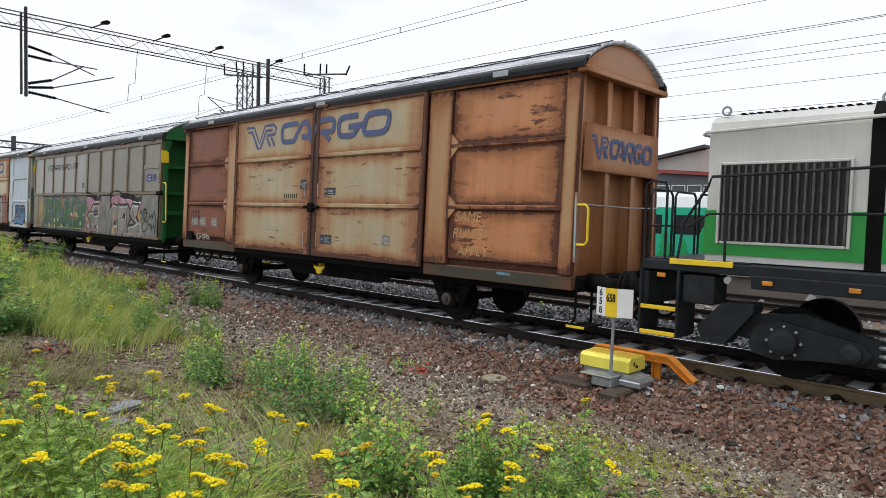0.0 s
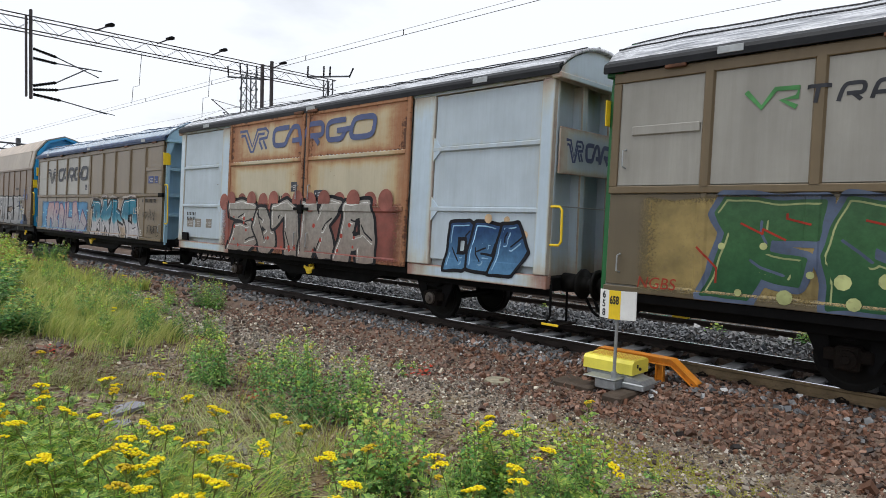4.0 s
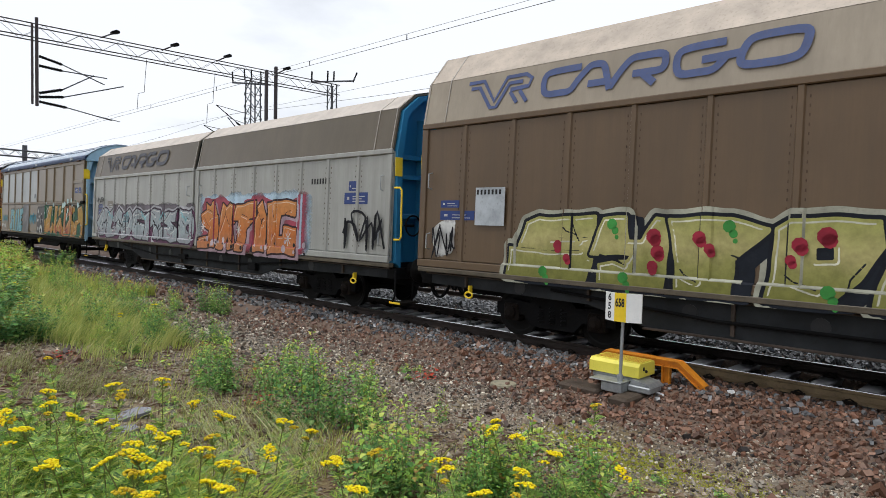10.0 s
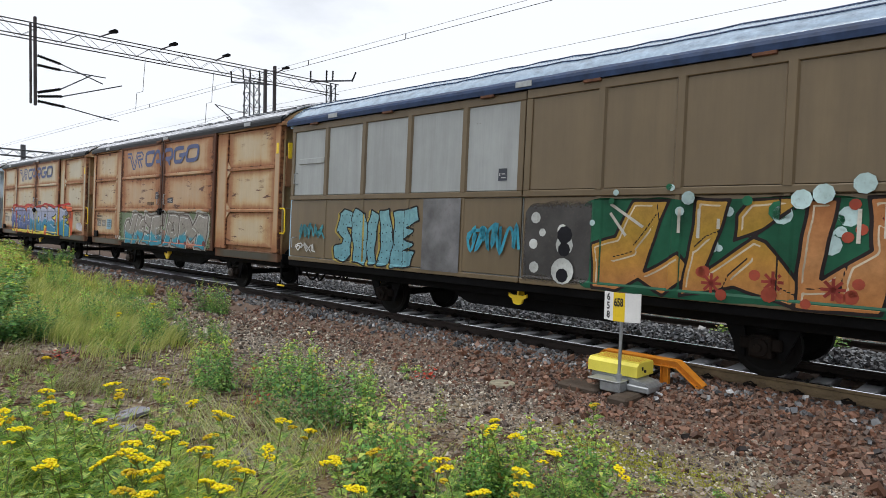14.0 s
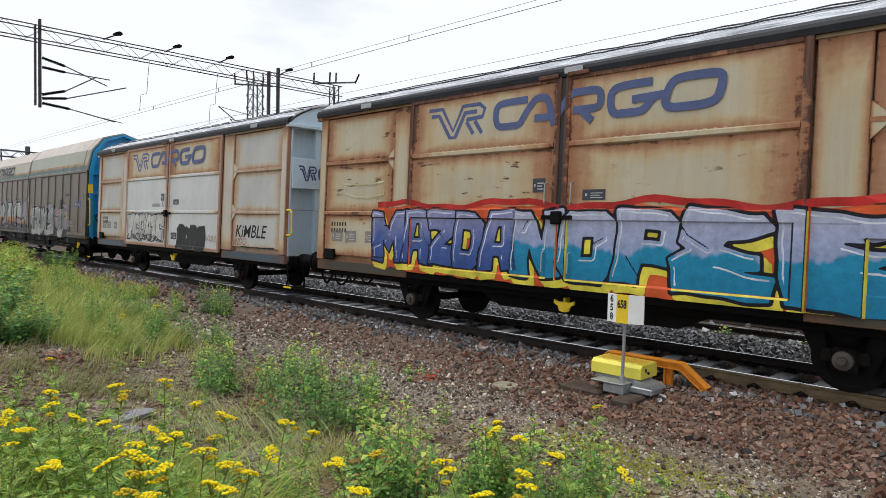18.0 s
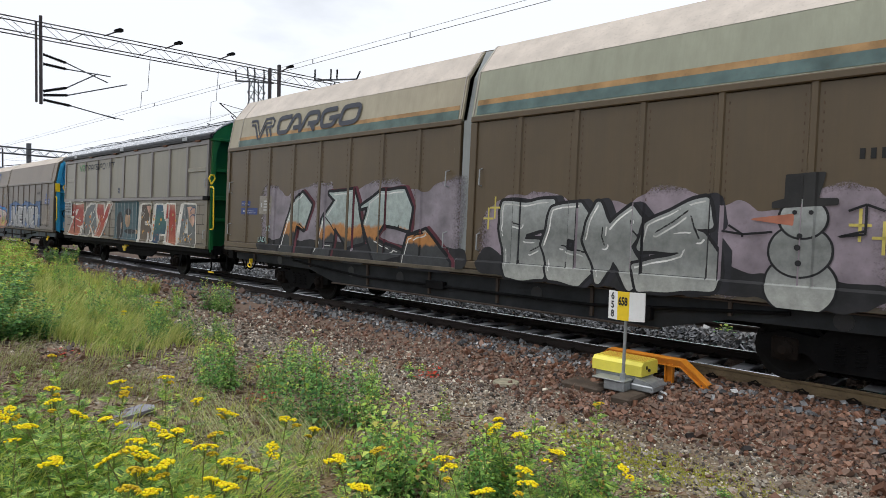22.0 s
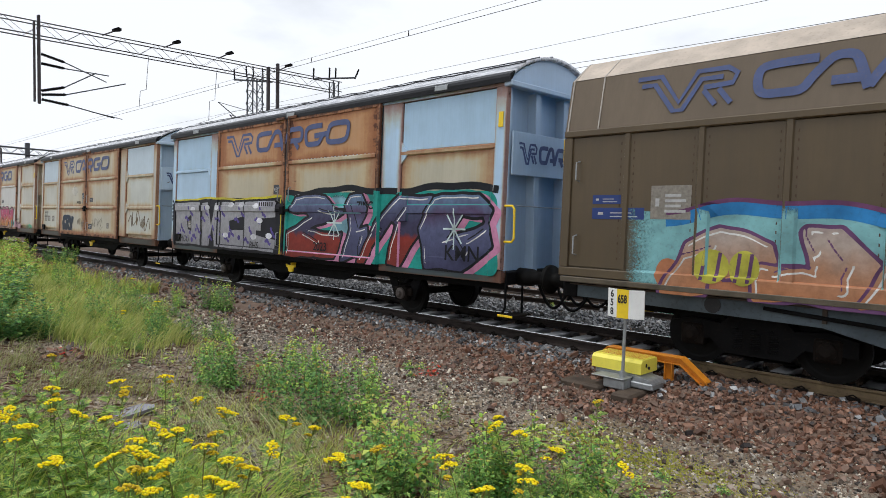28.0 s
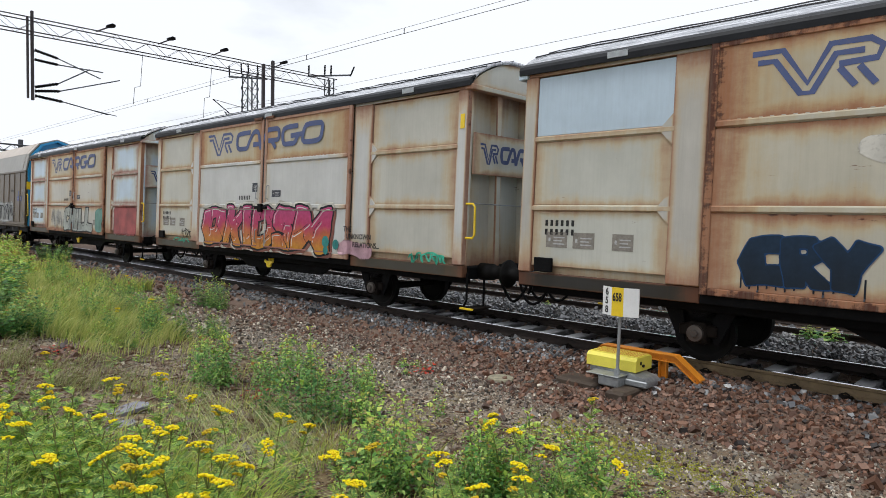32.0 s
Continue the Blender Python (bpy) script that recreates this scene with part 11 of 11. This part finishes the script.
    c.scale = (sc * 0.92, sc * 0.92, sc * (rng.uniform(1.3, 1.85) if y > 3.3 and x < -5 else rng.uniform(1.15, 1.45)))
for x, y, sc in ((-11.3, 2.3, 0.85), (-11.3, 2.6, 0.65), (-12.4, 2.2, 1.0), (-12.0, 1.6, 0.9), (-13.8, 2.5, 1.1), (-15.6, 2.9, 1.1), (-31.8, 8.7, 0.9), (-33.0, 8.6, 0.8)):
    placed(bush, x, y, sc, rng.uniform(0, 360))
for x, y, sc in ((-17.5, 3.4, 1.0), (-20.0, 4.2, 1.1), (-23.5, 5.2, 1.1), (-36.5, 8.0, 1.1), (-38.4, 7.8, 1.1), (-34.5, 7.2, 1.0), (-41.0, 7.6, 1.3), (-28.0, 6.0, 0.9), (-45, 7.9, 1.3), (-31, 6.4, 1.0)):
    placed(tall, x, y, sc, rng.uniform(0, 360))
for x, y, sc in ((-7.56, 6.89, 0.9), (-7.5, 7.15, 0.7), (-7.05, 6.55, 0.6), (-3.2, 5.4, 0.7), (-2.6, 5.5, 0.6), (-2.1, 5.6, 0.5), (-9.2, 5.9, 0.8), (-8.4, 6.9, 0.6), (-4.3, 5.0, 0.6), (-10.2, 6.6, 0.9), (-1.7, 5.2, 0.5), (-4.6, 4.3, 0.6)):
    placed(small, x, y, sc, rng.uniform(0, 360))
for i in range(46):
    x, y = rng.uniform(-9.5, -2.2), rng.uniform(2.3, 5.2)
    placed(small, x, y, rng.uniform(0.3, 0.75), rng.uniform(0, 360))
for x, y, sc in ((-3.83, 5.33, 1.0), (-3.62, 5.32, 0.9), (-9.3, 3.9, 0.7), (-10.3, 3.6, 0.8)):
    placed(slim, x, y, sc, rng.uniform(0, 360))
for x, y in ((-7.0, 6.75), (-7.1, 6.95), (-9.9, 2.7), (-6.6, 3.75)):
    placed(redling, x, y, 1.0, rng.uniform(0, 360))
for x, y, sc in ((-5.28, 13.68, 1.6), (-3.45, 13.9, 2.1), (-3.2, 14.05, 2.0), (-3.7, 14.0, 1.6), (-9.5, 13.6, 1.2)):
    c = copy_thing(small, pose(x, y, -0.16, 0, 0, rng.uniform(0, 360)))
    c.scale = (sc, sc, sc)
    c["label"] = "bright green seedling growing between the tracks"
retire(weeds + [bush, tall, small, slim, redling])


def grass(name, label, mat, count, seed, zone, hmin, hmax, wide=0.004, wind=0.5):
    """Bent blades of grass over a patch, as one mesh. zone: (x, y) draws."""
    r = np.random.default_rng(seed)
    xy = zone(r, count)
    k = len(xy)
    z = np.array([ground_z(a, b) for a, b in xy]) - 0.01
    h = r.uniform(hmin, hmax, k)
    a = r.uniform(0, 2 * np.pi, k)
    lean = np.stack([np.cos(a), np.sin(a)], -1) * r.uniform(0.1, 0.5, k)[:, None] + np.array([wind, 0.1])
    side = np.stack([-np.sin(a), np.cos(a)], -1) * wide
    V = []
    for t, w in ((0, 1.0), (0.35, 0.85), (0.7, 0.55)):
        c = xy + lean * (h * t * t)[:, None]
        zz = z + h * t * (1 - 0.25 * t)
        for sg in (-1, 1):
            V.append(np.column_stack([c + sg * side * w, zz]))
    V.append(np.column_stack([xy + lean * h[:, None], z + h * 0.75]))
    P = np.stack(V, 1)
    base = 7 * np.arange(k)[:, None]
    faces = np.concatenate([base + np.array([0, 1, 3, 2]), base + np.array([2, 3, 5, 4])]).tolist() + (base + np.array([4, 5, 6])).tolist()
    me = bpy.data.meshes.new(name)
    me.from_pydata(P.reshape(-1, 3).tolist(), [], faces)
    me.materials.append(mat)
    return tagged(new(name, me), label, "grass", kind="stuff")


def clumps(cx, cy, sx, sy, n, bare=()):
    """Tufts round a centre; bare: (x, y, radius) kept free."""
    def zone(r, count):
        c = np.column_stack([cx + sx * np.clip(r.normal(0, 1, n), -1.6, 1.6), cy + sy * np.clip(r.normal(0, 1, n), -1.6, 1.6)])
        i = r.integers(0, n, count)
        q = c[i] + r.normal(0, 0.11, (count, 2))
        for x, y, d in bare:
            q = q[np.hypot(q[:, 0] - x, q[:, 1] - y) > d]
        return q
    return zone


SLABS = ((-6.5, 2.3, 0.36), (-6.1, 2.15, 0.34), (-9.8, 2.75, 0.42))
grass("hair_grass", "tall yellow-green hair grass bent by the wind", GRASS_DRY, 4600, 31, clumps(-12.2, 3.75, 1.6, 0.66, 110), 0.16, 0.60, 0.0055, 0.75)
grass("hair_grass", "yellow-green grass farther along the bank", GRASS_DRY, 5500, 32, clumps(-19, 4.6, 3.2, 0.7, 150), 0.3, 0.65, 0.012, 0.5)
grass("green_grass", "green blades among the hair grass", GRASS_GREEN, 1300, 45, clumps(-12.8, 3.9, 1.6, 0.7, 80), 0.15, 0.5, 0.006, 0.5)
grass("green_grass", "green grass on the far bank beside the track", GRASS_GREEN, 10000, 33, clumps(-31, 5.8, 7, 1.2, 260), 0.3, 0.7, 0.012, 0.3)
grass("fallen_hay", "pale fallen hay on the near bank", HAY, 1500, 34, clumps(-8.6, 2.5, 1.4, 0.40, 60, SLABS), 0.15, 0.34, 0.004, 1.6)
grass("fallen_hay", "pale fallen hay between the weeds", HAY, 700, 38, clumps(-5.2, 2.95, 0.6, 0.28, 40, SLABS), 0.14, 0.34, 0.003, -1.8)
grass("green_grass", "long grass blades among the tansy", GRASS_GREEN, 3000, 35, clumps(-3.6, 1.3, 1.0, 0.45, 160), 0.2, 0.5, 0.004, 0.5)
grass("green_grass", "grass at the foot of the weeds", GRASS_GREEN, 1000, 39, clumps(-5.2, 3.4, 1.7, 0.6, 90), 0.10, 0.28, 0.0045, 0.3)
grass("dry_grass", "sparse dry grass on the trodden soil", GRASS_DRY, 1700, 36, clumps(-5.6, 3.4, 2.2, 1.1, 160, SLABS), 0.05, 0.22, 0.004, 0.5)
grass("moss_grass", "low mossy tufts on the path", MOSS, 26000, 37, clumps(-3.05, 6.0, 0.75, 0.22, 170), 0.012, 0.032, 0.007, 0.1)
grass("moss_grass", "yellow moss patches beside the weeds", MOSS, 6000, 47, clumps(-4.6, 5.0, 1.5, 0.55, 60), 0.008, 0.024, 0.006, 0.1)


grass("long_grass", "long bright grass blades arching over the tansy", LONG_BLADE, 800, 43, clumps(-3.4, 1.3, 0.9, 0.40, 90), 0.45, 0.85, 0.005, 0.7)
grass("dry_stalks", "thin dry stalks between the weeds", LITTER, 500, 44, clumps(-5.2, 3.2, 1.7, 0.7, 120), 0.15, 0.42, 0.0025, 0.15)


def leaf_litter(count, seed):
    """Curled dead leaves and twigs on the soil, as one mesh."""
    r = np.random.default_rng(seed)
    s = Shape()
    for i in range(count):
        x, y = r.uniform(-11.5, -1.6), r.uniform(0.8, 5.6)
        if noise.noise((x * 0.9, y * 0.9, 7)) < r.uniform(-0.5, 0.35):
            continue
        z = ground_z(x, y) + 0.012
        a, ln, w = r.uniform(0, 6.28), r.uniform(0.018, 0.05), r.uniform(0.008, 0.024)
        if i % 5 == 0:
            ln, w = r.uniform(0.06, 0.16), 0.003
        d, e = np.array([math.cos(a), math.sin(a)]) * ln, np.array([-math.sin(a), math.cos(a)]) * w
        h = r.uniform(0.0, 0.02, 4)
        s.add([(x - d[0], y - d[1], z + h[0]), (x - e[0], y - e[1], z + h[1] + 0.008), (x + d[0], y + d[1], z + h[2]), (x + e[0], y + e[1], z + h[3])], [(0, 1, 2), (0, 2, 3)])
    thing("leaf_litter", s, LITTER, "brown dead leaves and twigs on the soil", "leaf litter", kind="stuff")


leaf_litter(18000, 41)


# ---- what moves ----
def gone(t):
    """Metres run by the train at t seconds."""
    for (a, s0), (b, s1) in zip(RUN, RUN[1:]):
        if t <= b:
            return s0 + (s1 - s0) * (t - a) / (b - a)
    return RUN[-1][1]


def motions():
    for w, rear in WAGONS:
        walk(w, [(t, pose(rear + s, TRACK_Y, 0)) for t, s in RUN])
    starts = {w: rear for w, rear in WAGONS}
    for ws, wagon, x, r in WHEELS:
        rows = []
        times = [k / 15 for k in range(0, 481) if -34 < starts[wagon] + x + gone(k / 15) < 8]
        if not times:
            times = [0.0]
        if times[0] > 0:
            times = [0.0] + times
        if times[-1] < 32:
            times.append(32.0)
        first = gone(times[1]) if len(times) > 1 else 0
        last = gone(times[-2]) if len(times) > 1 else 0
        for t in times:
            d = min(max(gone(t), first), last)
            rows.append((t, pose(x, 0, r, 0, math.degrees(d / r) % 360, 0)))
        walk(ws, rows)


motions()
